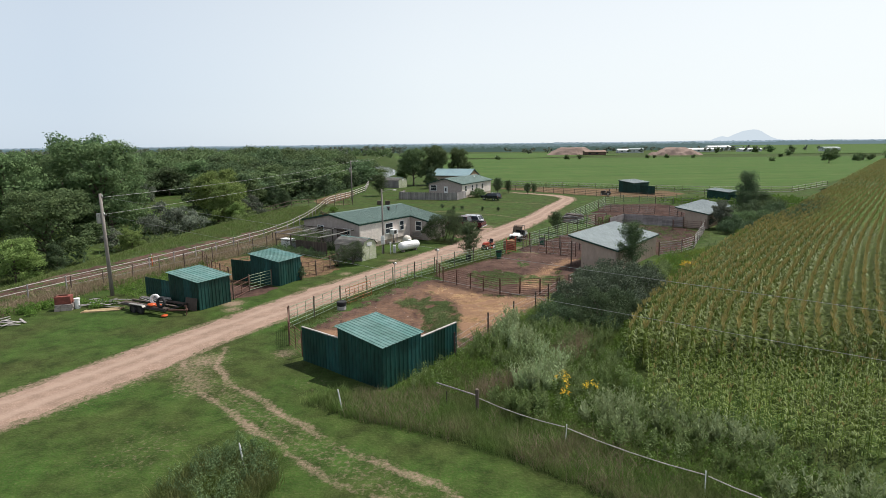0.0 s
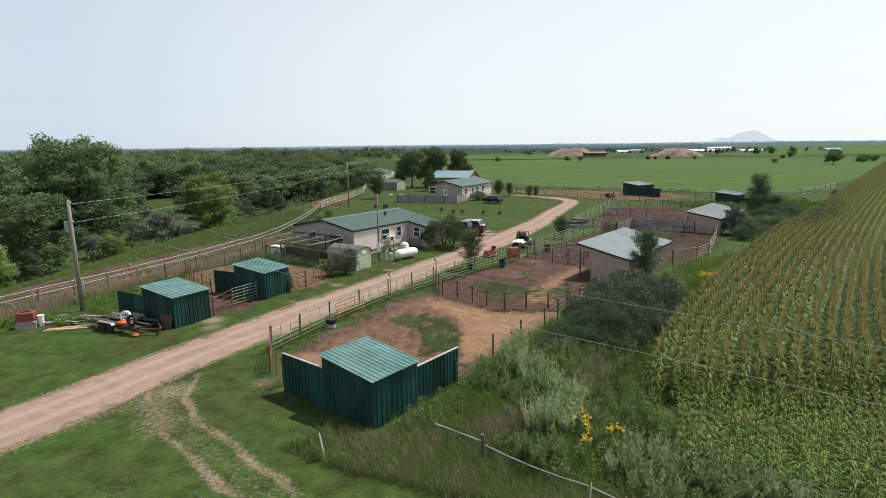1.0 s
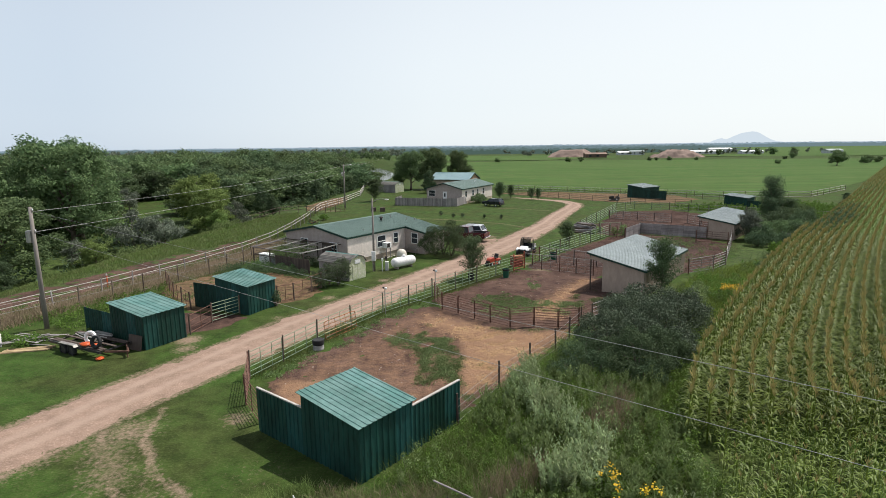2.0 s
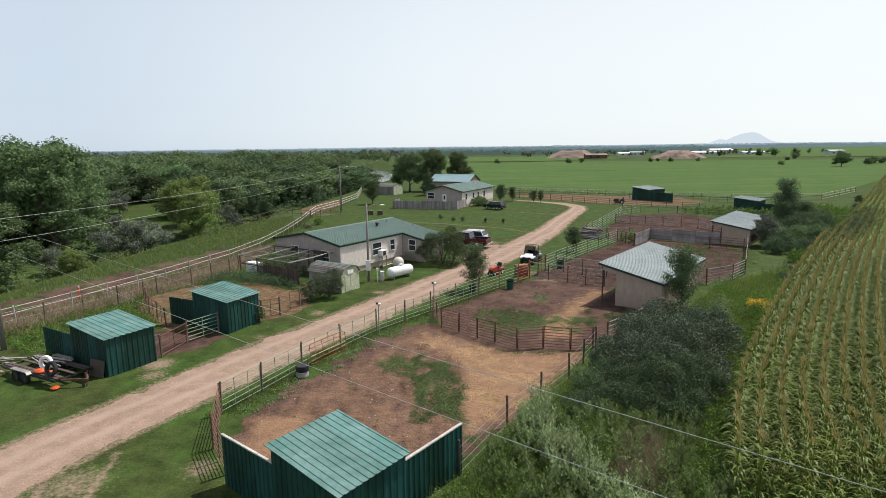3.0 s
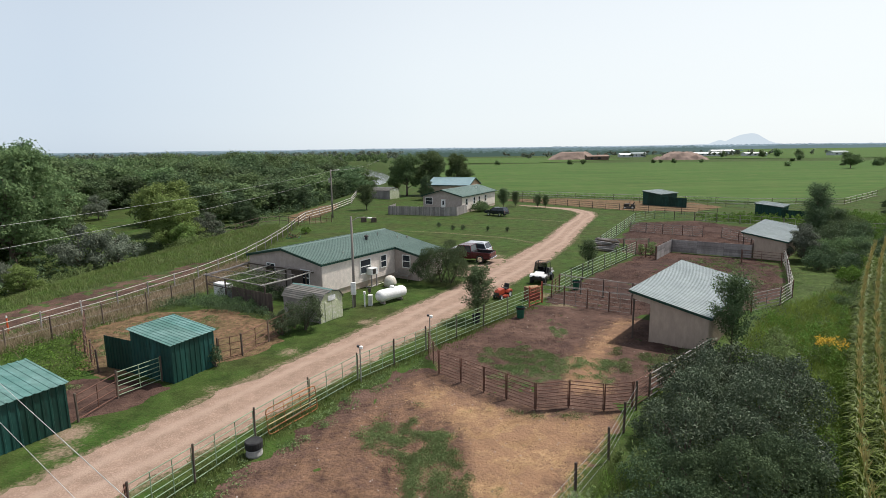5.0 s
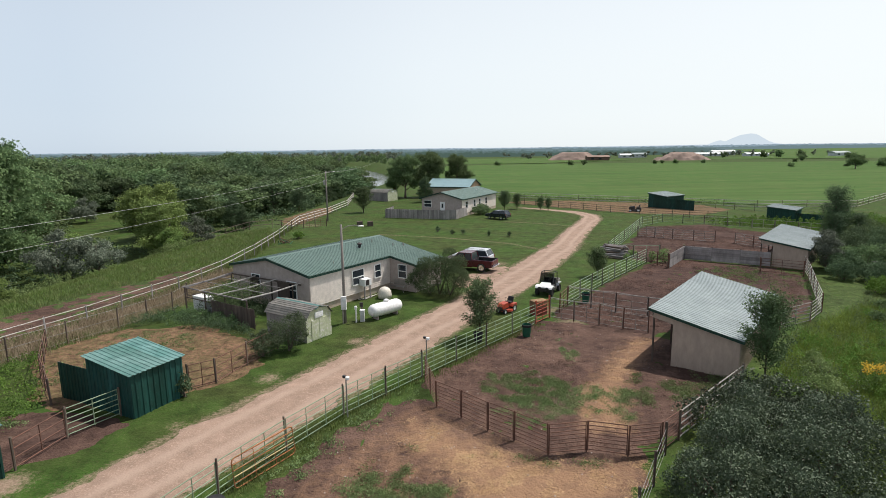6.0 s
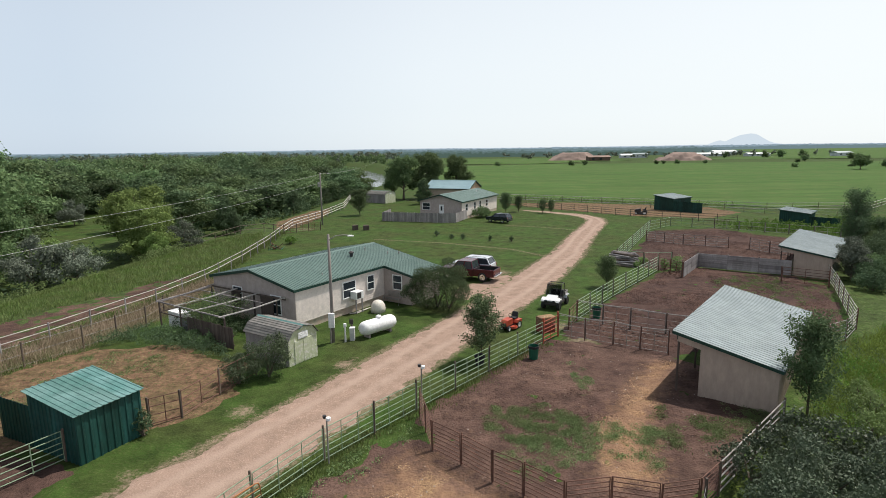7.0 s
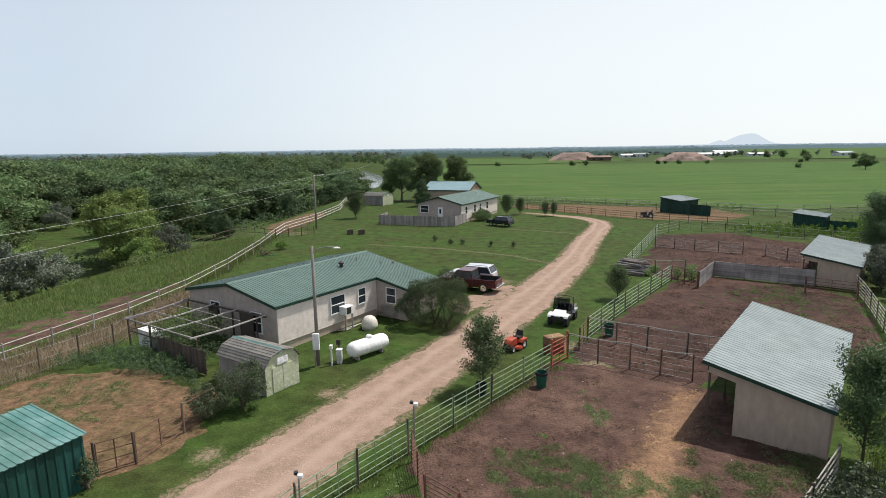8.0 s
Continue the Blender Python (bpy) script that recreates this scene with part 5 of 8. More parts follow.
pebbles(PEN_1, 260, 0.035)
pebbles(PEN_2, 160, 0.03)
clods(PEN_2, 5000, 0.055, MUD, "lumps of trodden dark soil in a pen")
clods(PEN_1, 4000, 0.04, MUD, "lumps of trodden brown soil in a pen")
clods(PEN_3, 9000, 0.11, MUCK, "lumps of trodden brown soil and litter in a pen")
clods(PEN_4, 4000, 0.13, MUCK, "lumps of trodden brown soil in a far pen")


# ---- vegetation ----
RNG = np.random.RandomState(11)


def unit(n):
    v = RNG.normal(size=(n, 3))
    return v / np.linalg.norm(v, axis=1)[:, None]


def leaves(centres, size, out=None, bias=0.5, aspect=0.55):
    """Leaf-shaped quads at the centres, turned at random about the outward direction."""
    n = len(centres)
    size = np.broadcast_to(np.asarray(size, float), (n,))
    nor = unit(n) if out is None else unit(n) * (1 - bias) + out * bias
    nor /= np.linalg.norm(nor, axis=1)[:, None] + 1e-9
    t = np.cross(nor, unit(n))
    t /= np.linalg.norm(t, axis=1)[:, None] + 1e-9
    b = np.cross(nor, t)
    h, w = (size * 0.5)[:, None], (size * 0.5 * aspect)[:, None]
    drop = nor * (size * 0.10)[:, None]
    v = np.stack([centres - t * h - drop, centres + b * w, centres + t * h - drop, centres - b * w], 1).reshape(-1, 3)
    return v, np.arange(4 * n).reshape(-1, 4)


def blob_points(blobs, n, fill=0.35):
    """Points in a set of ellipsoids, mostly near their skins, with the outward directions."""
    w = np.array([b[3] * b[4] + b[4] * b[5] + b[3] * b[5] for b in blobs])
    P, D, have = [], [], 0
    while have < n:
        k = RNG.choice(len(blobs), 2 * n, p=w / w.sum())
        B = np.array(blobs)[k]
        d = unit(2 * n)
        p = B[:, :3] + d * B[:, 3:6] * (RNG.rand(2 * n) ** fill)[:, None]
        ok = (d[:, 2] > -0.45) | (RNG.rand(2 * n) < 0.35)
        for i, b in enumerate(blobs):
            ok &= (k == i) | ((((p - b[:3]) / b[3:6]) ** 2).sum(1) > 0.66)
        P.append(p[ok])
        D.append(d[ok])
        have += int(ok.sum())
    return np.concatenate(P)[:n], np.concatenate(D)[:n]


def crown_blobs(h, w, base, count, small):
    """Leaf clumps of a crown of width w between base and h, gathered on lobes, and the lobes' cores."""
    out, core = [], []
    lobes = max(5, count // 3)
    for i in range(lobes):
        q = (i + 0.5) / lobes
        z = base + (h - base) * (0.12 + 0.68 * q + RNG.uniform(-0.06, 0.06))
        prof = math.sqrt(max(0.05, 1 - ((q - 0.30) / 0.74) ** 2))
        a = i * 2.399 + RNG.rand() * 0.9
        R = w * RNG.uniform(0.14, 0.22)
        rr = max(0.0, w * 0.5 - R) * prof * RNG.uniform(0.6, 1.12)
        c = np.array([rr * math.cos(a), rr * math.sin(a), z])
        core.append((*c, R * 0.85, R * 0.85, R * 0.75))
        for d in unit(7):
            d[2] = abs(d[2]) if d[2] < -0.3 else d[2]
            r = small * RNG.uniform(0.35, 0.72)
            p = c + d * R * RNG.uniform(0.65, 1.08) * np.array([1, 1, 0.85])
            out.append((*p, r, r * RNG.uniform(0.8, 1.2), r * RNG.uniform(0.55, 0.85)))
    core.append((0, 0, base + (h - base) * 0.42, w * 0.26, w * 0.26, (h - base) * 0.34))
    return out, core


def scatter(poly, n, keep=None):
    xs, ys = [p[0] for p in poly], [p[1] for p in poly]
    x, y = RNG.uniform(min(xs), max(xs), n * 3), RNG.uniform(min(ys), max(ys), n * 3)
    ok = inside(x, y, poly) > 0
    if keep is not None:
        ok &= keep(x, y)
    return x[ok][:n], y[ok][:n]


def make_tree(name, h, w, base, count, small, n, leaf, mat, label, category="tree", trunk=0.2, group="", fill=0.3):
    t = thing(name, label, category, None, group)
    clumps, core = crown_blobs(h, w, base, count, small)
    s = Shape().tube([(0, 0, -0.4), (0.05, 0, base * 0.6), (0.1, 0.05, base + (h - base) * 0.3), (0, 0.1, h * 0.8)], [trunk, trunk * 0.8, trunk * 0.55, trunk * 0.12], 8)
    for b in core[:-1]:
        z0 = base * 0.7 + (b[2] - base) * 0.45
        s.tube([(0.05, 0.03, z0), (b[0] * 0.5, b[1] * 0.5, (z0 + b[2]) / 2 + 0.1), (b[0], b[1], b[2])], [trunk * 0.4, trunk * 0.25, trunk * 0.06], 5)
    part("trunk", s, BARK, t, smooth=True)
    k = int(n * 0.2)
    p, d = blob_points(clumps, n - k, fill)
    p = p + d * (leaf * 0.9 * RNG.normal(size=len(p)))[:, None]
    pc, dc = blob_points(core, k, 0.3)
    v, f = leaves(np.concatenate([p, pc]), np.concatenate([leaf * RNG.uniform(0.6, 1.3, n - k), leaf * RNG.uniform(1.4, 2.2, k)]), np.concatenate([d, dc]), 0.55)
    part("crown", array_mesh("crown", v, f, mat), None, t)
    return t


def slim_tree(name, h, w, n, leaf, mat, label, category="tree", trunk=0.06, group="", twigs=34, low=0.12):
    """A young upright tree: twigs that climb from a straight stem and carry its leaves."""
    t = thing(name, label, category, None, group)
    s = Shape().tube([(0, 0, -0.3), (0.02, 0.01, h * 0.5), (0, 0, h * 0.96)], [trunk, trunk * 0.6, trunk * 0.1], 7)
    P = []
    per = n // twigs
    for i in range(twigs):
        q = low + (0.93 - low) * (i + RNG.rand()) / twigs
        a = i * 2.399 + RNG.rand()
        L = w * 0.60 * (0.75 + 0.45 * q) * (1.04 - q) ** 0.6 * RNG.uniform(0.75, 1.25)
        rise = L * RNG.uniform(0.7, 1.5)
        end = np.array([L * math.cos(a), L * math.sin(a), min(h * q + rise, h * 1.04)])
        start = np.array([0, 0, h * q])
        s.tube([tuple(start), tuple((start + end) / 2 - np.array([0, 0, rise * 0.12])), tuple(end)], [trunk * 0.3, trunk * 0.2, trunk * 0.05], 4)
        u = RNG.rand(per) ** 0.7
        P.append(start + (end - start) * u[:, None] + RNG.normal(size=(per, 3)) * w * np.array([0.065, 0.065, 0.06]))
    part("trunk", s, BARK, t, smooth=True)
    P = np.concatenate(P)
    out = P - np.array([0, 0, h * 0.4])
    out /= np.linalg.norm(out, axis=1)[:, None] + 1e-6
    v, f = leaves(P, leaf * RNG.uniform(0.6, 1.3, len(P)), out, 0.45)
    part("crown", array_mesh("crown", v, f, mat), None, t)
    return t


def place(src, spots, label=""):
    """The first spot takes the tree itself, the others copies: x, y, turn, scale, height scale."""
    for i, (x, y, a, sc, sz) in enumerate(spots):
        m = pose(x, y, float(height(x, y)), 0, 0, a) @ Matrix.Diagonal((sc, sc, sc * sz, 1))
        if i:
            copy_thing(src, m)
        else:
            src.matrix_basis = m


T_TALL = make_tree("cottonwood_tree", 14, 12.5, 1.2, 42, 1.5, 24000, 0.27, LEAF_GREEN, "tall broad cottonwood tree on the river bank", trunk=0.4, group="river trees")
T_ROUND = make_tree("leafy_tree", 10, 9.6, 0.3, 30, 1.25, 15000, 0.24, LEAF_LIGHT, "round light green tree on the river bank", trunk=0.25, group="river trees")
T_DARK = make_tree("dark_tree", 11, 9.4, 0.3, 30, 1.3, 14000, 0.25, LEAF_DARK, "dense dark green tree on the river bank", trunk=0.28, group="river trees")
T_MID = make_tree("river_tree", 12, 10.5, 0.3, 27, 1.7, 9000, 0.36, LEAF_GREEN, "green tree in the dense river woods", trunk=0.28, group="river woods")
T_MID2 = make_tree("river_tree", 12.5, 10.5, 0.3, 27, 1.7, 9000, 0.36, LEAF_WOOD, "dark green tree in the dense river woods", trunk=0.28, group="river woods")
T_BACK = make_tree("river_tree", 12, 11.5, 0.3, 15, 2.6, 3000, 0.62, LEAF_GREEN, "green tree in the dense river woods", trunk=0.28, group="river woods")
T_BACK2 = make_tree("river_tree", 12.5, 11.5, 0.3, 15, 2.6, 3000, 0.62, LEAF_WOOD, "dark green tree in the dense river woods", trunk=0.28, group="river woods")
T_YARD = make_tree("cottonwood_tree", 12.0, 9.5, 2.2, 33, 1.5, 13000, 0.30, LEAF_GREEN, "tall cottonwood tree beside a barn", trunk=0.35, group="yard trees")
T_OLIVE = make_tree("olive_shrub", 4.2, 5.6, 0.2, 21, 0.8, 7000, 0.16, LEAF_GREY, "silvery grey-green shrub on the river bank", "shrub", 0.12, "grey shrubs")

place(T_YARD, [(-14.6, 171.5, 0, 1.0, 1.0), (-8.0, 174.5, 130, 1.05, 1.02), (-1.0, 180, 250, 0.95, 1.05), (-18, 178, 60, 0.7, 0.9)])
place(T_TALL, [(-57, 88, 0, 1.3, 0.92), (-66, 80, 70, 0.95, 0.95), (-62, 97, 130, 0.92, 0.95), (-50, 66, 200, 0.72, 0.85), (-70, 66, 300, 0.9, 0.9), (-75, 105, 250, 0.95, 0.9)])
place(T_DARK, [(-8.6, 158.5, 100, 0.5, 1.15), (-42, 126, 0, 1.15, 0.82), (-38.0, 120, 80, 0.8, 0.85), (-46, 134, 160, 1.2, 0.85), (-36.5, 149, 220, 0.95, 1.0), (-39, 163, 20, 1.0, 1.0), (-46, 62, 300, 0.66, 0.85), (-55, 58, 140, 0.85, 0.85), (-35, 172, 10, 0.8, 0.9)])
place(T_ROUND, [(-46.5, 106, 0, 1.12, 1.02), (-42, 101, 120, 0.82, 0.98), (-40.0, 98.6, 250, 0.42, 0.9), (-47, 57, 320, 0.62, 0.8), (-58, 74, 100, 0.75, 0.95), (-44, 73.5, 100, 0.40, 0.8), (-50, 92, 20, 0.5, 0.9)])
place(T_OLIVE, [(-46.5, 85.5, 0, 1.3, 1.05), (-43.2, 88.0, 90, 0.9, 0.9), (-40.2, 107, 200, 0.8, 1.0), (-80, 140, 30, 0.9, 1), (-72, 152, 130, 0.8, 1), (-47.5, 76, 130, 0.7, 0.8)])
GLADE = [(-84, 158), (-72, 134), (-59, 110)]
spots_a, spots_b = [], []
taken = [(o.location.x, o.location.y) for o in scene.objects if o.parent is None and "tree" in o.name and o.location.x < -34]
tries = []
for i in range(5200):
    x, y = RNG.uniform(-200, -36), RNG.uniform(60, 330)
    edge = float(np.interp(y, [p[0] for p in BANK_LINE], [p[1] for p in BANK_LINE]))
    tries.append((edge - x, x, y))
for d, x, y in sorted(tries):
    if d < (22 if y < 112 else 17 if y < 150 else 9) or math.hypot(x + 76, (y - 150) * 0.6) < 15 or float(line_gap(np.array(x), np.array(y), GLADE)) < 8.5:
        continue
    if float(line_gap(np.array(x), np.array(y), RIVER)) < 19 or -x > 0.92 * y + 22 or any(math.hypot(x - a, y - b) < 7.4 for a, b in taken):
        continue
    taken.append((x, y))
    (spots_a if RNG.rand() < 0.55 else spots_b).append((x, y, RNG.uniform(0, 360), RNG.uniform(0.95, 1.3), min(0.70 + 0.011 * d, 1.12) * RNG.uniform(0.76, 1.14)))
near_by = lambda p: math.hypot(p[0], p[1] - 15) < 128
place(T_MID, [p for p in spots_a[:150] if near_by(p)])
place(T_MID2, [p for p in spots_b[:130] if near_by(p)])
place(T_BACK, [p for p in spots_a[:150] if not near_by(p)])
place(T_BACK2, [p for p in spots_b[:130] if not near_by(p)])
x, y = scatter([(-45, 62), (-44, 100), (-38, 122), (-34, 150), (-34, 190), (-60, 200), (-120, 240), (-170, 200), (-110, 110), (-70, 60)], 2600, lambda x, y: line_gap(x, y, GLADE) > 6.5)
UNDER = (x, y)
# far woods along the river, too many to count
def far_woods(name, n, x0, x1, y0, y1, h, leafsize, per, mat, label, keep=None):
    P, D = [], []
    for i in range(n):
        x, y = RNG.uniform(x0, x1), RNG.uniform(y0, y1)
        if keep and not keep(x, y):
            continue
        z = float(height(x, y))
        hh = h * RNG.uniform(0.7, 1.15)
        w = hh * RNG.uniform(0.45, 0.7)
        blobs = [(x + RNG.normal() * w * 0.25, y + RNG.normal() * w * 0.25, z + hh * RNG.uniform(0.3, 0.8), w * 0.38, w * 0.38, hh * 0.22) for _ in range(5)]
        p, d = blob_points(blobs, per, 0.3)
        P.append(p)
        D.append(d)
    P, D = np.concatenate(P), np.concatenate(D)
    v, f = leaves(P, leafsize * RNG.uniform(0.7, 1.3, len(P)), D, 0.6, 0.8)
    return solo(name, array_mesh(name, v, f, mat), None, label, "woods", kind="stuff")


far_woods("far_woods", 900, -420, -40, 180, 620, 10.0, 1.2, 120, LEAF_GREEN, "dense green woods along the far river", lambda x, y: float(line_gap(np.array(x), np.array(y), RIVER)) > 20 and x < -40 - (y - 330) * 0.15 and (x < -150 or y > 330) and -x < 0.95 * y + 40)
far_woods("river_willows", 90, -64, -18, 205, 330, 3.6, 0.5, 160, LEAF_LIGHT, "low green willows lining the river", lambda x, y: 15 < float(line_gap(np.array(x), np.array(y), RIVER)) < 24 and x > -27)
# the grey leaf colour here stands in for haze over the far woods
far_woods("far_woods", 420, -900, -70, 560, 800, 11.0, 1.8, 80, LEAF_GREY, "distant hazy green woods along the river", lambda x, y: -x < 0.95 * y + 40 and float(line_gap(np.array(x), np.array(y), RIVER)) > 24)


def bush(spots, n, leaf, mat, label, name="bush", category="bush", group="", fill=0.2):
    """A shrub of several clumps, built round its own centre."""
    cx, cy = spots[0][0], spots[0][1]
    t = thing(name, label, category, pose(cx, cy, float(height(cx, cy))), group)
    s = Shape()
    blobs = []
    for x, y, r, h in spots:
        for k in range(26):
            a = RNG.uniform(0, 6.3)
            q = RNG.rand() ** 0.55 * 0.86 * r
            z = h * (0.92 - 0.62 * (q / r) ** 2) * RNG.uniform(0.45, 1.0)
            b = r * RNG.uniform(0.15, 0.30)
            z = min(z, h - b * 0.7)
            blobs.append((x - cx + q * math.cos(a), y - cy + q * math.sin(a), z, b, b * RNG.uniform(0.8, 1.2), b * RNG.uniform(0.7, 1.1)))
            if k < 4:
                s.tube([(x - cx, y - cy, -0.1), (x - cx + q * 0.5 * math.cos(a), y - cy + q * 0.5 * math.sin(a), z * 0.6), (x - cx + q * math.cos(a), y - cy + q * math.sin(a), z)], [0.06, 0.04, 0.015], 5)
        blobs.append((x - cx, y - cy, h * 0.36, r * 0.72, r * 0.72, h * 0.40))
    part("stem", s, BARK, t)["kind"] = "stuff"
    p, d = blob_points(blobs, n, fill)
    p[:, 2] = np.maximum(p[:, 2], 0.02)
    p = p + d * (leaf * 0.8 * RNG.normal(size=len(p)))[:, None]
    p[:, 2] = np.maximum(p[:, 2], 0.02)
    v, f = leaves(p, leaf * RNG.uniform(0.6, 1.3, n), d, 0.5)
    part("foliage", array_mesh("foliage", v, f, mat), None, t)
    return t


bush([(10.4, 37.5, 2.2, 2.5), (9.0, 38.2, 1.5, 1.9), (12.0, 38.2, 1.7, 2.3)], 28000, 0.095, LEAF_DARK, "round dense dark green bush beside a thicket", group="dark thicket")
bush([(9.6, 40.9, 1.8, 2.6), (11.4, 40.6, 2.1, 2.8), (11.0, 43.2, 2.0, 2.9), (13.2, 39.2, 1.5, 2.2), (9.0, 42.2, 1.2, 2.0)], 30000, 0.105, LEAF_BUSH, "large dark glossy bush beside the pen fence", group="dark thicket")
bush([(13.2, 42.0, 2.3, 2.9), (15.0, 44.2, 2.2, 3.0), (12.8, 45.4, 2.0, 3.0)], 22000, 0.11, LEAF_BUSH, "large dark glossy bush beside the corn", group="dark thicket")
bush([(16.0, 46.5, 2.0, 2.6), (14.0, 47.6, 2.0, 2.5), (11.6, 47.4, 1.5, 2.0)], 9000, 0.15, LEAF_BUSH, "dark glossy bush behind the horse shed", group="dark thicket")
bush([(-1.5, 71.6, 2.5, 4.7), (-0.6, 71.2, 2.3, 3.6), (-2.4, 71.9, 2.2, 3.5)], 44000, 0.075, SHRUB, "wide shaggy green shrub beside the house")
bush([(-10.6, 57.4, 1.5, 3.0), (-11.9, 56.4, 1.1, 2.1)], 14000, 0.09, foliage("thin_shrub_leaves", (0.095, 0.118, 0.062), (0.070, 0.086, 0.048)), "thin grey-green shrub in front of a garden shed", fill=0.6)
bush([(-14.0, 50.6, 0.5, 1.5)], 900, 0.11, LEAF_DARK, "thin dark shrub against a green shelter wall", fill=0.5)
bush([(-19.4, 64.2, 0.8, 0.8), (-20.6, 64.6, 0.8, 0.8), (-17.8, 63.2, 0.8, 0.9), (-16.4, 62.4, 0.7, 0.9)], 6500, 0.10, LEAF_GREEN, "tangled flowering weeds along a pen fence")
T_SLIM = slim_tree("young_tree", 4.0, 2.5, 8500, 0.12, foliage("young_tree_leaves", (0.108, 0.150, 0.070), (0.078, 0.114, 0.052)), "slim young tree planted beside the fence", trunk=0.06, group="young trees")
bush([(6.3, 36.8, 1.1, 1.2), (7.4, 38.4, 1.2, 1.6), (8.2, 37.0, 1.2, 1.5), (10.4, 35.8, 1.1, 1.4), (8.0, 39.8, 0.9, 1.7)], 14000, 0.085, LEAF_DARK, "leafy green bush at the foot of a dark thicket", group="dark thicket")
place(T_SLIM, [(1.67, 59.7, 0, 1.0, 0.97), (16.9, 52.8, 90, 1.05, 1.15), (13.8, 78.0, 200, 0.85, 0.85), (9.2, 139, 40, 1.1, 0.9), (11.9, 140.8, 140, 0.8, 1.0), (16.3, 137.6, 240, 0.75, 0.9), (17.9, 137.4, 10, 0.6, 1.1), (-19.7, 137, 100, 1.7, 0.75)])
bush([(4.0, 132.0, 1.6, 2.3), (4.9, 133.2, 1.3, 1.9)], 3500, 0.22, LEAF_GREEN, "round green bush beside the far house")
T_OAK = make_tree("leafy_tree", 6.8, 4.8, 0.1, 30, 0.75, 9000, 0.19, LEAF_DARK, "dense dark green tree behind the sheds", trunk=0.15, group="shed trees")
T_SPIRE = slim_tree("upright_tree", 7.6, 4.6, 9000, 0.20, LEAF_DARK, "upright dark green tree behind the sheds", trunk=0.12, group="shed trees", twigs=60, low=0.04)
place(T_SPIRE, [(49.0, 97.6, 0, 0.9, 1.0), (50.6, 99.2, 80, 0.75, 0.95), (47.8, 95.8, 190, 0.7, 0.8), (51.6, 97.0, 260, 0.7, 0.75)])
place(T_OAK, [(52.4, 101.5, 70, 0.6, 0.7), (45, 83.5, 120, 0.7, 0.72), (49, 88, 200, 0.75, 0.7), (41.0, 77.5, 20, 0.5, 0.55), (55, 94.5, 300, 0.62, 0.6), (46.5, 79.5, 80, 0.5, 0.6), (37.6, 74.0, 33, 0.42, 0.5), (60, 100, 220, 0.6, 0.6), (65, 106, 90, 0.6, 0.6), (82.5, 130.5, 10, 0.85, 0.75), (90.5, 137.5, 110, 0.95, 0.85), (101, 150, 210, 0.8, 0.7), (76, 122, 260, 0.55, 0.5), (42.5, 82.0, 15, 0.5, 0.5), (52, 91.5, 190, 0.5, 0.5), (39.0, 78.6, 250, 0.45, 0.5), (57.5, 99, 20, 0.5, 0.55), (70, 113, 140, 0.55, 0.5), (44.5, 87.0, 310, 0.45, 0.5)])
for spots in ([(41.5, 75.5, 1.8, 2.2), (44.0, 76.5, 1.8, 2.3), (43.0, 79.5, 2.0, 2.6)], [(47.5, 81.0, 2.1, 2.7), (50.0, 84.0, 2.1, 2.8), (46.4, 86.0, 2.0, 2.6)], [(53.0, 87.5, 2.2, 2.8), (55.5, 91.0, 2.2, 2.6), (51.0, 92.0, 2.2, 3.0)], [(58.0, 93.5, 2.2, 2.6), (61.0, 98.0, 2.3, 2.8), (65.0, 102.0, 2.2, 2.5)]):
    bush(spots, 9000, 0.2, LEAF_DARK, "dense dark green bush beside the corn", group="brush")
for spots, mat in (([(36.4, 76.3, 1.4, 1.9), (38.4, 75.0, 1.6, 2.0), (38.2, 78.6, 1.7, 2.4)], LEAF_DARK), ([(40.8, 79.6, 1.9, 2.7), (43.4, 81.0, 2.0, 2.6), (40.4, 83.6, 1.9, 2.8)], LEAF_GREEN), ([(43.6, 86.0, 2.0, 3.0), (46.6, 89.6, 2.1, 3.1), (43.4, 89.6, 1.7, 2.6)], LEAF_DARK), ([(49.6, 94.0, 2.1, 3.0), (53.0, 97.0, 2.1, 2.8), (56.0, 100.5, 2.0, 2.4)], LEAF_GREEN)):
    bush(spots, 8500, 0.18, mat, "dense shoulder-high green brush behind a pen", group="brush")
bush([(36.0, 71.0, 1.3, 1.5), (38.2, 71.6, 1.2, 1.3), (40.4, 74.5, 1.4, 1.6)], 5200, 0.17, LEAF_FRESH, "low green bush beyond the pens", group="brush")
bush([(43.4, 78.0, 1.5, 1.8), (46.0, 83.0, 1.6, 1.9), (48.0, 84.6, 1.5, 1.6)], 6000, 0.18, LEAF_GREEN, "low green bush beyond the pens", group="brush")
bush([(51.0, 88.0, 1.6, 1.7), (53.6, 92.0, 1.7, 1.9), (56.6, 95.0, 1.6, 1.7)], 6000, 0.19, LEAF_FRESH, "low green bush beyond the pens", group="brush")
bush([(59.5, 97.0, 1.8, 2.0), (63, 102, 1.8, 1.9), (67, 107, 1.8, 1.8)], 6000, 0.20, LEAF_GREEN, "low green bush beyond the pens", group="brush")
bush([(30.4, 62.4, 1.1, 1.2), (33.0, 65.6, 1.1, 1.1)], 2600, 0.15, LEAF_GREEN, "low green bush in rough grass", group="brush")
bush([(18.6, 50.6, 1.0, 1.4), (19.8, 52.8, 0.9, 1.2), (20.6, 54.6, 0.8, 1.0)], 3600, 0.13, LEAF_WEED, "pale weedy bush behind the horse shed", group="brush")
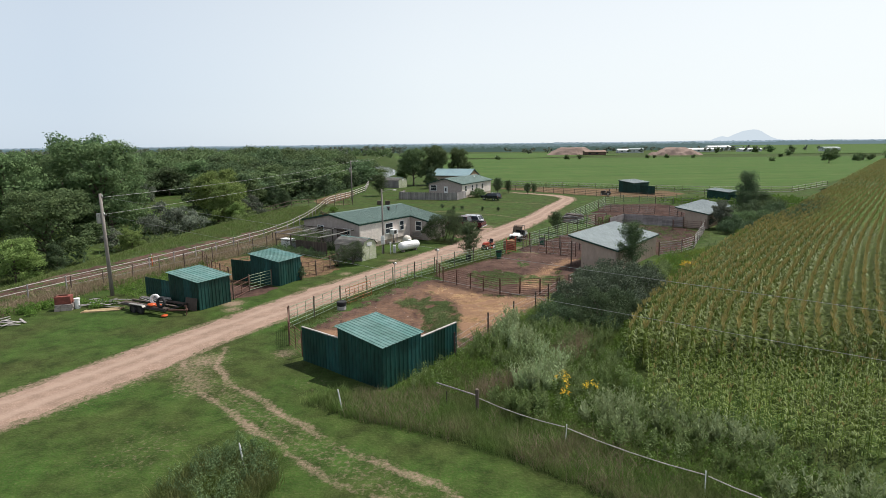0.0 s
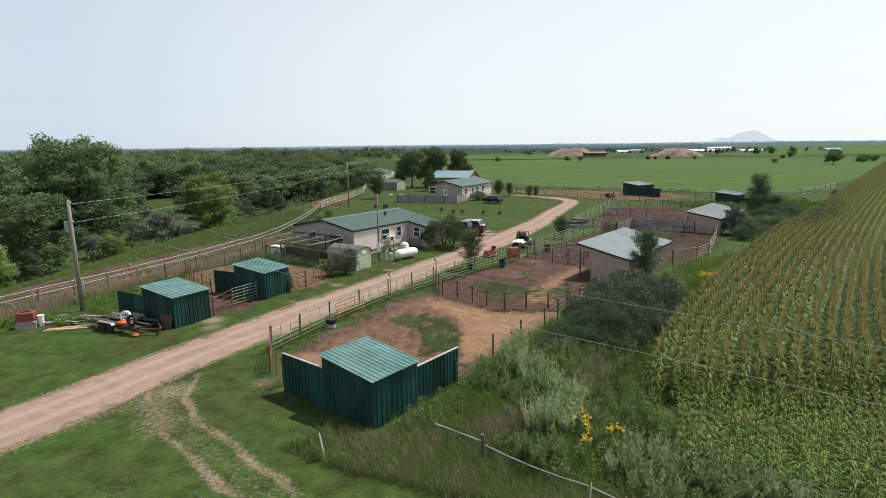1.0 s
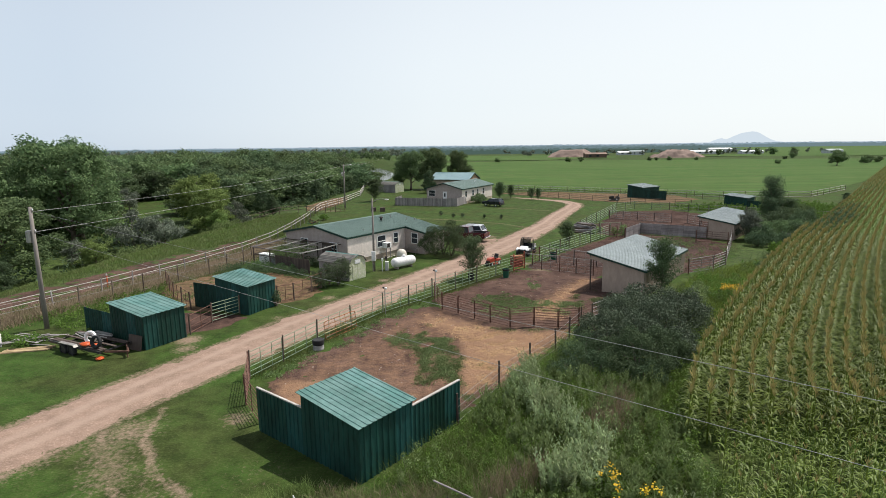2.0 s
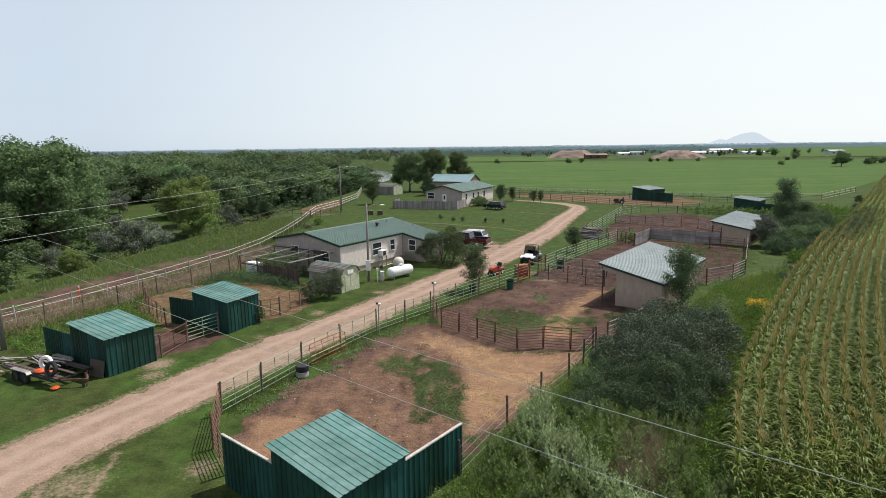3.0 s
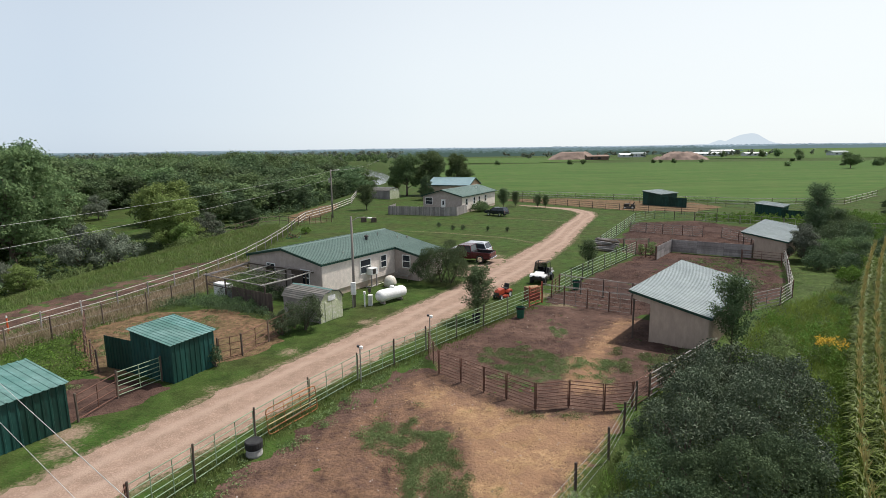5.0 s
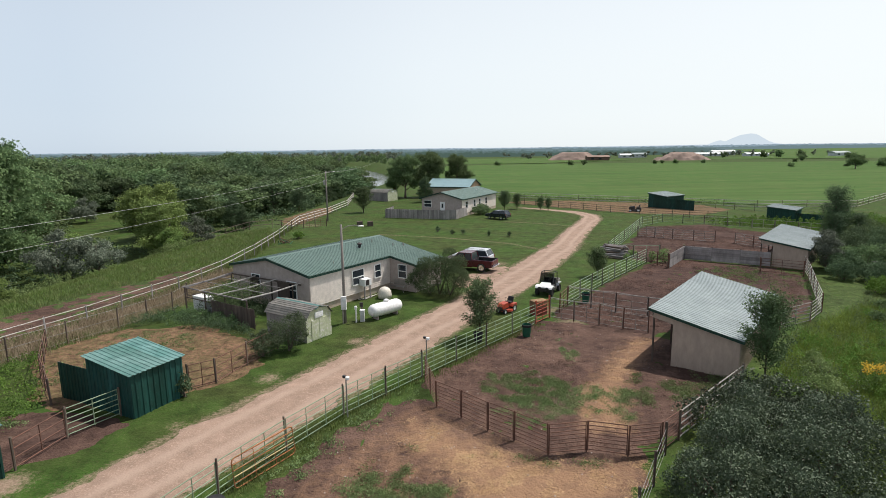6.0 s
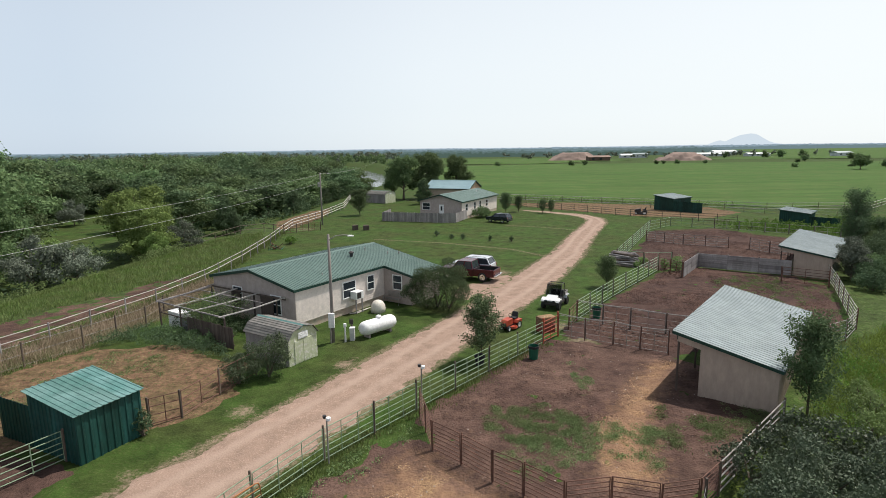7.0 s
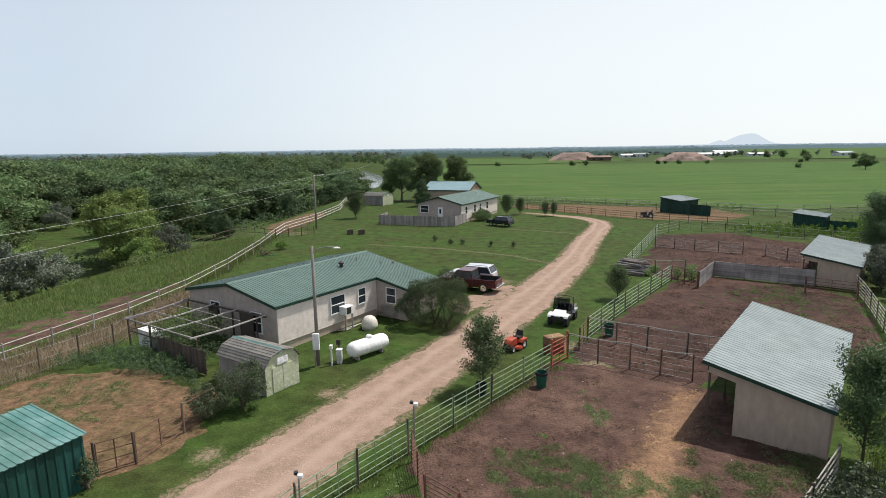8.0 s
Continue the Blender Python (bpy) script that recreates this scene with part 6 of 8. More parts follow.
T_GREYTREE = make_tree("willow_tree", 4.6, 3.8, 0.0, 27, 0.6, 9000, 0.13, LEAF_GREY, "grey-green leafy tree beside a horse shed", trunk=0.1, group="shed trees")
place(T_GREYTREE, [(37.4, 80.6, 0, 1.0, 1.0), (40.5, 77.5, 100, 0.6, 0.6)])


def blades(x, y, h, w, lean, mat, name, label, category="grass", per=5, spread=0.12):
    """Tufts of bent blades: three-cornered tips on a bent quad, many to a tuft."""
    n = len(x) * per
    bx = np.repeat(x, per) + RNG.normal(size=n) * spread
    by = np.repeat(y, per) + RNG.normal(size=n) * spread
    hh = np.repeat(np.broadcast_to(h, (len(x),)), per) * RNG.uniform(0.55, 1.2, n)
    a = RNG.uniform(0, 6.283, n)
    ln = hh * lean * RNG.uniform(0.2, 1.4, n)
    b = RNG.uniform(0, 6.283, n)
    dx, dy = np.cos(a), np.sin(a)
    wx, wy = np.cos(b) * w / 2, np.sin(b) * w / 2
    z = height(bx, by)
    P = np.stack([np.stack([bx - wx, by - wy, z], 1), np.stack([bx + wx, by + wy, z], 1),
                  np.stack([bx + wx * 0.8 + dx * ln * 0.35, by + wy * 0.8 + dy * ln * 0.35, z + hh * 0.62], 1),
                  np.stack([bx - wx * 0.8 + dx * ln * 0.35, by - wy * 0.8 + dy * ln * 0.35, z + hh * 0.62], 1),
                  np.stack([bx + dx * ln, by + dy * ln, z + hh], 1)], 1).reshape(-1, 3)
    k = 5 * np.arange(n)[:, None]
    F = np.concatenate([k + [[0, 1, 2]], k + [[0, 2, 3]], k + [[3, 2, 4]]])
    return solo(name, array_mesh(name, P, F, mat), None, label, category, kind="stuff")


def weed_bed(x, y, h, leaf, per, mat, name, label, width=0.28, category="weeds"):
    """Upright leafy weeds: stems hung with many small leaves."""
    n = len(x) * per
    hx = np.repeat(np.broadcast_to(h, (len(x),)) * RNG.uniform(0.6, 1.2, len(x)), per)
    q = RNG.rand(n) ** 0.7
    r = width * (1.15 - 0.8 * q) * RNG.rand(n) ** 0.5
    a = RNG.uniform(0, 6.283, n)
    px, py = np.repeat(x, per) + r * np.cos(a), np.repeat(y, per) + r * np.sin(a)
    c = np.stack([px, py, height(px, py) + hx * q + 0.02], 1)
    out = np.stack([np.cos(a), np.sin(a), np.full(n, 0.9)], 1)
    v, f = leaves(c, leaf * RNG.uniform(0.6, 1.3, n), out / 1.35, 0.55, 0.42)
    return solo(name, array_mesh(name, v, f, mat), None, label, category, kind="stuff")


W_NEAR = [(1.0, 31.4), (2.9, 35.0), (6.6, 40.4), (9.0, 38.0), (12.6, 36.0), (9.6, 28.0), (11.5, 22.5), (16, 18), (13, 14.5), (9.0, 19.2), (1.9, 24.8), (-0.2, 26.2), (-2.4, 26.4), (-0.6, 29.2)]
x, y = scatter(W_NEAR, 420, lambda x, y: soft_noise(x, y, 0.45, 3) > 0.0)
weed_bed(x, y, 1.0, 0.11, 60, LEAF_WEED, "tall_weeds", "tall grey-green leafy weeds beside the corn", 0.30)
x, y = scatter(W_NEAR, 2600, lambda x, y: soft_noise(x, y, 0.35, 3) < 0.5)
weed_bed(x, y, 0.6, 0.095, 34, LEAF_FRESH, "fresh_weeds", "fresh green low weeds beside the corn", 0.3)
x, y = scatter(W_NEAR, 5200)
blades(x, y, 0.75, 0.015, 0.7, TALL_GRASS, "tall_grass", "tall green grass among weeds")
BAND = [(-6.6, 25.4), (-5.2, 26.4), (-2.6, 26.0), (0.2, 26.4), (2.4, 25.2), (9.8, 19.6), (15, 15.6), (12.5, 12.5), (7.4, 17.2), (3.2, 20.6), (-0.5, 22.6), (-4.2, 24.0)]
x, y = scatter(BAND, 2600, lambda x, y: soft_noise(x, y, 0.5, 6) > -0.15)
blades(x, y, 0.66, 0.013, 0.8, DRY_GRASS, "dry_grass", "dry tan uncut grass along the rope fence")
x, y = scatter(BAND, 9500)
blades(x, y, 0.55, 0.016, 0.7, TALL_GRASS, "tall_grass", "tall green uncut grass along the rope fence")
TUFT = [(-9.4, 19.6), (-8.2, 21.3), (-6.4, 20.6), (-5.6, 18.6), (-6.2, 16.2), (-8.4, 15.6), (-10.0, 17.4)]
x, y = scatter(TUFT, 250, lambda x, y: soft_noise(x, y, 0.8, 17) > -0.2)
weed_bed(x, y, 0.75, 0.085, 44, LEAF_GREEN, "fresh_weeds", "clump of green weeds round a marker post", 0.28)
x, y = scatter(TUFT, 1100)
blades(x, y, 0.6, 0.02, 0.7, TALL_GRASS, "tall_grass", "tall green grass round a marker post")
W_FAR = [(9.6, 46.0), (15.2, 51.0), (23.2, 61.4), (31.0, 66.6), (37.2, 73.4), (44, 76), (60, 97), (72, 118), (76, 121), (52, 88), (35, 68.4), (21.6, 49.0), (17.5, 44.0)]
x, y = scatter(W_FAR, 2600)
blades(x, y, 0.55, 0.03, 0.7, TALL_GRASS, "tall_grass", "uncut grass behind the horse shed", per=5)
x, y = scatter(W_FAR, 2400, lambda x, y: soft_noise(x, y, 0.3, 5) > -0.1)
weed_bed(x, y, 0.55, 0.14, 30, LEAF_MEADOW, "fresh_weeds", "bright green weeds behind the horse shed", 0.4)
W_MID = [(11.8, 35.2), (13.2, 36.6), (21.0, 48.8), (29.6, 61.4), (34.4, 68.2), (31.0, 66.4), (23.4, 61.0), (16.2, 51.4), (16.4, 47.0), (15.6, 43.0), (12.6, 38.8)]
x, y = scatter(W_MID, 4200)
blades(x, y, 0.5, 0.022, 0.9, LEAF_MEADOW, "meadow_grass", "bright yellow-green grass between bushes and corn", per=6, spread=0.22)
x, y = scatter(W_MID, 1000, lambda x, y: soft_noise(x, y, 0.5, 23) > 0.0)
weed_bed(x, y, 0.8, 0.11, 40, LEAF_FRESH, "fresh_weeds", "dense yellow-green weeds between bushes and corn", 0.36)
x, y = scatter([(9.2, 26.8), (13.2, 36.0), (21.5, 49.2), (20.0, 48.6), (11.6, 35.8), (7.6, 27.4)], 900)
weed_bed(x, y, 0.95, 0.13, 34, LEAF_FRESH, "fresh_weeds", "green weeds along the edge of the corn", 0.36)
x, y = scatter(W_MID, 320, lambda x, y: soft_noise(x, y, 0.4, 8) > 0.0)
weed_bed(x, y, 1.2, 0.12, 46, LEAF_GREEN, "tall_weeds", "tall dark weeds between bushes and corn", 0.4)
x, y = scatter([(40, 116), (54, 105), (62, 100), (72, 112), (68, 124), (54, 118), (46, 118)], 900)
weed_bed(x, y, 1.1, 0.28, 22, LEAF_FRESH, "tall_weeds", "tall green weeds in a far pen", 0.5)
x, y = scatter([(-10, 188), (7.5, 173), (24.5, 164), (40, 154), (56, 147), (60, 150), (42, 158), (25, 168), (8, 178), (-9, 193)], 1000)
weed_bed(x, y, 0.8, 0.3, 16, LEAF_WEED, "roadside_weeds", "uncut weeds along the field fence", 0.6)
weed_bed(*UNDER, 2.2, 0.5, 20, LEAF_DARK, "undergrowth", "dense dark green undergrowth of the river woods", 1.2)
def plumes(x, y, h, mat, name, label, stems=6, per=20, leaf=0.15, spread=0.38):
    """Feathery weeds: stems that fan out from one root, with narrow leaves along them."""
    n = len(x) * stems
    hh = np.repeat(np.broadcast_to(h, (len(x),)) * RNG.uniform(0.65, 1.2, len(x)), stems) * RNG.uniform(0.75, 1.1, n)
    a = RNG.uniform(0, 6.283, n)
    lean = hh * spread * RNG.rand(n) ** 0.6
    bx, by = np.repeat(x, stems), np.repeat(y, stems)
    q = np.tile(0.15 + 0.85 * (np.arange(per) + 0.5) / per, n)
    k = np.repeat(np.arange(n), per)
    px, py = bx[k] + np.cos(a[k]) * lean[k] * q ** 1.4, by[k] + np.sin(a[k]) * lean[k] * q ** 1.4
    root = np.stack([px, py, height(px, py) + hh[k] * q], 1)
    b = RNG.uniform(0, 6.283, len(k))
    up = 0.5 + 0.9 * q
    d = np.stack([np.cos(b), np.sin(b), up], 1)
    d /= np.linalg.norm(d, axis=1)[:, None]
    L = (leaf * RNG.uniform(0.6, 1.25, len(k)) * (1.15 - 0.65 * q))[:, None]
    w = np.cross(d, unit(len(k)))
    w /= np.linalg.norm(w, axis=1)[:, None] + 1e-6
    w = w * L * 0.2
    V = np.stack([root, root + d * L * 0.5 + w, root + d * L, root + d * L * 0.5 - w], 1).reshape(-1, 3)
    return solo(name, array_mesh(name, V, np.arange(len(V)).reshape(-1, 4), mat), None, label, "weeds", kind="stuff")


SAGE_A = [(-2.8, 26.6), (-0.9, 29.4), (0.9, 31.4), (2.6, 34.4), (4.4, 36.4), (4.6, 33.4), (5.6, 31.4), (6.6, 28.6), (5.4, 25.9), (2.6, 26.4), (0.2, 27.0)]
SAGE_B = [(6.0, 23.6), (7.6, 25.2), (9.4, 25.0), (11.0, 23.2), (14.4, 20.6), (16.4, 17.6), (14.0, 16.2), (10.4, 18.8), (8.0, 21.4)]
x, y = scatter(SAGE_A, 230, lambda x, y: soft_noise(x, y, 0.55, 12) > -0.12)
plumes(x, y, 1.35, LEAF_SAGE, "sage_weeds", "tall feathery pale grey-green weeds", 6, 17, 0.27)
x, y = scatter(SAGE_A, 200, lambda x, y: soft_noise(x, y, 0.55, 12) > 0.25)
plumes(x, y, 1.75, LEAF_SAGE, "sage_weeds", "tall feathery pale grey-green weeds", 5, 18, 0.28, 0.3)
x, y = scatter(SAGE_B, 240, lambda x, y: soft_noise(x, y, 0.5, 13) > -0.1)
plumes(x, y, 1.15, LEAF_SAGE, "sage_weeds", "feathery pale grey-green weeds before the corn", 6, 16, 0.25)
x, y = scatter(W_NEAR, 420, lambda x, y: soft_noise(x, y, 0.5, 21) > -0.05)
plumes(x, y, 1.2, LEAF_WEED, "tall_weeds", "tall leafy green weeds beside the corn", 6, 16, 0.26, 0.3)
x, y = scatter([(2.0, 25.2), (5.0, 27.6), (8.4, 31.0), (9.0, 35.0), (7.4, 33.0), (5.6, 30.2), (3.6, 27.6), (1.2, 26.2)], 1500, lambda x, y: soft_noise(x, y, 0.6, 15) > -0.1)
blades(x, y, 1.05, 0.012, 0.4, DRY_GRASS, "dry_grass", "tall dry brown grass among weeds", per=5, spread=0.2)
# goldenrod
for cx, cy, n in ((6.0, 25.4, 7), (6.9, 24.8, 5), (5.7, 24.2, 3), (21.6, 51.2, 34)):
    t = thing("goldenrod", "yellow flowering goldenrod among green weeds", "flowers", pose(cx, cy, 0), "goldenrod")
    wide = 0.24 if n < 20 else 0.42
    x, y = RNG.normal(size=n) * wide, RNG.normal(size=n) * wide
    c = np.stack([np.repeat(x, 14) + RNG.normal(size=n * 14) * 0.06, np.repeat(y, 14) + RNG.normal(size=n * 14) * 0.06, 1.15 + RNG.rand(n * 14) * 0.35], 1)
    v, f = leaves(c, 0.09, np.tile([[0, 0, 1.0]], (len(c), 1)), 0.6, 0.7)
    part("blossom", array_mesh("blossom", v, f, YELLOW), None, t)["kind"] = "stuff"
    c = np.stack([np.repeat(x, 20) + RNG.normal(size=n * 20) * 0.09, np.repeat(y, 20) + RNG.normal(size=n * 20) * 0.09, RNG.rand(n * 20) * 1.2], 1)
    v, f = leaves(c, 0.13, None, 0.5, 0.35)
    part("foliage", array_mesh("foliage", v, f, LEAF_FRESH), None, t)["kind"] = "stuff"
# weeds inside pens
for poly, n, h in (([(1.4, 53.0), (2.6, 53.9), (5.0, 53.7), (6.1, 52.1), (5.6, 50.3), (5.0, 49.4), (2.3, 50.2), (1.2, 51.3)], 330, 0.26), ([(8.8, 51.4), (10.2, 53.5), (12.3, 54.0), (14.5, 53.5), (15.7, 52.3), (14.5, 50.4), (11.5, 48.6), (8.5, 50.3)], 420, 0.26), ([(6.7, 59.7), (7.7, 59.0), (7.5, 55.4), (6.8, 55.1)], 40, 0.2), ([(23.9, 79.7), (27.9, 82.7), (31.3, 81.5), (27.6, 75.2), (24.5, 76.9)], 260, 0.25), ([(-4.3, 42.6), (-1.6, 45.6), (0.4, 41.8), (-0.2, 38.8), (1.0, 35.2), (-1.6, 36.9)], 620, 0.3), ([(-1.6, 35.5), (0.6, 36.4), (0.8, 39.5), (0.2, 43.0), (-2.4, 46.0), (-3.6, 44.0), (-2.2, 40.0)], 520, 0.22), ([(0.6, 48.6), (4.6, 46.8), (8.5, 48.0), (9.6, 51.5), (4.8, 52.4), (2.0, 51.6)], 420, 0.2), ([(3.0, 44.5), (1.2, 47.2), (1.6, 46.2), (4.2, 44.0), (7.0, 44.2), (7, 44.6)], 120, 0.28), ([(0.4, 32.4), (1.4, 34.2), (0.6, 35.0)], 40, 0.22),
                   ([(24.0, 66.5), (32, 70.5), (34, 76), (30, 79.6), (26, 80), (22.5, 74)], 300, 0.2), ([(-24.8, 52), (-20.8, 51), (-16.5, 57), (-19, 61.5), (-23.4, 61)], 260, 0.16), ([(-24.8, 43.6), (-20, 47.6), (-20.6, 49.2), (-25.6, 47)], 240, 0.3)):
    x, y = scatter(poly, n, lambda x, y: (soft_noise(x, y, 0.9, 2) > -0.28) & (soft_noise(x, y, 3.0, 5) > -0.08))
    weed_bed(x, y, h * 0.6, 0.075, 34, LEAF_PEN, "pen_weeds", "low green weeds growing in bare soil", 0.4)
for poly, n in zip(STRAWS, (11000, 4200)):
    x, y = scatter(poly, n)
    blades(x, y, 0.04, 0.016, 5.0, STRAW_STALKS, "straw_litter", "loose trampled straw on bare soil", "straw", per=5, spread=0.25)
x, y = scatter([(-10.0, 36.6), (-8.0, 41.8), (-4.9, 48.0), (-2.2, 51.6), (-1.6, 50.6), (-4.0, 46.6), (-6.8, 41.0), (-9.0, 36.4)], 420, lambda x, y: soft_noise(x, y, 1.4, 4) > -0.1)
weed_bed(x, y, 0.2, 0.10, 18, LEAF_PEN, "pen_weeds", "low green weeds along a pen fence", 0.35)
# fringe along fences and the driveway
def fringe(pts, n, off, h, mat, label, width=0.35):
    p = np.array([tuple(q)[:2] for q in resample([(a, b, 0) for a, b in pts], 0.5)])
    k = RNG.randint(0, len(p), n)
    x, y = p[k, 0] + RNG.normal(size=n) * width + off, p[k, 1] + RNG.normal(size=n) * width
    blades(x, y, h, 0.025, 0.7, mat, "fence_grass", label)


for side in (-1, 1):
    P = np.array(ROAD_LINE[1:-3])
    T = np.gradient(P, axis=0)
    T /= np.linalg.norm(T, axis=1)[:, None]
    half = np.interp(P[:, 1], ROAD_AT, ROAD_HALF) + 0.15
    fringe([tuple(q) for q in P + side * np.stack([T[:, 1], -T[:, 0]], 1) * half[:, None]], 700, 0.0, 0.05, LAWN_BLADES, "short green grass along the driveway edge", 0.3)
fringe([(-10.75, 36.4), (-8.47, 41.95), (-5.2, 48.5), (-1.75, 53.1), (5.8, 62.75)], 1500, 0.0, 0.2, TALL_GRASS, "uncut green grass under a fence")
fringe([(-36.4, 37.0), (-33.2, 46.0), (-30.4, 54.0), (-27.6, 63.0), (-25.4, 72.5), (-24.6, 80.0)], 2600, 0.9, 0.7, DRY_GRASS, "dry tan grass along the rail fence", 0.9)
fringe([(-36.4, 37.0), (-33.2, 46.0), (-30.4, 54.0), (-27.6, 63.0), (-25.4, 72.5), (-24.9, 90.0), (-27.3, 113.0)], 2600, -0.6, 0.5, TALL_GRASS, "green uncut grass along the rail fence", 0.5)
BANKSIDE = [(-38, 40), (-34.5, 48), (-32, 56), (-29, 70), (-27, 84), (-27.5, 104), (-31, 114), (-36, 108), (-41, 92), (-46, 74), (-50, 58), (-52, 44)]
x, y = scatter([(-33.6, 45.0), (-30.0, 54.4), (-27.2, 63.0), (-25.0, 72.0), (-22.6, 69.0), (-24.2, 62.2), (-27.2, 55.6), (-31.6, 46.0)], 900, lambda x, y: soft_noise(x, y, 0.5, 19) > -0.1)
blades(x, y, 0.5, 0.02, 0.8, TALL_GRASS, "tall_grass", "green uncut grass between two fences", per=6, spread=0.25)
x, y = scatter(BANKSIDE, 8000, lambda x, y: inside(x, y, PATH_POLY) < 0.2)
blades(x, y, 0.45, 0.03, 0.7, TALL_GRASS, "bank_grass", "long rough grass on the river bank", spread=0.2)
x, y = scatter([(-41, 60), (-38, 72), (-38, 88), (-36.5, 100), (-41, 100), (-44, 84), (-47, 68), (-47, 58)], 800, lambda x, y: soft_noise(x, y, 0.25, 8) > 0.02)
weed_bed(x, y, 1.2, 0.18, 44, LEAF_WEED, "bank_weeds", "leafy green weeds on the river bank", 0.5)
x, y = scatter([(-33.6, 45.0), (-30.0, 54.4), (-27.2, 63.0), (-25.0, 72.0), (-24.6, 78.0), (-22.8, 77.0), (-22.6, 69.0), (-24.2, 62.2), (-27.2, 55.6), (-31.6, 46.0)], 3000)
blades(x, y, 0.62, 0.012, 0.8, DRY_GRASS, "dry_grass", "tall dry tan grass between two fences", per=6, spread=0.25)
x, y = scatter([(-24.8, 62.0), (-22.6, 65.6), (-15.0, 61.6), (-13.8, 59.4), (-15.6, 60.4), (-22.0, 62.8)], 240)
weed_bed(x, y, 0.75, 0.11, 34, LEAF_DARK, "tall_weeds", "tall dark weeds along a pen fence", 0.35)


# corn
def corn_plant(n_leaf, segs, h):
    """One plant: arching ribbon leaves on a stalk, with a tassel. Returns leaf and tassel corners and faces."""
    V, F = [], []
    a0 = RNG.uniform(0, 6.283)
    for i in range(n_leaf):
        z0 = h * (0.22 + 0.68 * i / n_leaf)
        a = a0 + math.pi * (i % 2) + RNG.normal() * 0.45
        L = RNG.uniform(0.50, 0.78) * (1 - 0.25 * (i / n_leaf))
        w = 0.072
        k = len(V)
        for j in range(segs + 1):
            q = j / segs
            r = L * (q * 0.95)
            z = z0 + L * (1.05 * q - 1.10 * q * q)
            ww = w * (0.6 + 0.8 * q) * (1 - q) ** 0.5 + 0.004
            cx, cy = r * math.cos(a), r * math.sin(a)
            V += [(cx - ww / 2 * math.sin(a), cy + ww / 2 * math.cos(a), z), (cx + ww / 2 * math.sin(a), cy - ww / 2 * math.cos(a), z)]
        for j in range(segs):
            F.append((k + 2 * j, k + 2 * j + 1, k + 2 * j + 3, k + 2 * j + 2))
    k = len(V)
    V += [(-0.014, 0, 0), (0.014, 0, 0), (0.01, 0, h), (-0.01, 0, h), (0, -0.014, 0), (0, 0.014, 0), (0, 0.01, h), (0, -0.01, h)]
    F += [(k, k + 1, k + 2, k + 3), (k + 4, k + 5, k + 6, k + 7)]
    TV, TF = [], []
    for i in range(8):
        a = RNG.uniform(0, 6.283)
        s = 0.15 if i else 0.03
        k = len(TV)
        TV += [(-0.013 * math.sin(a), 0.013 * math.cos(a), h - 0.05), (0.013 * math.sin(a), -0.013 * math.cos(a), h - 0.05), (s * math.cos(a) + 0.011 * math.sin(a), s * math.sin(a) - 0.011 * math.cos(a), h + 0.25), (s * math.cos(a) - 0.011 * math.sin(a), s * math.sin(a) + 0.011 * math.cos(a), h + 0.25)]
        TF.append((k, k + 1, k + 2, k + 3))
    return np.array(V), np.array(F), np.array(TV), np.array(TF)


def tile(tmpl, X, Y, A, S):
    """Copies of template corners at the places X, Y, turned by A and scaled by S, as one array."""
    V, F = tmpl
    c, s = np.cos(A)[:, None], np.sin(A)[:, None]
    x = (V[None, :, 0] * c - V[None, :, 1] * s) * S[:, None] + X[:, None]
    y = (V[None, :, 0] * s + V[None, :, 1] * c) * S[:, None] + Y[:, None]
    z = V[None, :, 2] * S[:, None] + height(X, Y)[:, None]
    out = np.stack([x, y, z], -1).reshape(-1, 3)
    return out, (F[None] + (np.arange(len(X)) * len(V))[:, None, None]).reshape(-1, F.shape[1])


def corn_block(name, X, Y, n_leaf, segs, size, label, h=2.25, kinds=6, tasselled=0.85):
    lv, lf, tv, tf, a, b = [], [], [], [], 0, 0
    for k in range(kinds):
        V, F, TV, TF = corn_plant(n_leaf, segs, h)
        x, y = X[k::kinds], Y[k::kinds]
        A, S = RNG.uniform(0, 6.283, len(x)), size * RNG.uniform(0.88, 1.1, len(x))
        v, f = tile((V, F), x, y, A, S)
        lv.append(v), lf.append(f + a)
        a += len(v)
        k = RNG.rand(len(x)) < tasselled
        v, f = tile((TV, TF), x[k], y[k], A[k], S[k])
        tv.append(v), tf.append(f + b)
        b += len(v)
    t = thing(name, label, "corn", kind="stuff")
    part("corn_leaves", array_mesh("corn_leaves", np.concatenate(lv), np.concatenate(lf), LEAF_CORN), None, t)["kind"] = "stuff"
    part("corn_tassels", array_mesh("corn_tassels", np.concatenate(tv), np.concatenate(tf), TASSEL), None, t)["kind"] = "stuff"


EDGE_S = np.arange(-14.0, 345.0, 0.5)
EDGE_A = np.radians(20 + 13.5 * np.clip(EDGE_S / 14, 0, 1) + 4.2 * np.clip((EDGE_S - 14) / 45, 0, 1))
EDGE_X = 9.2 + np.cumsum(np.sin(EDGE_A) * 0.5) - np.sum(np.sin(EDGE_A[EDGE_S < 0]) * 0.5)
EDGE_Y = 26.5 + np.cumsum(np.cos(EDGE_A) * 0.5) - np.sum(np.cos(EDGE_A[EDGE_S < 0]) * 0.5)


def corn_place(S, Q):
    """Places along the curved rows: S along the field's edge, Q across from it."""
    a = np.interp(S, EDGE_S, EDGE_A)
    return np.interp(S, EDGE_S, EDGE_X) + Q * np.cos(a), np.interp(S, EDGE_S, EDGE_Y) - Q * np.sin(a)


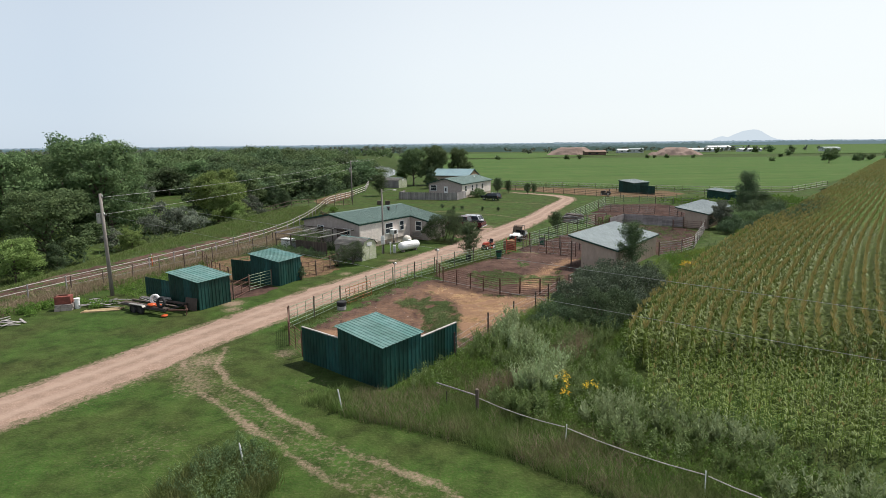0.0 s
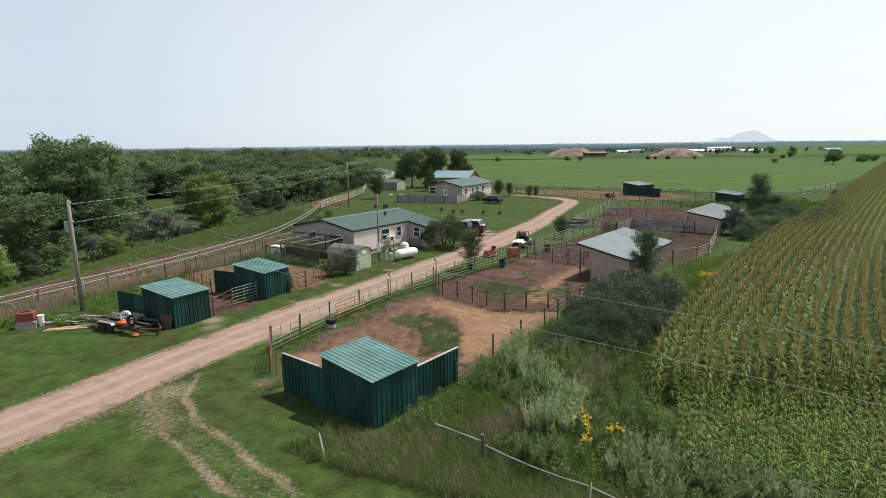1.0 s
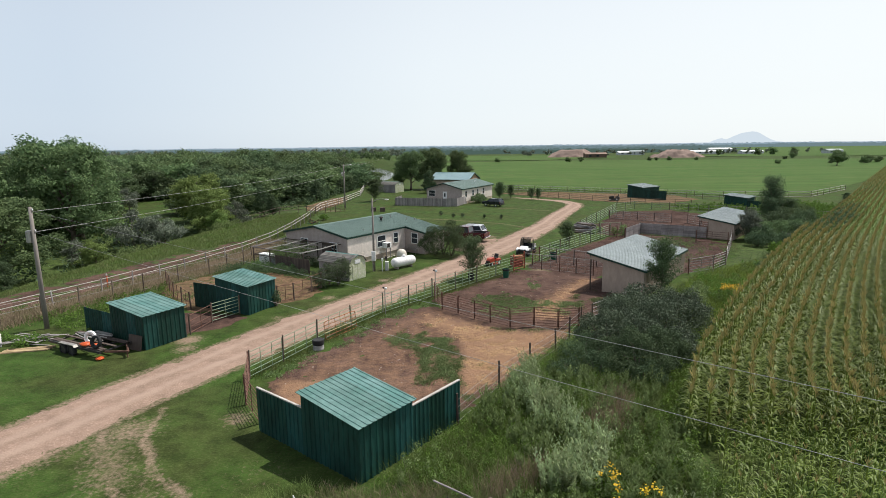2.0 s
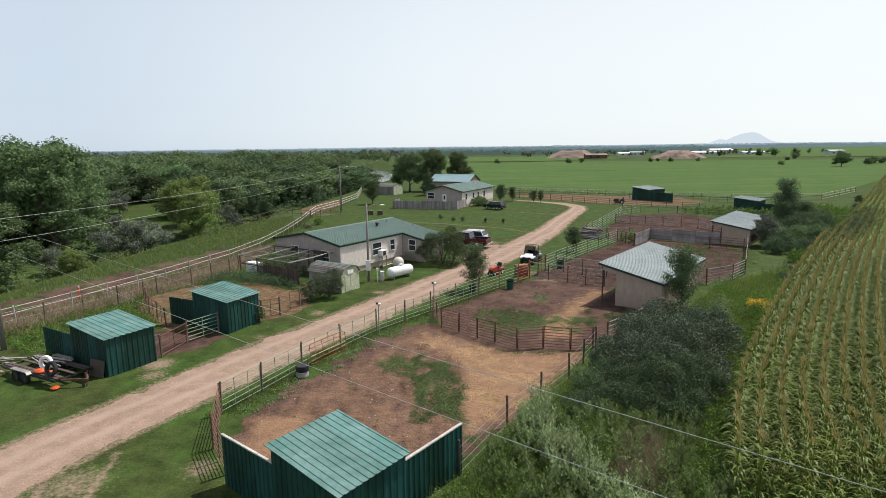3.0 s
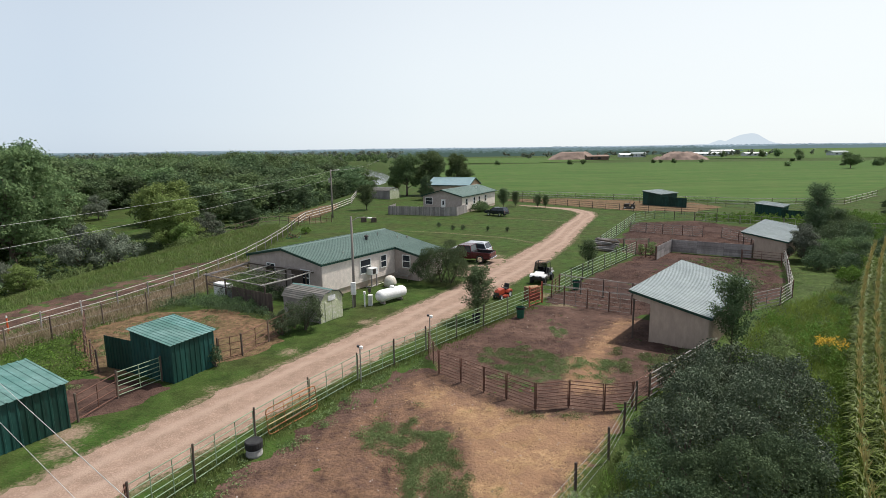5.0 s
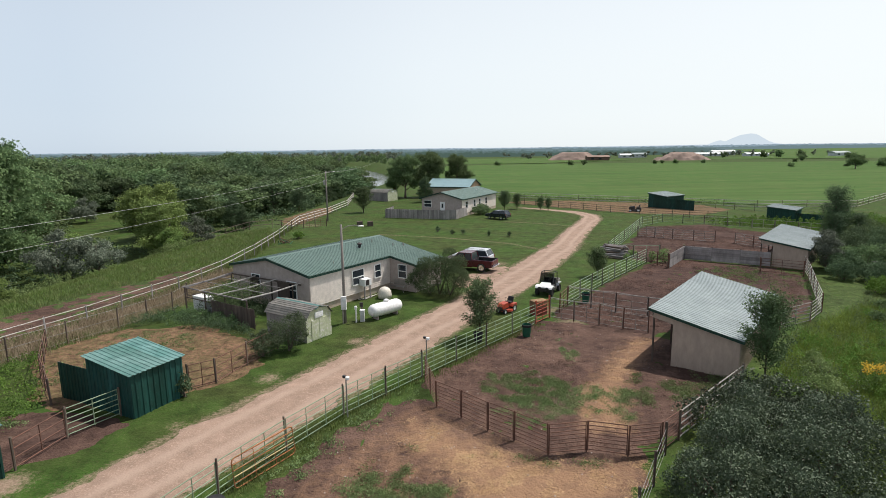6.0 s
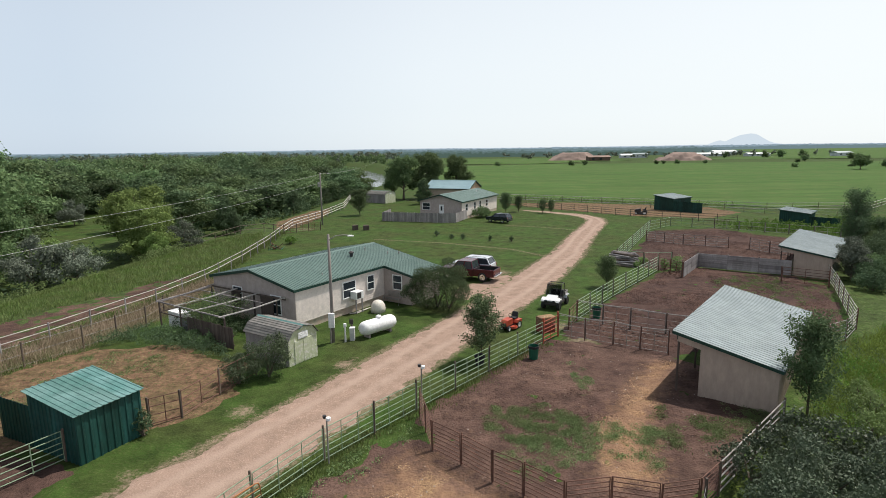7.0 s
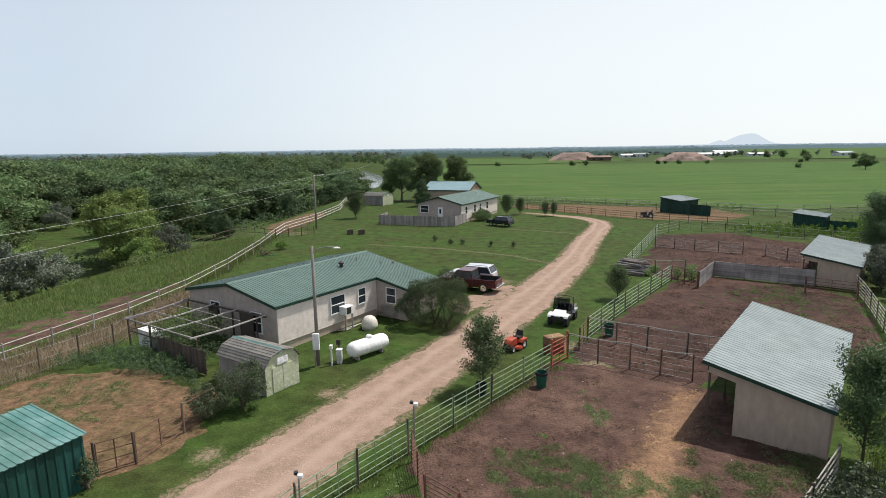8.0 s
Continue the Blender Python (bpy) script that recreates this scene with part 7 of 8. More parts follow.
def corn_rows(s0, s1, q0, q1, gap, pitch=0.76, jitter=0.045):
    S, Q = np.meshgrid(np.arange(s0, s1, gap), np.arange(q0, q1, pitch))
    ok = S > 3.0 + 0.42 * Q
    S, Q = S[ok], Q[ok]
    return corn_place(S.ravel() + RNG.normal(size=S.size) * gap * 0.3, Q.ravel() + RNG.normal(size=Q.size) * jitter)


corn_block("corn_rows", *corn_rows(3.0, 62, -0.36, 19, 0.22), 8, 4, 1.0, "rows of tall green corn with tan tassels")
corn_block("corn_rows", *corn_rows(62, 132, 0.4, 22, 0.36), 6, 2, 1.0, "rows of tall green corn with tan tassels farther off")
corn_block("corn_rows", *corn_rows(132, 340, 0.4, 32, 0.8), 5, 2, 1.15, "far rows of tall green corn with tan tassels")
# end rows run across
S, Q = np.meshgrid(np.arange(-3.6, 11.0, 0.42), np.arange(1.0, 19, 0.42))
ok = S < 3.2 + 0.42 * Q
S, Q = S[ok], Q[ok]
corn_block("corn_rows", *corn_place(S + RNG.normal(size=S.size) * 0.16, Q + RNG.normal(size=Q.size) * 0.16), 7, 4, 0.72, "uneven end rows of bright green corn beside weeds", tasselled=0.25)


# ---- vehicles ----
def wheel(parent, x, y, r, w, rim=True, hub=None):
    t = part("wheel", Shape().lathe([(r * 0.72, -w / 2), (r * 0.95, -w / 2), (r, -w * 0.3), (r, w * 0.3), (r * 0.95, w / 2), (r * 0.72, w / 2)], 20, pose(x, y, r, 90, 0, 0), False), BLACK, parent, "black rubber tyre", smooth=False)
    if rim:
        s = -1 if y < 0 else 1
        part("rim", Shape().lathe([(r * 0.62, -w * 0.35), (r * 0.66, w * 0.40), (r * 0.5, w * 0.42), (r * 0.2, w * 0.34), (0.02, w * 0.36)], 16, pose(x, y, r, -90 * s, 0, 0)), hub or CHROME, t, "bright metal wheel rim")
    return t


def cabin(parent, x0, x1, x2, x3, w, z0, z1, paint, inset=0.16):
    """A glasshouse: sill from x0 to x3, roof from x1 to x2, with posts at its corners and a roof panel."""
    h, k = w / 2 - 0.04, w / 2 - inset
    base = [(x0, -h, z0), (x3, -h, z0), (x3, h, z0), (x0, h, z0)]
    top = [(x1, -k, z1), (x2, -k, z1), (x2, k, z1), (x1, k, z1)]
    part("glass", Shape().add(base + top, [(0, 1, 2, 3), (7, 6, 5, 4), (0, 4, 5, 1), (1, 5, 6, 2), (2, 6, 7, 3), (3, 7, 4, 0)]), GLASS, parent, "dark tinted glass")
    part("roof", Shape().box(x1 - 0.03, x2 + 0.03, -k - 0.02, k + 0.02, z1 - 0.03, z1 + 0.045), paint, parent, bevel=0.03)
    for i in range(4):
        part("pillar", Shape().beam(base[i], top[i], 0.09, 0.09), paint, parent)
    for sy in (-1, 1):
        for q in (0.48,):
            part("pillar", Shape().beam((x0 + (x3 - x0) * q, sy * h, z0), (x1 + (x2 - x1) * q, sy * k, z1), 0.09, 0.07), paint, parent)


def pickup(m):
    t = thing("pickup_truck", "maroon crew pickup truck with chrome bumper on grass", "truck", m)
    W = 1.98
    part("body", Shape().prism([(-0.75, 0.42), (2.85, 0.42), (2.95, 0.6), (2.92, 0.98), (2.75, 1.10), (1.35, 1.18), (-0.75, 1.18)], -W / 2, W / 2), MAROON, t, "glossy maroon body", bevel=0.05)
    part("bed_floor", Shape().box(-2.85, -0.75, -W / 2 + 0.08, W / 2 - 0.08, 0.5, 0.78), DARK_METAL, t)
    for s in (-1, 1):
        part("bed_side", Shape().box(-2.9, -0.76, min(s * W / 2, s * (W / 2 - 0.09)), max(s * W / 2, s * (W / 2 - 0.09)), 0.5, 1.22), MAROON, t, bevel=0.03)
        part("tail_light", Shape().box(-2.93, -2.88, s * (W / 2 - 0.12) - 0.07, s * (W / 2 - 0.12) + 0.07, 0.82, 1.12), RED, t, "red tail light")
        part("mirror", Shape().box(1.02, 1.2, min(s * W / 2, s * (W / 2 + 0.22)), max(s * W / 2, s * (W / 2 + 0.22)), 1.16, 1.4), DARK_METAL, t, bevel=0.02)
    part("bed_liner", Shape().box(-2.86, -0.78, -W / 2 + 0.09, -W / 2 + 0.12, 0.78, 1.20).box(-2.86, -0.78, W / 2 - 0.12, W / 2 - 0.09, 0.78, 1.20).box(-0.80, -0.765, -W / 2 + 0.12, W / 2 - 0.12, 0.78, 1.17).box(-2.875, -2.84, -W / 2 + 0.2, W / 2 - 0.2, 0.78, 1.19), BLACK, t, "black bed liner")
    part("tailgate", Shape().box(-2.95, -2.88, -W / 2 + 0.2, W / 2 - 0.2, 0.62, 1.20), MAROON, t, bevel=0.02)
    part("bumper", Shape().box(-3.12, -2.92, -W / 2 + 0.06, W / 2 - 0.06, 0.45, 0.66), CHROME, t, "chrome rear bumper", bevel=0.03)
    part("bumper", Shape().box(2.92, 3.08, -W / 2 + 0.06, W / 2 - 0.06, 0.42, 0.66), CHROME, t, "chrome front bumper", bevel=0.03)
    cabin(t, -0.72, -0.55, 0.85, 1.42, W, 1.16, 1.86, MAROON)
    for x in (-1.75, 1.95):
        for y in (-W / 2 + 0.10, W / 2 - 0.10):
            wheel(t, x, y, 0.45, 0.28)
    return t


def estate_car(m, paint, label, L=4.7, W=1.85, H=1.7, rack=True, roof_paint=None):
    t = thing("estate_car", label, "car", m)
    a = L / 2
    part("body", Shape().prism([(-a, 0.40), (a - 0.1, 0.40), (a, 0.55), (a - 0.02, 0.80), (a - 0.25, 0.95), (a - 1.15, 1.05), (-a + 0.05, 1.08), (-a - 0.02, 0.75)], -W / 2, W / 2), paint, t, bevel=0.06)
    cabin(t, -a + 0.10, -a + 0.45, a - 1.95, a - 1.20, W, 1.04, H - 0.06, roof_paint or paint, 0.18)
    for s in (-1, 1):
        if rack:
            part("roof_rail", Shape().tube([(-a + 0.55, s * (W / 2 - 0.3), H), (-a + 0.8, s * (W / 2 - 0.3), H + 0.06), (a - 2.2, s * (W / 2 - 0.3), H + 0.06), (a - 2.0, s * (W / 2 - 0.3), H)], 0.02, 6), DARK_METAL, t)
        part("tail_light", Shape().box(-a - 0.03, -a + 0.1, s * (W / 2 - 0.1) - 0.06, s * (W / 2 - 0.1) + 0.06, 0.75, 1.05), RED, t, "red tail light")
        part("headlight", Shape().box(a - 0.2, a - 0.03, s * (W / 2 - 0.25) - 0.15, s * (W / 2 - 0.25) + 0.15, 0.72, 0.86), GLASS, t)
        part("mirror", Shape().box(a - 1.55, a - 1.4, min(s * W / 2, s * (W / 2 + 0.16)), max(s * W / 2, s * (W / 2 + 0.16)), 1.05, 1.2), paint, t, bevel=0.02)
    part("bumper", Shape().box(-a - 0.08, -a + 0.05, -W / 2 + 0.08, W / 2 - 0.08, 0.38, 0.6), DARK_METAL, t, bevel=0.03)
    for x in (-a + 0.95, a - 0.95):
        for y in (-W / 2 + 0.09, W / 2 - 0.09):
            wheel(t, x, y, 0.36, 0.22)
    return t


def heading(x, y, dx, dy, z=0.03):
    """A pose at x, y whose x axis points along dx, dy."""
    return pose(x, y, z, 0, 0, math.degrees(math.atan2(dy, dx)))


pickup(heading(1.2, 81.7, -0.92, 0.39))
estate_car(heading(1.55, 84.8, -0.92, 0.39), SILVER, "silver estate car with roof rails parked beside a pickup")
estate_car(heading(6.9, 124.6, -0.80, 0.60), NAVY, "dark blue estate car parked on the lawn", 4.4, 1.8, 1.6, False)


def utility_vehicle(m):
    t = thing("utility_vehicle", "white two-seat utility vehicle with black roll cage", "utility vehicle", m)
    part("chassis", Shape().box(-1.35, 1.2, -0.58, 0.58, 0.34, 0.56), DARK_METAL, t, bevel=0.03)
    part("hood", Shape().prism([(0.48, 0.66), (1.18, 0.66), (1.36, 0.72), (1.34, 0.80), (1.05, 0.95), (0.5, 1.08)], -0.44, 0.44), WHITE, t, "white sloping front hood", bevel=0.05)
    part("front_panel", Shape().prism([(1.10, 0.46), (1.34, 0.46), (1.40, 0.70), (1.15, 0.70)], -0.52, 0.52), DARK_METAL, t, "black front panel", bevel=0.03)
    part("bumper", Shape().tube([(1.30, -0.5, 0.45), (1.48, -0.42, 0.55), (1.50, 0, 0.60), (1.48, 0.42, 0.55), (1.30, 0.5, 0.45)], 0.03, 6), BLACK, t, "black tube bumper")
    for s in (-1, 1):
        part("headlight", Shape().box(1.30, 1.39, s * 0.33 - 0.11, s * 0.33 + 0.11, 0.70, 0.79), GLASS, t)
        part("fender", Shape().prism([(0.5, 0.66), (0.62, 0.86), (0.95, 0.92), (1.28, 0.80), (1.38, 0.66), (1.26, 0.72), (0.95, 0.80), (0.66, 0.74)], min(s * 0.45, s * 0.76), max(s * 0.45, s * 0.76)), WHITE, t, "white front fender", bevel=0.02)
        part("rear_fender", Shape().prism([(-1.45, 0.70), (-1.30, 0.86), (-0.72, 0.86), (-0.60, 0.60), (-0.72, 0.74), (-1.30, 0.76)], min(s * 0.50, s * 0.76), max(s * 0.50, s * 0.76)), SILVER, t, "silver rear fender", bevel=0.02)
        part("side_skirt", Shape().box(-0.6, 0.5, min(s * 0.52, s * 0.62), max(s * 0.52, s * 0.62), 0.34, 0.52), DARK_METAL, t, bevel=0.02)
        part("seat", Shape().prism([(-0.55, 0.55), (0.0, 0.55), (0.02, 0.74), (-0.32, 0.77), (-0.46, 1.28), (-0.58, 1.28)], s * 0.30 - 0.22, s * 0.30 + 0.22), BLACK, t, "black seat", bevel=0.04)
        part("roll_bar", Shape().tube([(0.52, s * 0.60, 1.0), (0.22, s * 0.58, 1.84), (0.12, s * 0.56, 1.90), (-0.50, s * 0.56, 1.90), (-0.60, s * 0.58, 1.84), (-0.70, s * 0.60, 0.8)], 0.03, 7), DARK_METAL, t)
    for x in (0.16, -0.54):
        part("roll_bar", Shape().tube([(x, -0.57, 1.88), (x, 0.57, 1.88)], 0.03, 7), DARK_METAL, t)
    part("windscreen", Shape().add([(0.53, -0.57, 1.02), (0.53, 0.57, 1.02), (0.22, 0.55, 1.84), (0.22, -0.55, 1.84), (0.55, -0.57, 1.02), (0.55, 0.57, 1.02), (0.24, 0.55, 1.84), (0.24, -0.55, 1.84)], [(0, 1, 2, 3), (7, 6, 5, 4), (0, 4, 5, 1), (1, 5, 6, 2), (2, 6, 7, 3), (3, 7, 4, 0)]), TINTED, t, "tinted plastic windscreen").visible_shadow = False
    part("cargo_bed", Shape().box(-1.5, -0.68, -0.60, 0.60, 0.80, 0.86).box(-1.5, -1.45, -0.60, 0.60, 0.86, 1.10).box(-1.45, -0.68, -0.60, -0.55, 0.86, 1.10).box(-1.45, -0.68, 0.55, 0.60, 0.86, 1.10).box(-0.73, -0.68, -0.55, 0.55, 0.86, 1.14), GREY_PIPE, t, "grey cargo bed", bevel=0.01)
    part("steering_wheel", Shape().tube([(0.22 + 0.06 * math.cos(a), 0.30 + 0.16 * math.cos(a), 1.04 + 0.16 * math.sin(a)) for a in [k * math.pi / 6 for k in range(13)]], 0.02, 6), BLACK, t)
    for x in (-1.0, 0.98):
        for y in (-0.62, 0.62):
            wheel(t, x, y, 0.33, 0.25, hub=DARK_METAL)
    return t


utility_vehicle(heading(8.05, 71.75, -0.46, -0.89, 0.0))


def riding_mower(m, label="red and black riding mower parked on grass", paint=MOWER):
    t = thing("riding_mower", label, "mower", m)
    part("hood", Shape().prism([(0.05, 0.4), (0.85, 0.35), (0.92, 0.6), (0.75, 0.80), (0.1, 0.86)], -0.26, 0.26), paint, t, "painted engine hood", bevel=0.05)
    part("grille", Shape().box(0.84, 0.94, -0.22, 0.22, 0.36, 0.58), DARK_METAL, t)
    part("frame", Shape().box(-0.7, 0.8, -0.22, 0.22, 0.26, 0.42), DARK_METAL, t)
    part("fender", Shape().prism([(-0.85, 0.42), (-0.1, 0.42), (-0.1, 0.50), (-0.25, 0.66), (-0.80, 0.66)], -0.46, 0.46), paint, t, "painted rear fender", bevel=0.04)
    part("seat", Shape().prism([(-0.62, 0.66), (-0.15, 0.66), (-0.15, 0.78), (-0.48, 0.80), (-0.60, 1.12), (-0.70, 1.12)], -0.24, 0.24), BLACK, t, "black seat", bevel=0.04)
    part("steering_wheel", Shape().tube([(0.02 + 0.06 * math.cos(a), 0.17 * math.cos(a), 0.98 + 0.15 * math.sin(a)) for a in [k * math.pi / 6 for k in range(13)]], 0.018, 6), BLACK, t)
    part("mower_deck", Shape().lathe([(0.50, 0.10), (0.54, 0.14), (0.50, 0.28), (0.20, 0.30)], 18, pose(0.05, 0, 0) @ Matrix.Diagonal((0.95, 1.05, 1, 1))), paint, t, "painted mower deck")
    for x, r, w, yy in ((-0.5, 0.27, 0.22, 0.36), (0.68, 0.19, 0.16, 0.33)):
        for y in (-yy, yy):
            wheel(t, x, y, r, w, hub=WHITE)
    return t


riding_mower(heading(3.95, 66.0, -0.62, -0.78, 0.0))
riding_mower(heading(34.4, 134.2, -0.9, 0.4, 0.0) @ Matrix.Diagonal((1.3, 1.3, 1.3, 1)), "small dark tractor parked on bare ground by a far fence", DARK_METAL)


def flat_trailer(m):
    t = thing("flatbed_trailer", "rusty flatbed trailer with tandem wheels beside a shelter", "trailer", m)
    for y in (-0.98, 0.98):
        part("side_beam", Shape().box(-2.6, 2.4, y - 0.05, y + 0.05, 0.48, 0.62), DARK_METAL, t)
    for k in range(6):
        part("cross_beam", Shape().box(-2.5 + k * 0.95, -2.42 + k * 0.95, -0.93, 0.93, 0.48, 0.56), DARK_METAL, t)
    for k in (0, 1, 4, 7, 8):
        y = -0.84 + k * 0.21
        part("deck_plank", Shape().box(-2.6, 2.4 - 0.5 * (k in (2, 5)), y - 0.085, y + 0.085, 0.625, 0.67), BROWN_WOOD, t)
    part("drawbar", Shape().beam((2.4, -0.7, 0.52), (3.6, 0, 0.5), 0.08, 0.1).beam((2.4, 0.7, 0.52), (3.6, 0, 0.5), 0.08, 0.1), RUST_PIPE, t)
    part("jack", Shape().tube([(3.45, 0, 0.0), (3.45, 0, 0.85)], 0.04, 8), RUST_PIPE, t)
    for x in (-0.95, -0.15):
        for y in (-1.12, 1.12):
            wheel(t, x, y, 0.34, 0.2, hub=DARK_METAL)
    for y in (-1.12, 1.12):
        part("mudguard", Shape().prism([(-1.4, 0.62), (-1.3, 0.76), (0.2, 0.76), (0.3, 0.62), (0.2, 0.72), (-1.3, 0.72)], y - 0.13, y + 0.13), GREY_PIPE, t)
    return t


TRL = pose(-22.6, 40.95, -0.10, 0, 0, -24)
flat_trailer(TRL)
def tyre(m, label, mat=None):
    return solo("spare_tyre", Shape().lathe([(0.24, -0.09), (0.36, -0.10), (0.40, -0.05), (0.40, 0.05), (0.36, 0.10), (0.24, 0.09), (0.24, -0.09)], 20, None, False), mat or BLACK, label, "tyre", "old tyres", m=m)
tyre(TRL @ pose(0.55, -0.35, 1.07, 78, 0, 20), "white-painted ring standing on a trailer", WHITE)
tyre(TRL @ pose(1.75, -0.75, 1.07, 75, 0, 10), "old black tyre standing on a trailer")
for i, (x, y, a, w) in enumerate(((0.7, -0.75, 10, 0.5), (1.25, -0.6, 40, 0.35), (2.3, -1.0, 5, 0.4))):
    bm = bmesh.new()
    bmesh.ops.create_icosphere(bm, subdivisions=2, radius=w * 0.55)
    for v in bm.verts:
        v.co = Vector((v.co.x * 1.3, v.co.y, v.co.z * 0.45)) * (1 + 0.22 * noise.noise(v.co * 5 + Vector((i, 0, 0))))
    me = bpy.data.meshes.new("plastic_sack")
    bm.to_mesh(me)
    bm.free()
    me.materials.append(ORANGE)
    solo("plastic_sack", me, None, "crumpled orange plastic sack on a trailer", "sack", "orange sacks", m=TRL @ pose(x, y, 0.67 + w * 0.22 if i < 2 else 0.2, 0, 0, a))
for k in range(7):
    solo("metal_tube", Shape().tube([(-1.2, 0, 0), (1.2, 0, 0)], 0.035, 7), GREY_PIPE if k % 2 else WHITE_RAIL, "loose metal tube lying on a trailer", "pipe", "loose pipes", m=TRL @ pose(-0.9 + 0.25 * (k % 3), 0.05 + 0.13 * k, 0.71 + 0.07 * (k % 2), 0, 0, 4 * k - 12))
solo("plywood_sheet", Shape().box(-0.6, 0.6, -0.012, 0.012, 0, 0.95), BROWN_WOOD, "brown plywood sheet leaning on a shelter wall", "board", m=pose(-19.75, 40.75, 0.0, -12, 0, -22))


# ---- clutter round the yard ----
def box_thing(name, label, category, size, mat, m, bevel=0.02, lid=None):
    t = thing(name, label, category, m)
    x, y, z = size
    part("body", Shape().box(-x / 2, x / 2, -y / 2, y / 2, 0, z), mat, t, bevel=bevel)
    if lid:
        part("lid", Shape().box(-x / 2 - 0.02, x / 2 + 0.02, -y / 2 - 0.02, y / 2 + 0.02, z + 0.003, z + 0.06), lid, t, bevel=0.015)
    return t


# block base with a rusty metal box
base = thing("block_plinth", "low plinth of stacked grey concrete blocks", "masonry", pose(-29.7, 40.9, 0, 0, 0, 20))
for k in range(2):
    for i in range(3):
        for j in range(2):
            part("block", Shape().box(0, 0.39, 0, 0.39, 0, 0.24), CONCRETE, base, m=pose(-0.62 + 0.41 * i + 0.06 * k, -0.41 + 0.41 * j, 0.25 * k, 0, 0, random.uniform(-5, 5)))
fire = box_thing("metal_fire_box", "rusty red metal box on concrete blocks", "metal box", (1.1, 0.72, 0.6), RED, pose(-29.75, 40.95, 0.50, 0, 0, 20))
part("latch", Shape().box(-0.3, 0.3, -0.05, 0.05, 0.60, 0.70).box(-0.5, -0.42, -0.3, 0.3, 0.60, 0.67), RUST_PIPE, fire)
solo("white_bucket", Shape().lathe([(0.15, 0), (0.19, 0.4), (0.2, 0.4), (0.2, 0.43), (0.17, 0.43)], 14), WHITE, "white plastic bucket on concrete blocks", "bucket", m=pose(-28.95, 41.25, 0.0) @ Matrix.Diagonal((1.1, 1.1, 1.9, 1)))
for k in range(22):
    x, y = -27.3 + random.uniform(-1.3, 1.3), 42.4 + random.uniform(-0.9, 0.9)
    solo("scrap_board", Shape().box(-0.9, 0.9, -0.06, 0.06, -0.012, 0.012), GREY_WOOD, "weathered scrap board in a loose pile", "board", "scrap boards", m=pose(x, y, 0.05 + 0.028 * (k % 12), random.uniform(-4, 4), random.uniform(-8, 8), random.uniform(-35, 50)))
for k in range(12):
    solo("pale_board", Shape().box(-1.3, 1.3, -0.045, 0.045, -0.02, 0.02), PALE_WOOD, "pale new board in a low stack", "board", "pale boards", m=pose(-26.6 + 0.05 * (k % 3), 40.3 + 0.13 * (k % 6), 0.03 + 0.045 * (k // 6), 0, 0, 14 + random.uniform(-5, 5)))
for k in range(12):
    solo("scrap_board", Shape().box(-0.7, 0.7, -0.07, 0.07, -0.015, 0.015), GREY_WOOD, "weathered scrap board on the ground", "board", "scrap boards", m=pose(-31.6 + random.uniform(-1.2, 1.0), 37.6 + random.uniform(-0.9, 0.9), 0.04 + 0.03 * (k % 4), 0, random.uniform(-5, 5), random.uniform(0, 180)))


def propane_tank(m):
    t = thing("propane_tank", "white horizontal propane tank on the lawn", "gas tank", m)
    prof = [(0.02, -1.52), (0.22, -1.49), (0.38, -1.40), (0.47, -1.24), (0.5, -1.05), (0.5, 1.05), (0.47, 1.24), (0.38, 1.40), (0.22, 1.49), (0.02, 1.52)]
    part("vessel", Shape().lathe(prof, 24, pose(0, 0, 0.68, -90, 0, 0)), WHITE, t, smooth=True)
    part("valve_dome", Shape().lathe([(0.2, 0), (0.2, 0.14), (0.14, 0.2), (0.03, 0.22)], 14, pose(0, 0.1, 1.14)), WHITE, t)
    for y in (-0.95, 0.95):
        part("foot", Shape().box(-0.28, 0.28, y - 0.06, y + 0.06, 0, 0.3), CONCRETE, t)
    return t


propane_tank(frame_uv(-5.4, 64.85, 42))
dome = thing("dog_house", "cream plastic dome-shaped dog house beside the house", "dog house", pose(-6.2, 70.3, 0, 0, 0, 30))
part("shell", Shape().lathe([(0.58, 0), (0.60, 0.3), (0.54, 0.62), (0.38, 0.85), (0.18, 0.95), (0.02, 0.97)], 18), material("cream_plastic", (0.68, 0.64, 0.55), (0.60, 0.56, 0.48), 2, 0.5), dome, smooth=True)
part("entrance", Shape().prism([(-0.28, 0), (0.28, 0), (0.28, 0.42), (0.15, 0.58), (-0.15, 0.58), (-0.28, 0.42)], 0.40, 0.78), material("cream_plastic_rim", (0.60, 0.56, 0.48), None, 2, 0.5), dome)
ped = thing("utility_pedestal", "thin white utility marker post with dark cap", "pedestal", pose(-7.35, 63.15, 0))
part("post", Shape().tube([(0, 0, 0), (0, 0, 1.05)], 0.06, 10), WHITE, ped)
part("cap", Shape().box(-0.09, 0.09, -0.09, 0.09, 1.05, 1.3), WHITE, ped, bevel=0.02)
box_thing("utility_cabinet", "pale grey utility cabinet on the lawn", "cabinet", (0.32, 0.32, 0.85), material("pale_grey_metal", (0.55, 0.56, 0.54), None, 2, 0.5), pose(-6.95, 63.55, 0), lid=WHITE)
ob = thing("meter_post", "brown timber post carrying a small meter", "post", pose(-7.05, 63.95, 0))
part("post", Shape().box(-0.06, 0.06, -0.06, 0.06, 0, 1.35), BROWN_WOOD, ob)
part("meter", Shape().box(-0.13, 0.13, -0.14, -0.062, 1.05, 1.38), DARK_METAL, ob)
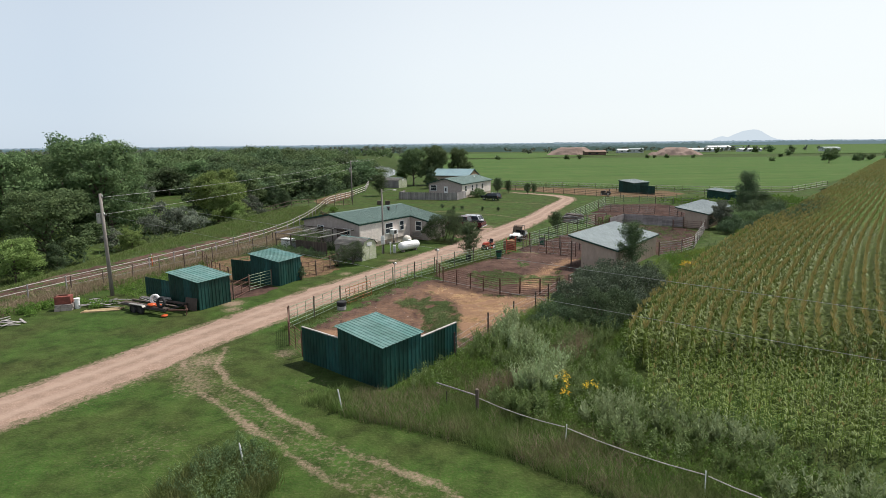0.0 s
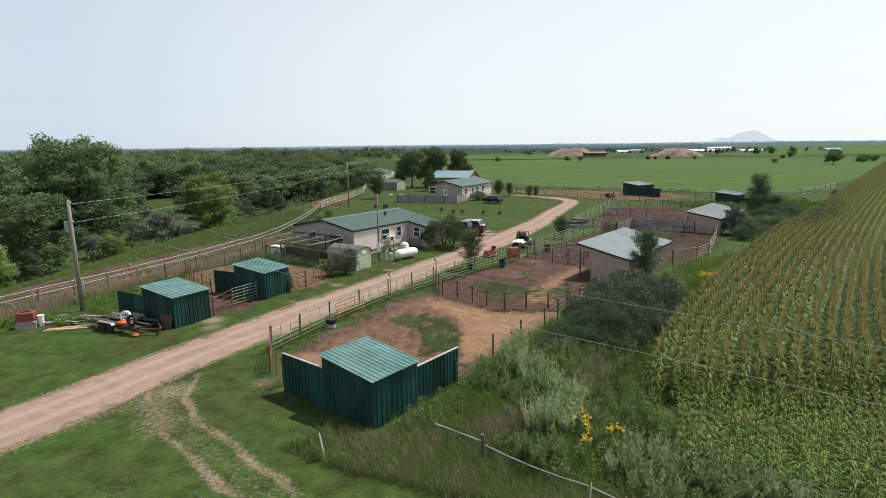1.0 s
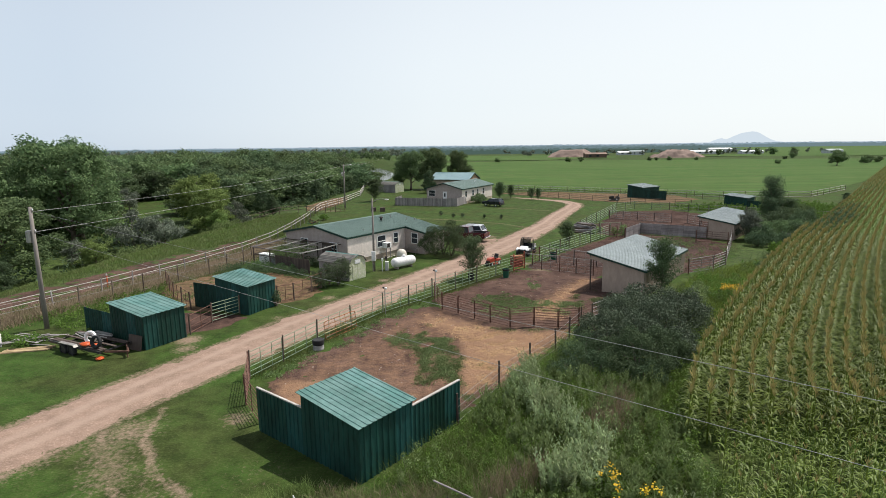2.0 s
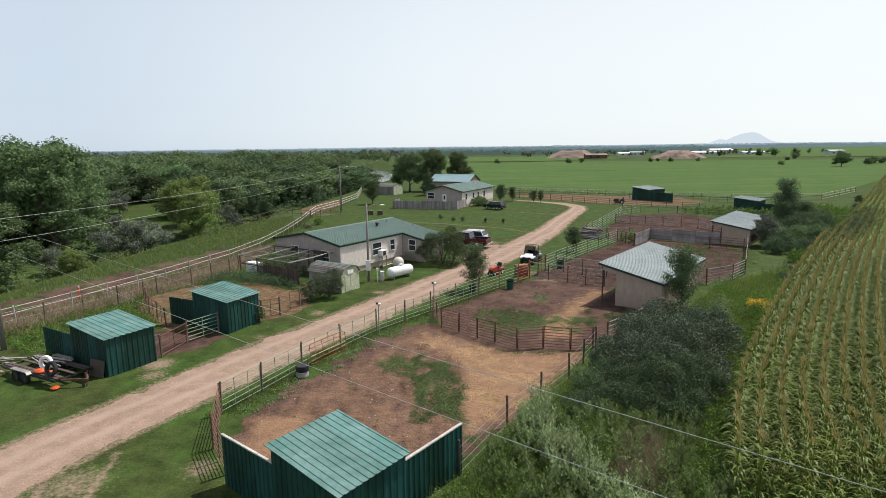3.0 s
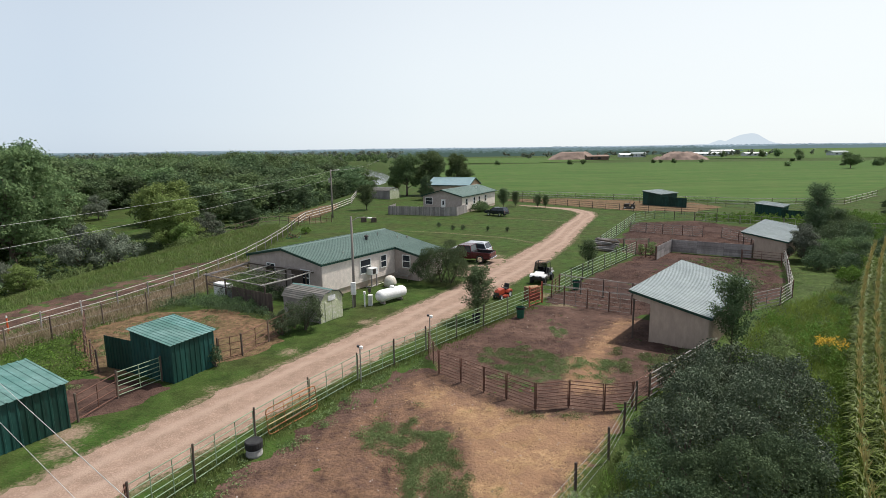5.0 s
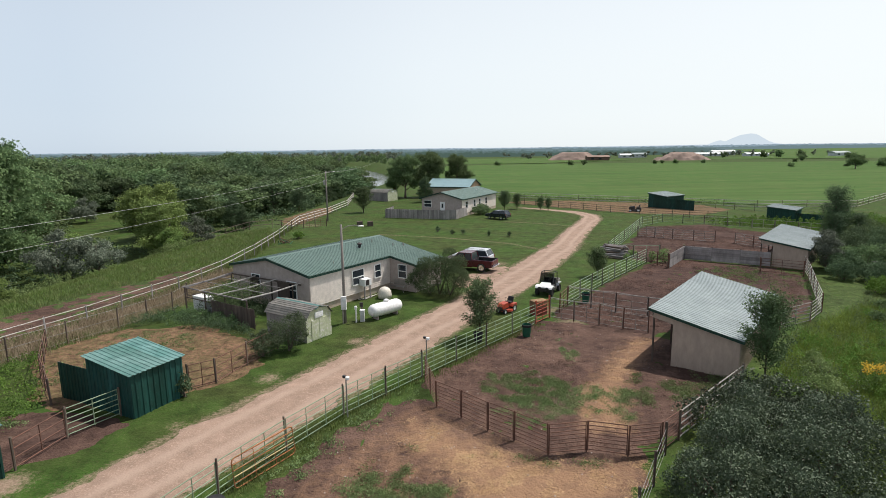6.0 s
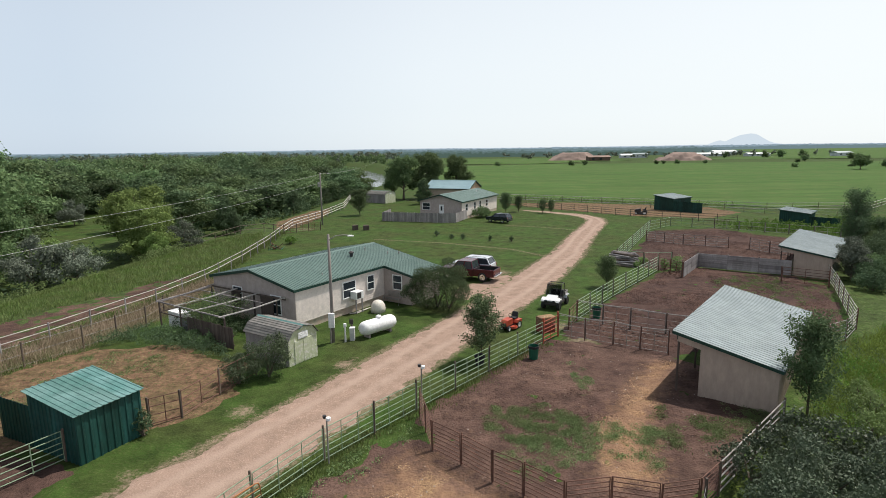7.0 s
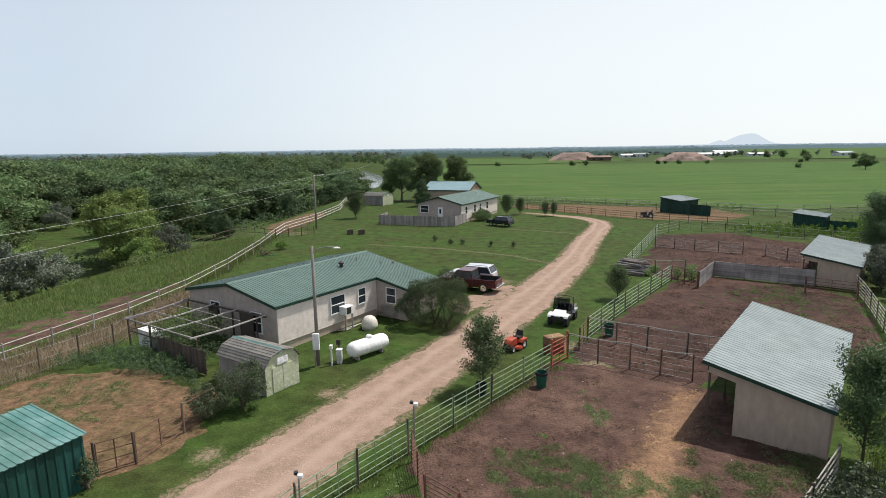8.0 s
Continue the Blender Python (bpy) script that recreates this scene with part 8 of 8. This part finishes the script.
for k in range(5):
    solo("white_pipe", Shape().tube([(0, 0, 0), (1.5 + 0.2 * k, 0, 0)], 0.03, 7), WHITE_RAIL, "white plastic pipe lying by the skirting", "pipe", "white pipes", m=h1m @ pose(0.25 + 0.1 * k, 5.2 + 0.1 * k, 0.05, 0, 0, 84 + 3 * k))
bench = thing("glider_bench", "weathered metal glider bench against the house", "bench", h1m @ pose(1.2, 9.75, 0))
for k in range(5):
    part("seat_slat", Shape().box(-0.75, 0.75, -0.55 + 0.1 * k, -0.47 + 0.1 * k, 0.42, 0.45), GREY_PIPE, bench)
    part("back_slat", Shape().box(-0.75, 0.75, 0.0, 0.03, 0.52 + 0.1 * k, 0.59 + 0.1 * k), GREY_PIPE, bench)
for x in (-0.8, 0.8):
    part("arm", Shape().tube([(x, -0.6, 0), (x, -0.62, 0.4), (x, -0.5, 0.64), (x, 0.0, 0.66), (x, 0.08, 0.0)], 0.022, 6), WHITE_RAIL, bench, "pale bent metal arm")


def barrel(x, y, label, r=0.30, h=0.85, mat=None):
    t = thing("feed_bin", label, "bin", pose(x, y, 0.02), "feed bins")
    part("tub", Shape().lathe([(r * 0.82, 0), (r, h - 0.1), (r * 1.06, h - 0.1), (r * 1.06, h), (r * 0.96, h), (r * 0.80, 0.06)], 18, None, False), mat or GREEN_PLASTIC, t, smooth=False)
    part("base", Shape().lathe([(r * 0.82, 0.0), (r * 0.82, 0.05)], 18), mat or GREEN_PLASTIC, t)
    part("liner", Shape().lathe([(r * 0.97, h - 0.16), (r * 1.09, h - 0.14), (r * 1.09, h + 0.01), (r * 0.98, h + 0.01)], 18, None, False), BLACK, t, "black bin liner rim")
    return t


barrel(4.85, 60.05, "dark green plastic bin beside the fence", 0.31, 0.85)
barrel(10.6, 68.35, "dark green plastic bin in the pen corner", 0.32, 0.85)
barrel(1.55, 59.1, "black plastic tub under a young tree", 0.3, 0.6, BLACK)
tub = thing("rubber_tub", "black rubber tub standing on a pale base by a fence", "tub", pose(-8.15, 40.95, 0.0, 0, 0, 20))
part("base", Shape().lathe([(0.33, 0), (0.35, 0.06), (0.32, 0.26), (0.29, 0.30)], 20), material("grey_rubber", (0.40, 0.39, 0.37), (0.28, 0.27, 0.26), 3, 0.8), tub, "pale grey base")
part("tub", Shape().lathe([(0.30, 0.30), (0.36, 0.34), (0.37, 0.62), (0.34, 0.66), (0.26, 0.655), (0.03, 0.64)], 20), BLACK, tub)
bale = thing("hay_bale", "straw-coloured square hay bale on a red pallet box", "hay", pose(6.35, 65.35, 0, 0, 0, 25))
part("bale", Shape().box(-0.62, 0.62, -0.35, 0.35, 0.62, 1.12), STRAW, bale, bevel=0.06)
part("crate", Shape().box(-0.55, 0.55, -0.4, 0.4, 0, 0.615), RED, bale, "dark red crate", bevel=0.02)
PILE = random.Random(5)
stack_at = pose(18.0, 88.0, 0, 0, 0, -38)
for k in range(70):
    row = k // 10
    solo("old_post", Shape().tube([(-1.3, 0, 0), (0.2, 0, 0.03), (1.3, 0, 0)], [0.095, 0.09, 0.07], 8), GREY_WOOD if k % 3 else POST, "old grey wooden fence post in a stack", "log", "post stack", m=stack_at @ pose(PILE.uniform(-0.35, 0.35), (0.22 - 0.016 * row) * (k % 10) - 1.0 + 0.13 * row, 0.11 + 0.185 * row, PILE.uniform(0, 90), PILE.uniform(-5, 5), PILE.uniform(-8, 8)))
bush([(20.2, 88.4, 0.7, 0.9), (19.2, 86.8, 0.5, 0.7)], 1600, 0.12, LEAF_WEED, "weedy shrub growing beside a stack of posts")
bush([(22.6, 84.6, 0.8, 1.7), (21.6, 85.4, 0.5, 1.3)], 2400, 0.12, LEAF_WEED, "pale leafy shrub at the pen gate")
for x, y in ((-16.8, 116.7), (-15.0, 116.5)):
    c = box_thing("garden_box", "dark brown wooden box on the lawn", "box", (0.9, 0.6, 0.75), BROWN_WOOD, pose(x, y, 0, 0, 0, 20), lid=POST)
mk = thing("marker_post", "orange marker post with a white top in grass", "post", pose(-31.6, 56.6, 0.0))
part("post", Shape().tube([(0, 0, 0), (0, 0, 1.15)], 0.055, 8), ORANGE, mk)
part("cap", Shape().tube([(0, 0, 1.15), (0, 0, 1.3)], 0.06, 8), WHITE, mk, "white cap")
wr = thing("scrap_heap", "small heap of scrap metal beside the rail fence", "scrap", pose(-24.1, 99.0, 0))
for k in range(14):
    part("bar", Shape().beam((random.uniform(-1, 1), random.uniform(-1.2, 1.2), 0.05), (random.uniform(-1, 1), random.uniform(-1.2, 1.2), random.uniform(0.1, 0.8)), 0.06, 0.06), RUST_PIPE if k % 3 else GREEN_PLASTIC, wr)
bush([(-23.4, 103.5, 0.9, 1.2)], 900, 0.16, LEAF_FRESH, "small leafy green plant beside the rail fence")
for x, y, r, h in ((-3.3, 109.5, 0.45, 1.0), (-1.0, 107.0, 0.4, 0.7), (0.6, 106.6, 0.4, 0.8), (4.4, 105.0, 0.25, 0.9), (7.3, 104.0, 0.3, 0.9)):
    bush([(x, y, r, h)], 320, 0.13, LEAF_DARK, "small young shrub planted in the lawn", group="lawn shrubs")

# arbour and fence before the gable
gm = h1m
arb = thing("garden_arbour", "weathered timber arbour overgrown with vines beside the house", "arbour", gm)
A0, A1, D0 = -9.3, -1.6, -4.6
LEAN = random.Random(3)
for x in (A0, A0 + 2.6, A0 + 5.2, A1):
    part("post", Shape().beam((x, D0, 0), (x + LEAN.uniform(-0.06, 0.06), D0, 1.95), 0.09, 0.09), BROWN_WOOD, arb)
    part("post", Shape().beam((x, -0.3, 0), (x, -0.3, 2.25), 0.09, 0.09), BROWN_WOOD, arb)
part("front_rail", Shape().beam((A0 - 0.15, D0, 1.99), (A1 + 0.1, D0 - 0.05, 2.02), 0.08, 0.08), GREY_WOOD, arb)
part("front_rail", Shape().beam((A0, D0, 1.2), (A1, D0, 1.24), 0.05, 0.07), BROWN_WOOD, arb)
part("back_rail", Shape().beam((A0 + 0.1, -0.3, 2.3), (A1 + 1.0, -0.3, 2.36), 0.08, 0.1), BROWN_WOOD, arb, "dark weathered back rail")
for x, dx, pale in ((A0, 0.1, 0), (A0 + 2.3, 0.7, 1), (A0 + 4.6, 1.0, 1), (A1 - 0.2, 0.9, 1)):
    part("rafter", Shape().beam((x, D0 - 0.25, 2.06), (x + dx * 0.5, -2.4, 2.16), 0.07, 0.08).beam((x + dx * 0.5, -2.4, 2.16), (x + dx, -0.1, 2.42), 0.07, 0.08), WHITE_RAIL if pale else GREY_WOOD, arb, "bleached sagging rafter" if pale else "weathered rafter")
part("side_rail", Shape().beam((A0, D0, 1.25), (A0, -0.3, 1.25), 0.05, 0.07), BROWN_WOOD, arb)
part("side_rail", Shape().beam((A0, D0, 1.98), (A0, -0.3, 2.24), 0.07, 0.08), GREY_WOOD, arb)
for k in range(12):
    y = D0 + 0.36 * k
    part("netting_wire", Shape().tube([(A0, y, 2.05 + (y - D0) * 0.05), (A1 - 1.6, y, 2.0 + (y - D0) * 0.05)], 0.006, 4), DARK_METAL, arb)
part("trellis_panel", Shape().box(-3.5, -2.1, -0.2, -0.16, 0.6, 2.3).box(-6.9, -5.9, -0.2, -0.16, 0.8, 2.2), BROWN_WOOD, arb, "dark leaning board panel")
cx, cy = RNG.uniform(A0 + 1.8, A0 + 6.2, 2400), RNG.uniform(D0 + 0.3, -1.0, 2400)
P = np.stack([cx, cy, 1.85 + RNG.normal(size=2400) * 0.25], 1)
P2 = np.stack([RNG.uniform(A0 + 2.8, A0 + 6.6, 1200), RNG.uniform(D0 - 0.2, D0 + 0.5, 1200), RNG.uniform(0.9, 2.1, 1200)], 1)
v, f = leaves(np.concatenate([P, P2]), 0.12 * RNG.uniform(0.7, 1.3, 3600), None)
part("vine", array_mesh("vine", v, f, LEAF_GREEN), None, arb, "green climbing vine")
for y in (D0 + 1.6, D0 + 3.1):
    part("purlin", Shape().beam((A0, y, 2.08 + (y - D0) * 0.055), (A1, y, 2.10 + (y - D0) * 0.055), 0.04, 0.045), GREY_WOOD, arb)
for k in range(9):
    part("netting_wire", Shape().tube([(A0, D0 + 0.02, 0.25 + 0.2 * k), (A0 + 5.6, D0 + 0.02, 0.25 + 0.2 * k)], 0.007, 4), DARK_METAL, arb)
for x0, x1, n in ((A0 + 0.3, A1 - 0.6, 260),):
    q = [gm @ Vector((a, b, 0)) for a, b in zip(RNG.uniform(x0, x1, n), RNG.uniform(D0 + 0.2, -0.5, n))]
    weed_bed(np.array([p.x for p in q]), np.array([p.y for p in q]), 0.9, 0.13, 24, LEAF_DARK, "garden_plants", "dark leafy garden plants under an arbour", 0.35)
fr = thing("chest_freezer", "white chest freezer standing under an arbour", "freezer", gm @ pose(-8.2, -3.8, 0, 0, 0, 0))
part("body", Shape().box(-0.8, 0.8, -0.4, 0.4, 0.05, 1.18), WHITE, fr, bevel=0.03)
part("lid", Shape().box(-0.82, 0.82, -0.42, 0.42, 1.185, 1.27), WHITE, fr, bevel=0.02)
box_thing("metal_locker", "grey metal locker standing under an arbour", "locker", (1.1, 0.6, 1.15), material("grey_locker_paint", (0.25, 0.25, 0.25), None, 2, 0.5), gm @ pose(-6.5, -4.1, 0))
bf = thing("board_fence", "dark brown board fence in front of an arbour", "fence", gm @ pose(-5.6, -4.75, 0))
for k in range(34):
    part("board", Shape().box(-0.07, 0.07, -0.012, 0.012, 0.04, 1.5), BROWN_WOOD, bf, m=pose(0.15 * k, random.uniform(-0.01, 0.01), random.uniform(-0.03, 0.03)))
part("rail", Shape().box(-0.1, 5.1, 0.014, 0.05, 0.3, 0.39), BROWN_WOOD, bf)
part("rail", Shape().box(-0.1, 5.1, 0.014, 0.05, 0.95, 1.04), BROWN_WOOD, bf)

# picket fence of the far house
def picket_fence(a, b, h, label):
    d = Vector((b[0] - a[0], b[1] - a[1], 0))
    t = thing("picket_fence", label, "fence", pose(a[0], a[1], 0, 0, 0, math.degrees(math.atan2(d.y, d.x))), "grey picket fence")
    n = int(d.length / 0.165)
    me = Shape().prism([(-0.075, 0.03), (0.075, 0.03), (0.075, h - 0.05), (0.04, h), (-0.04, h), (-0.075, h - 0.05)], -0.012, 0.012).mesh("board", GREY_WOOD)
    for k in range(n):
        part("board", me, None, t, m=pose(0.08 + 0.165 * k, 0, random.uniform(-0.04, 0.03)))
    for z in (0.35, h - 0.35):
        part("rail", Shape().box(0, d.length, 0.014, 0.06, z, z + 0.09), GREY_WOOD, t)
    for k in range(round(d.length / 2.4) + 1):
        part("post", Shape().box(-0.05, 0.05, 0.06, 0.16, 0, h - 0.1), GREY_WOOD, t, m=pose(min(2.4 * k, d.length), 0, 0))


picket_fence((-13.8, 127.8), (-2.4, 124.3), 1.7, "weathered grey board fence in front of a house")
picket_fence((-2.4, 124.3), (-0.6, 124.6), 1.75, "weathered grey board gate in front of a house")
picket_fence((-0.6, 124.6), (1.5, 130.6), 1.7, "weathered grey board fence beside a house")
picket_fence((-13.8, 127.8), (-13.0, 133.0), 1.7, "weathered grey board fence beside a house")


# ---- distance ----
def heap(name, cx, cy, rx, ry, h, mat, label, category="earth mound"):
    X, Y = np.meshgrid(np.linspace(-1.2, 1.2, 70), np.linspace(-1.2, 1.2, 40))
    r = np.hypot(X, Y) + 0.16 * soft_noise(X * 3, Y * 3, 1.0, cx)
    Z = h * np.clip(1.05 - r, -0.05, 0.62) / 0.62 + 0.5 * soft_noise(X * 12, Y * 12, 1.0, cy) * (r < 0.95)
    V = np.stack([cx + X * rx, cy + Y * ry, Z], -1).reshape(-1, 3)
    return solo(name, array_mesh(name, V, grid_faces(70, 40), mat, True), None, label, category)


EARTH = material("red_earth", (0.28, 0.205, 0.170), (0.23, 0.165, 0.135), 0.08, 0.95, 0, 0.3, 0.6)
heap("earth_mound", 112, 590, 26, 12, 7.5, EARTH, "large mound of reddish earth beyond the field")
heap("earth_mound", 196, 540, 23, 11, 7.0, EARTH, "large mound of reddish earth beyond the field")
fieldhouse = material("pale_metal_wall", (0.55, 0.57, 0.57), (0.5, 0.52, 0.52), 0.1, 0.6)
def far_building(x, y, w, d, h, wall, roof, label, turn=0.0):
    t = thing("farm_building", label, "building", pose(x, y, 0, 0, 0, turn), "far buildings")
    part("wall", Shape().box(-w / 2, w / 2, -d / 2, d / 2, 0, h), wall, t)
    part("roof", Shape().prism([(-d / 2 - 0.5, h), (d / 2 + 0.5, h), (0, h + d * 0.16)], -w / 2 - 0.5, w / 2 + 0.5, pose(0, 0, 0, 0, 0, -90)), roof, t)
    n = int(w / 7)
    for k in range(n):
        part("window", Shape().box(-w / 2 + 3 + 7 * k, -w / 2 + 5.4 + 7 * k, -d / 2 - 0.06, -d / 2 - 0.01, h * 0.35, h * 0.75), GLASS, t)


far_building(126, 556, 20, 9, 3.6, material("brown_metal_wall", (0.14, 0.085, 0.065), None, 0.1, 0.7), material("brown_roof", (0.25, 0.16, 0.12), None, 0.1, 0.7), "brown farm building beside an earth mound", 4)
far_building(292, 715, 48, 12, 2.6, fieldhouse, fieldhouse, "long pale metal farm building beyond the field", 6)
far_building(338, 690, 26, 10, 2.6, fieldhouse, fieldhouse, "long pale metal farm building beyond the field", 6)
far_building(345, 790, 30, 12, 4.6, fieldhouse, WHITE, "long pale metal farm building beyond the field", 4)
far_building(192, 690, 18, 10, 3.0, fieldhouse, WHITE, "pale metal farm building beyond the field", 2)
far_building(400, 640, 18, 10, 3.5, fieldhouse, GREY_ROOF, "small pale farm building among bushes", 10)
far_building(205, 690, 16, 9, 4.0, fieldhouse, GREY_ROOF, "pale house among distant trees", 0)
place(make_tree("lone_tree", 8, 10, 1.2, 22, 1.7, 3000, 0.55, LEAF_GREEN, "lone round tree in the green field", trunk=0.3), [(196, 312, 0, 1.0, 1.0), (214, 345, 80, 0.4, 0.6)])
T_FB = make_tree("field_bush", 3.4, 4.4, 0.1, 10, 1.0, 700, 0.6, LEAF_GREEN, "round dark bush at the edge of the field", "bush", 0.15, "field bushes")
place(T_FB, [(77, 428, 0, 1, 1), (87, 430, 90, 1, 1), (26, 440, 20, 1.0, 0.9), (140, 440, 30, 0.8, 1), (146, 442, 60, 0.7, 1), (154, 438, 10, 0.9, 1), (175, 440, 210, 0.8, 0.9), (262, 470, 50, 1.2, 1), (280, 500, 70, 1.4, 1), (240, 440, 120, 0.9, 0.8), (330, 520, 20, 1.5, 1), (186, 350, 300, 0.9, 0.8), (230, 342, 0, 1.2, 0.9), (238, 350, 40, 1.4, 0.9), (248, 356, 80, 1.3, 0.8), (252, 345, 10, 1.7, 1.5), (262, 352, 80, 1.9, 1.5), (300, 600, 0, 1.6, 1.2), (318, 605, 40, 1.8, 1.2), (266, 610, 90, 1.5, 1.2), (345, 615, 15, 1.7, 1.2)])
# haze on these trees is put into their colour by the grey leaves
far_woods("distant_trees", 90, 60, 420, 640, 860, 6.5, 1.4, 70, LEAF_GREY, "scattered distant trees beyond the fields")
sheet("crop_field", [(190, 570), (430, 500), (1400, 1400), (1300, 1900), (500, 1700), (330, 1000), (380, 700)], CROP, "distant green crop field on a gentle rise", "field", 0.35)
sheet("crop_field", [(-60, 500), (60, 480), (160, 560), (140, 700), (-40, 720), (-75, 600)], CROP, "distant green crop field", "field", 0.3)


# Distance haze is put into a flat glowing colour, since no air is modelled.
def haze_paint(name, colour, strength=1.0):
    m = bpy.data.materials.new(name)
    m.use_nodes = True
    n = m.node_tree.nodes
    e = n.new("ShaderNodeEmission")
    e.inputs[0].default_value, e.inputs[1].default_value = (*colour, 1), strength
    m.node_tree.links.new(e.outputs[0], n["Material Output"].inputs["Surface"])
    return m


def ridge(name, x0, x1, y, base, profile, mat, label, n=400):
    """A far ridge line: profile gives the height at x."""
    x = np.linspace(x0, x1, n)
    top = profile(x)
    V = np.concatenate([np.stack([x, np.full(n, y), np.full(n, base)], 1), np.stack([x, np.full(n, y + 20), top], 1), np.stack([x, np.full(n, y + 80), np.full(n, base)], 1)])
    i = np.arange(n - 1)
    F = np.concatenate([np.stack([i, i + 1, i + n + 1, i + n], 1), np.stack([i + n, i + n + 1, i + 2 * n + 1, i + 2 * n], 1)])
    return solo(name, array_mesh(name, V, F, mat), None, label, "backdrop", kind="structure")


def belt(x, base, a, b, seed):
    """The uneven top of a belt of trees: many small crowns over a slow swell."""
    return base + a * soft_noise(x, x * 0, 0.006, seed) + 1.6 * b * np.abs(soft_noise(x, x * 0 + 5, 0.15, seed + 1)) + 0.6 * b * soft_noise(x, x * 0 + 9, 0.5, seed + 2)


# Each farther layer is painted paler and bluer to stand for haze.
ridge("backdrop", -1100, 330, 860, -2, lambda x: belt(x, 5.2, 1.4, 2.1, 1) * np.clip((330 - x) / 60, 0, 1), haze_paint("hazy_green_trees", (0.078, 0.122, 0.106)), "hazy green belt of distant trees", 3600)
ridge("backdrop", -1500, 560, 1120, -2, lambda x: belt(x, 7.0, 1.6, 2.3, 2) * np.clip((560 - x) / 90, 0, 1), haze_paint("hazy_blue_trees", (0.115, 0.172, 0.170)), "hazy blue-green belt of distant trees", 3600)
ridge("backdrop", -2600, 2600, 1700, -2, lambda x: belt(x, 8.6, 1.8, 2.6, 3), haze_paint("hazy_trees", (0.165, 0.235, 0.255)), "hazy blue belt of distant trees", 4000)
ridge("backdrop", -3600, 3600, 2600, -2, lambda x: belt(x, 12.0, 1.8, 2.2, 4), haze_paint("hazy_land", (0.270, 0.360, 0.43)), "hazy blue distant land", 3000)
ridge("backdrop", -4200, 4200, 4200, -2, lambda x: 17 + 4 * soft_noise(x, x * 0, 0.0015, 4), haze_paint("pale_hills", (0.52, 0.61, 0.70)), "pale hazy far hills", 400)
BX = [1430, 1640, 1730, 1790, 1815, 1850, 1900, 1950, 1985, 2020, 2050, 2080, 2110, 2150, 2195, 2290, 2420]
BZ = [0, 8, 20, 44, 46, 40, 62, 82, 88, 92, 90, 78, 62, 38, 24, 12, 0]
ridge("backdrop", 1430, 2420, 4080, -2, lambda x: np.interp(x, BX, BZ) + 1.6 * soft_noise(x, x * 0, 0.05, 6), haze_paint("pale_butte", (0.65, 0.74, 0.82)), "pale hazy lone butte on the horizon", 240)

x, y = scatter([(-33, 36.4), (-29, 38.6), (-27, 41.2), (-25.6, 43.2), (-27.6, 44.6), (-31.0, 43.4), (-34.0, 40.0)], 420, lambda x, y: (soft_noise(x, y, 0.6, 9) > -0.2) & (np.hypot(x + 29.4, y - 40.2) > 1.9))
weed_bed(x, y, 0.5, 0.14, 22, LEAF_FRESH, "yard_weeds", "green weeds among scrap boards", 0.35)
x, y = scatter([(-24.6, 43.2), (-20.6, 48.0), (-20.8, 49.4), (-26.4, 57.0), (-29.0, 52.6), (-31.6, 46.6), (-28.6, 45.2)], 420)
weed_bed(x, y, 0.5, 0.14, 20, LEAF_FRESH, "pen_weeds", "green weeds along a pen fence", 0.4)
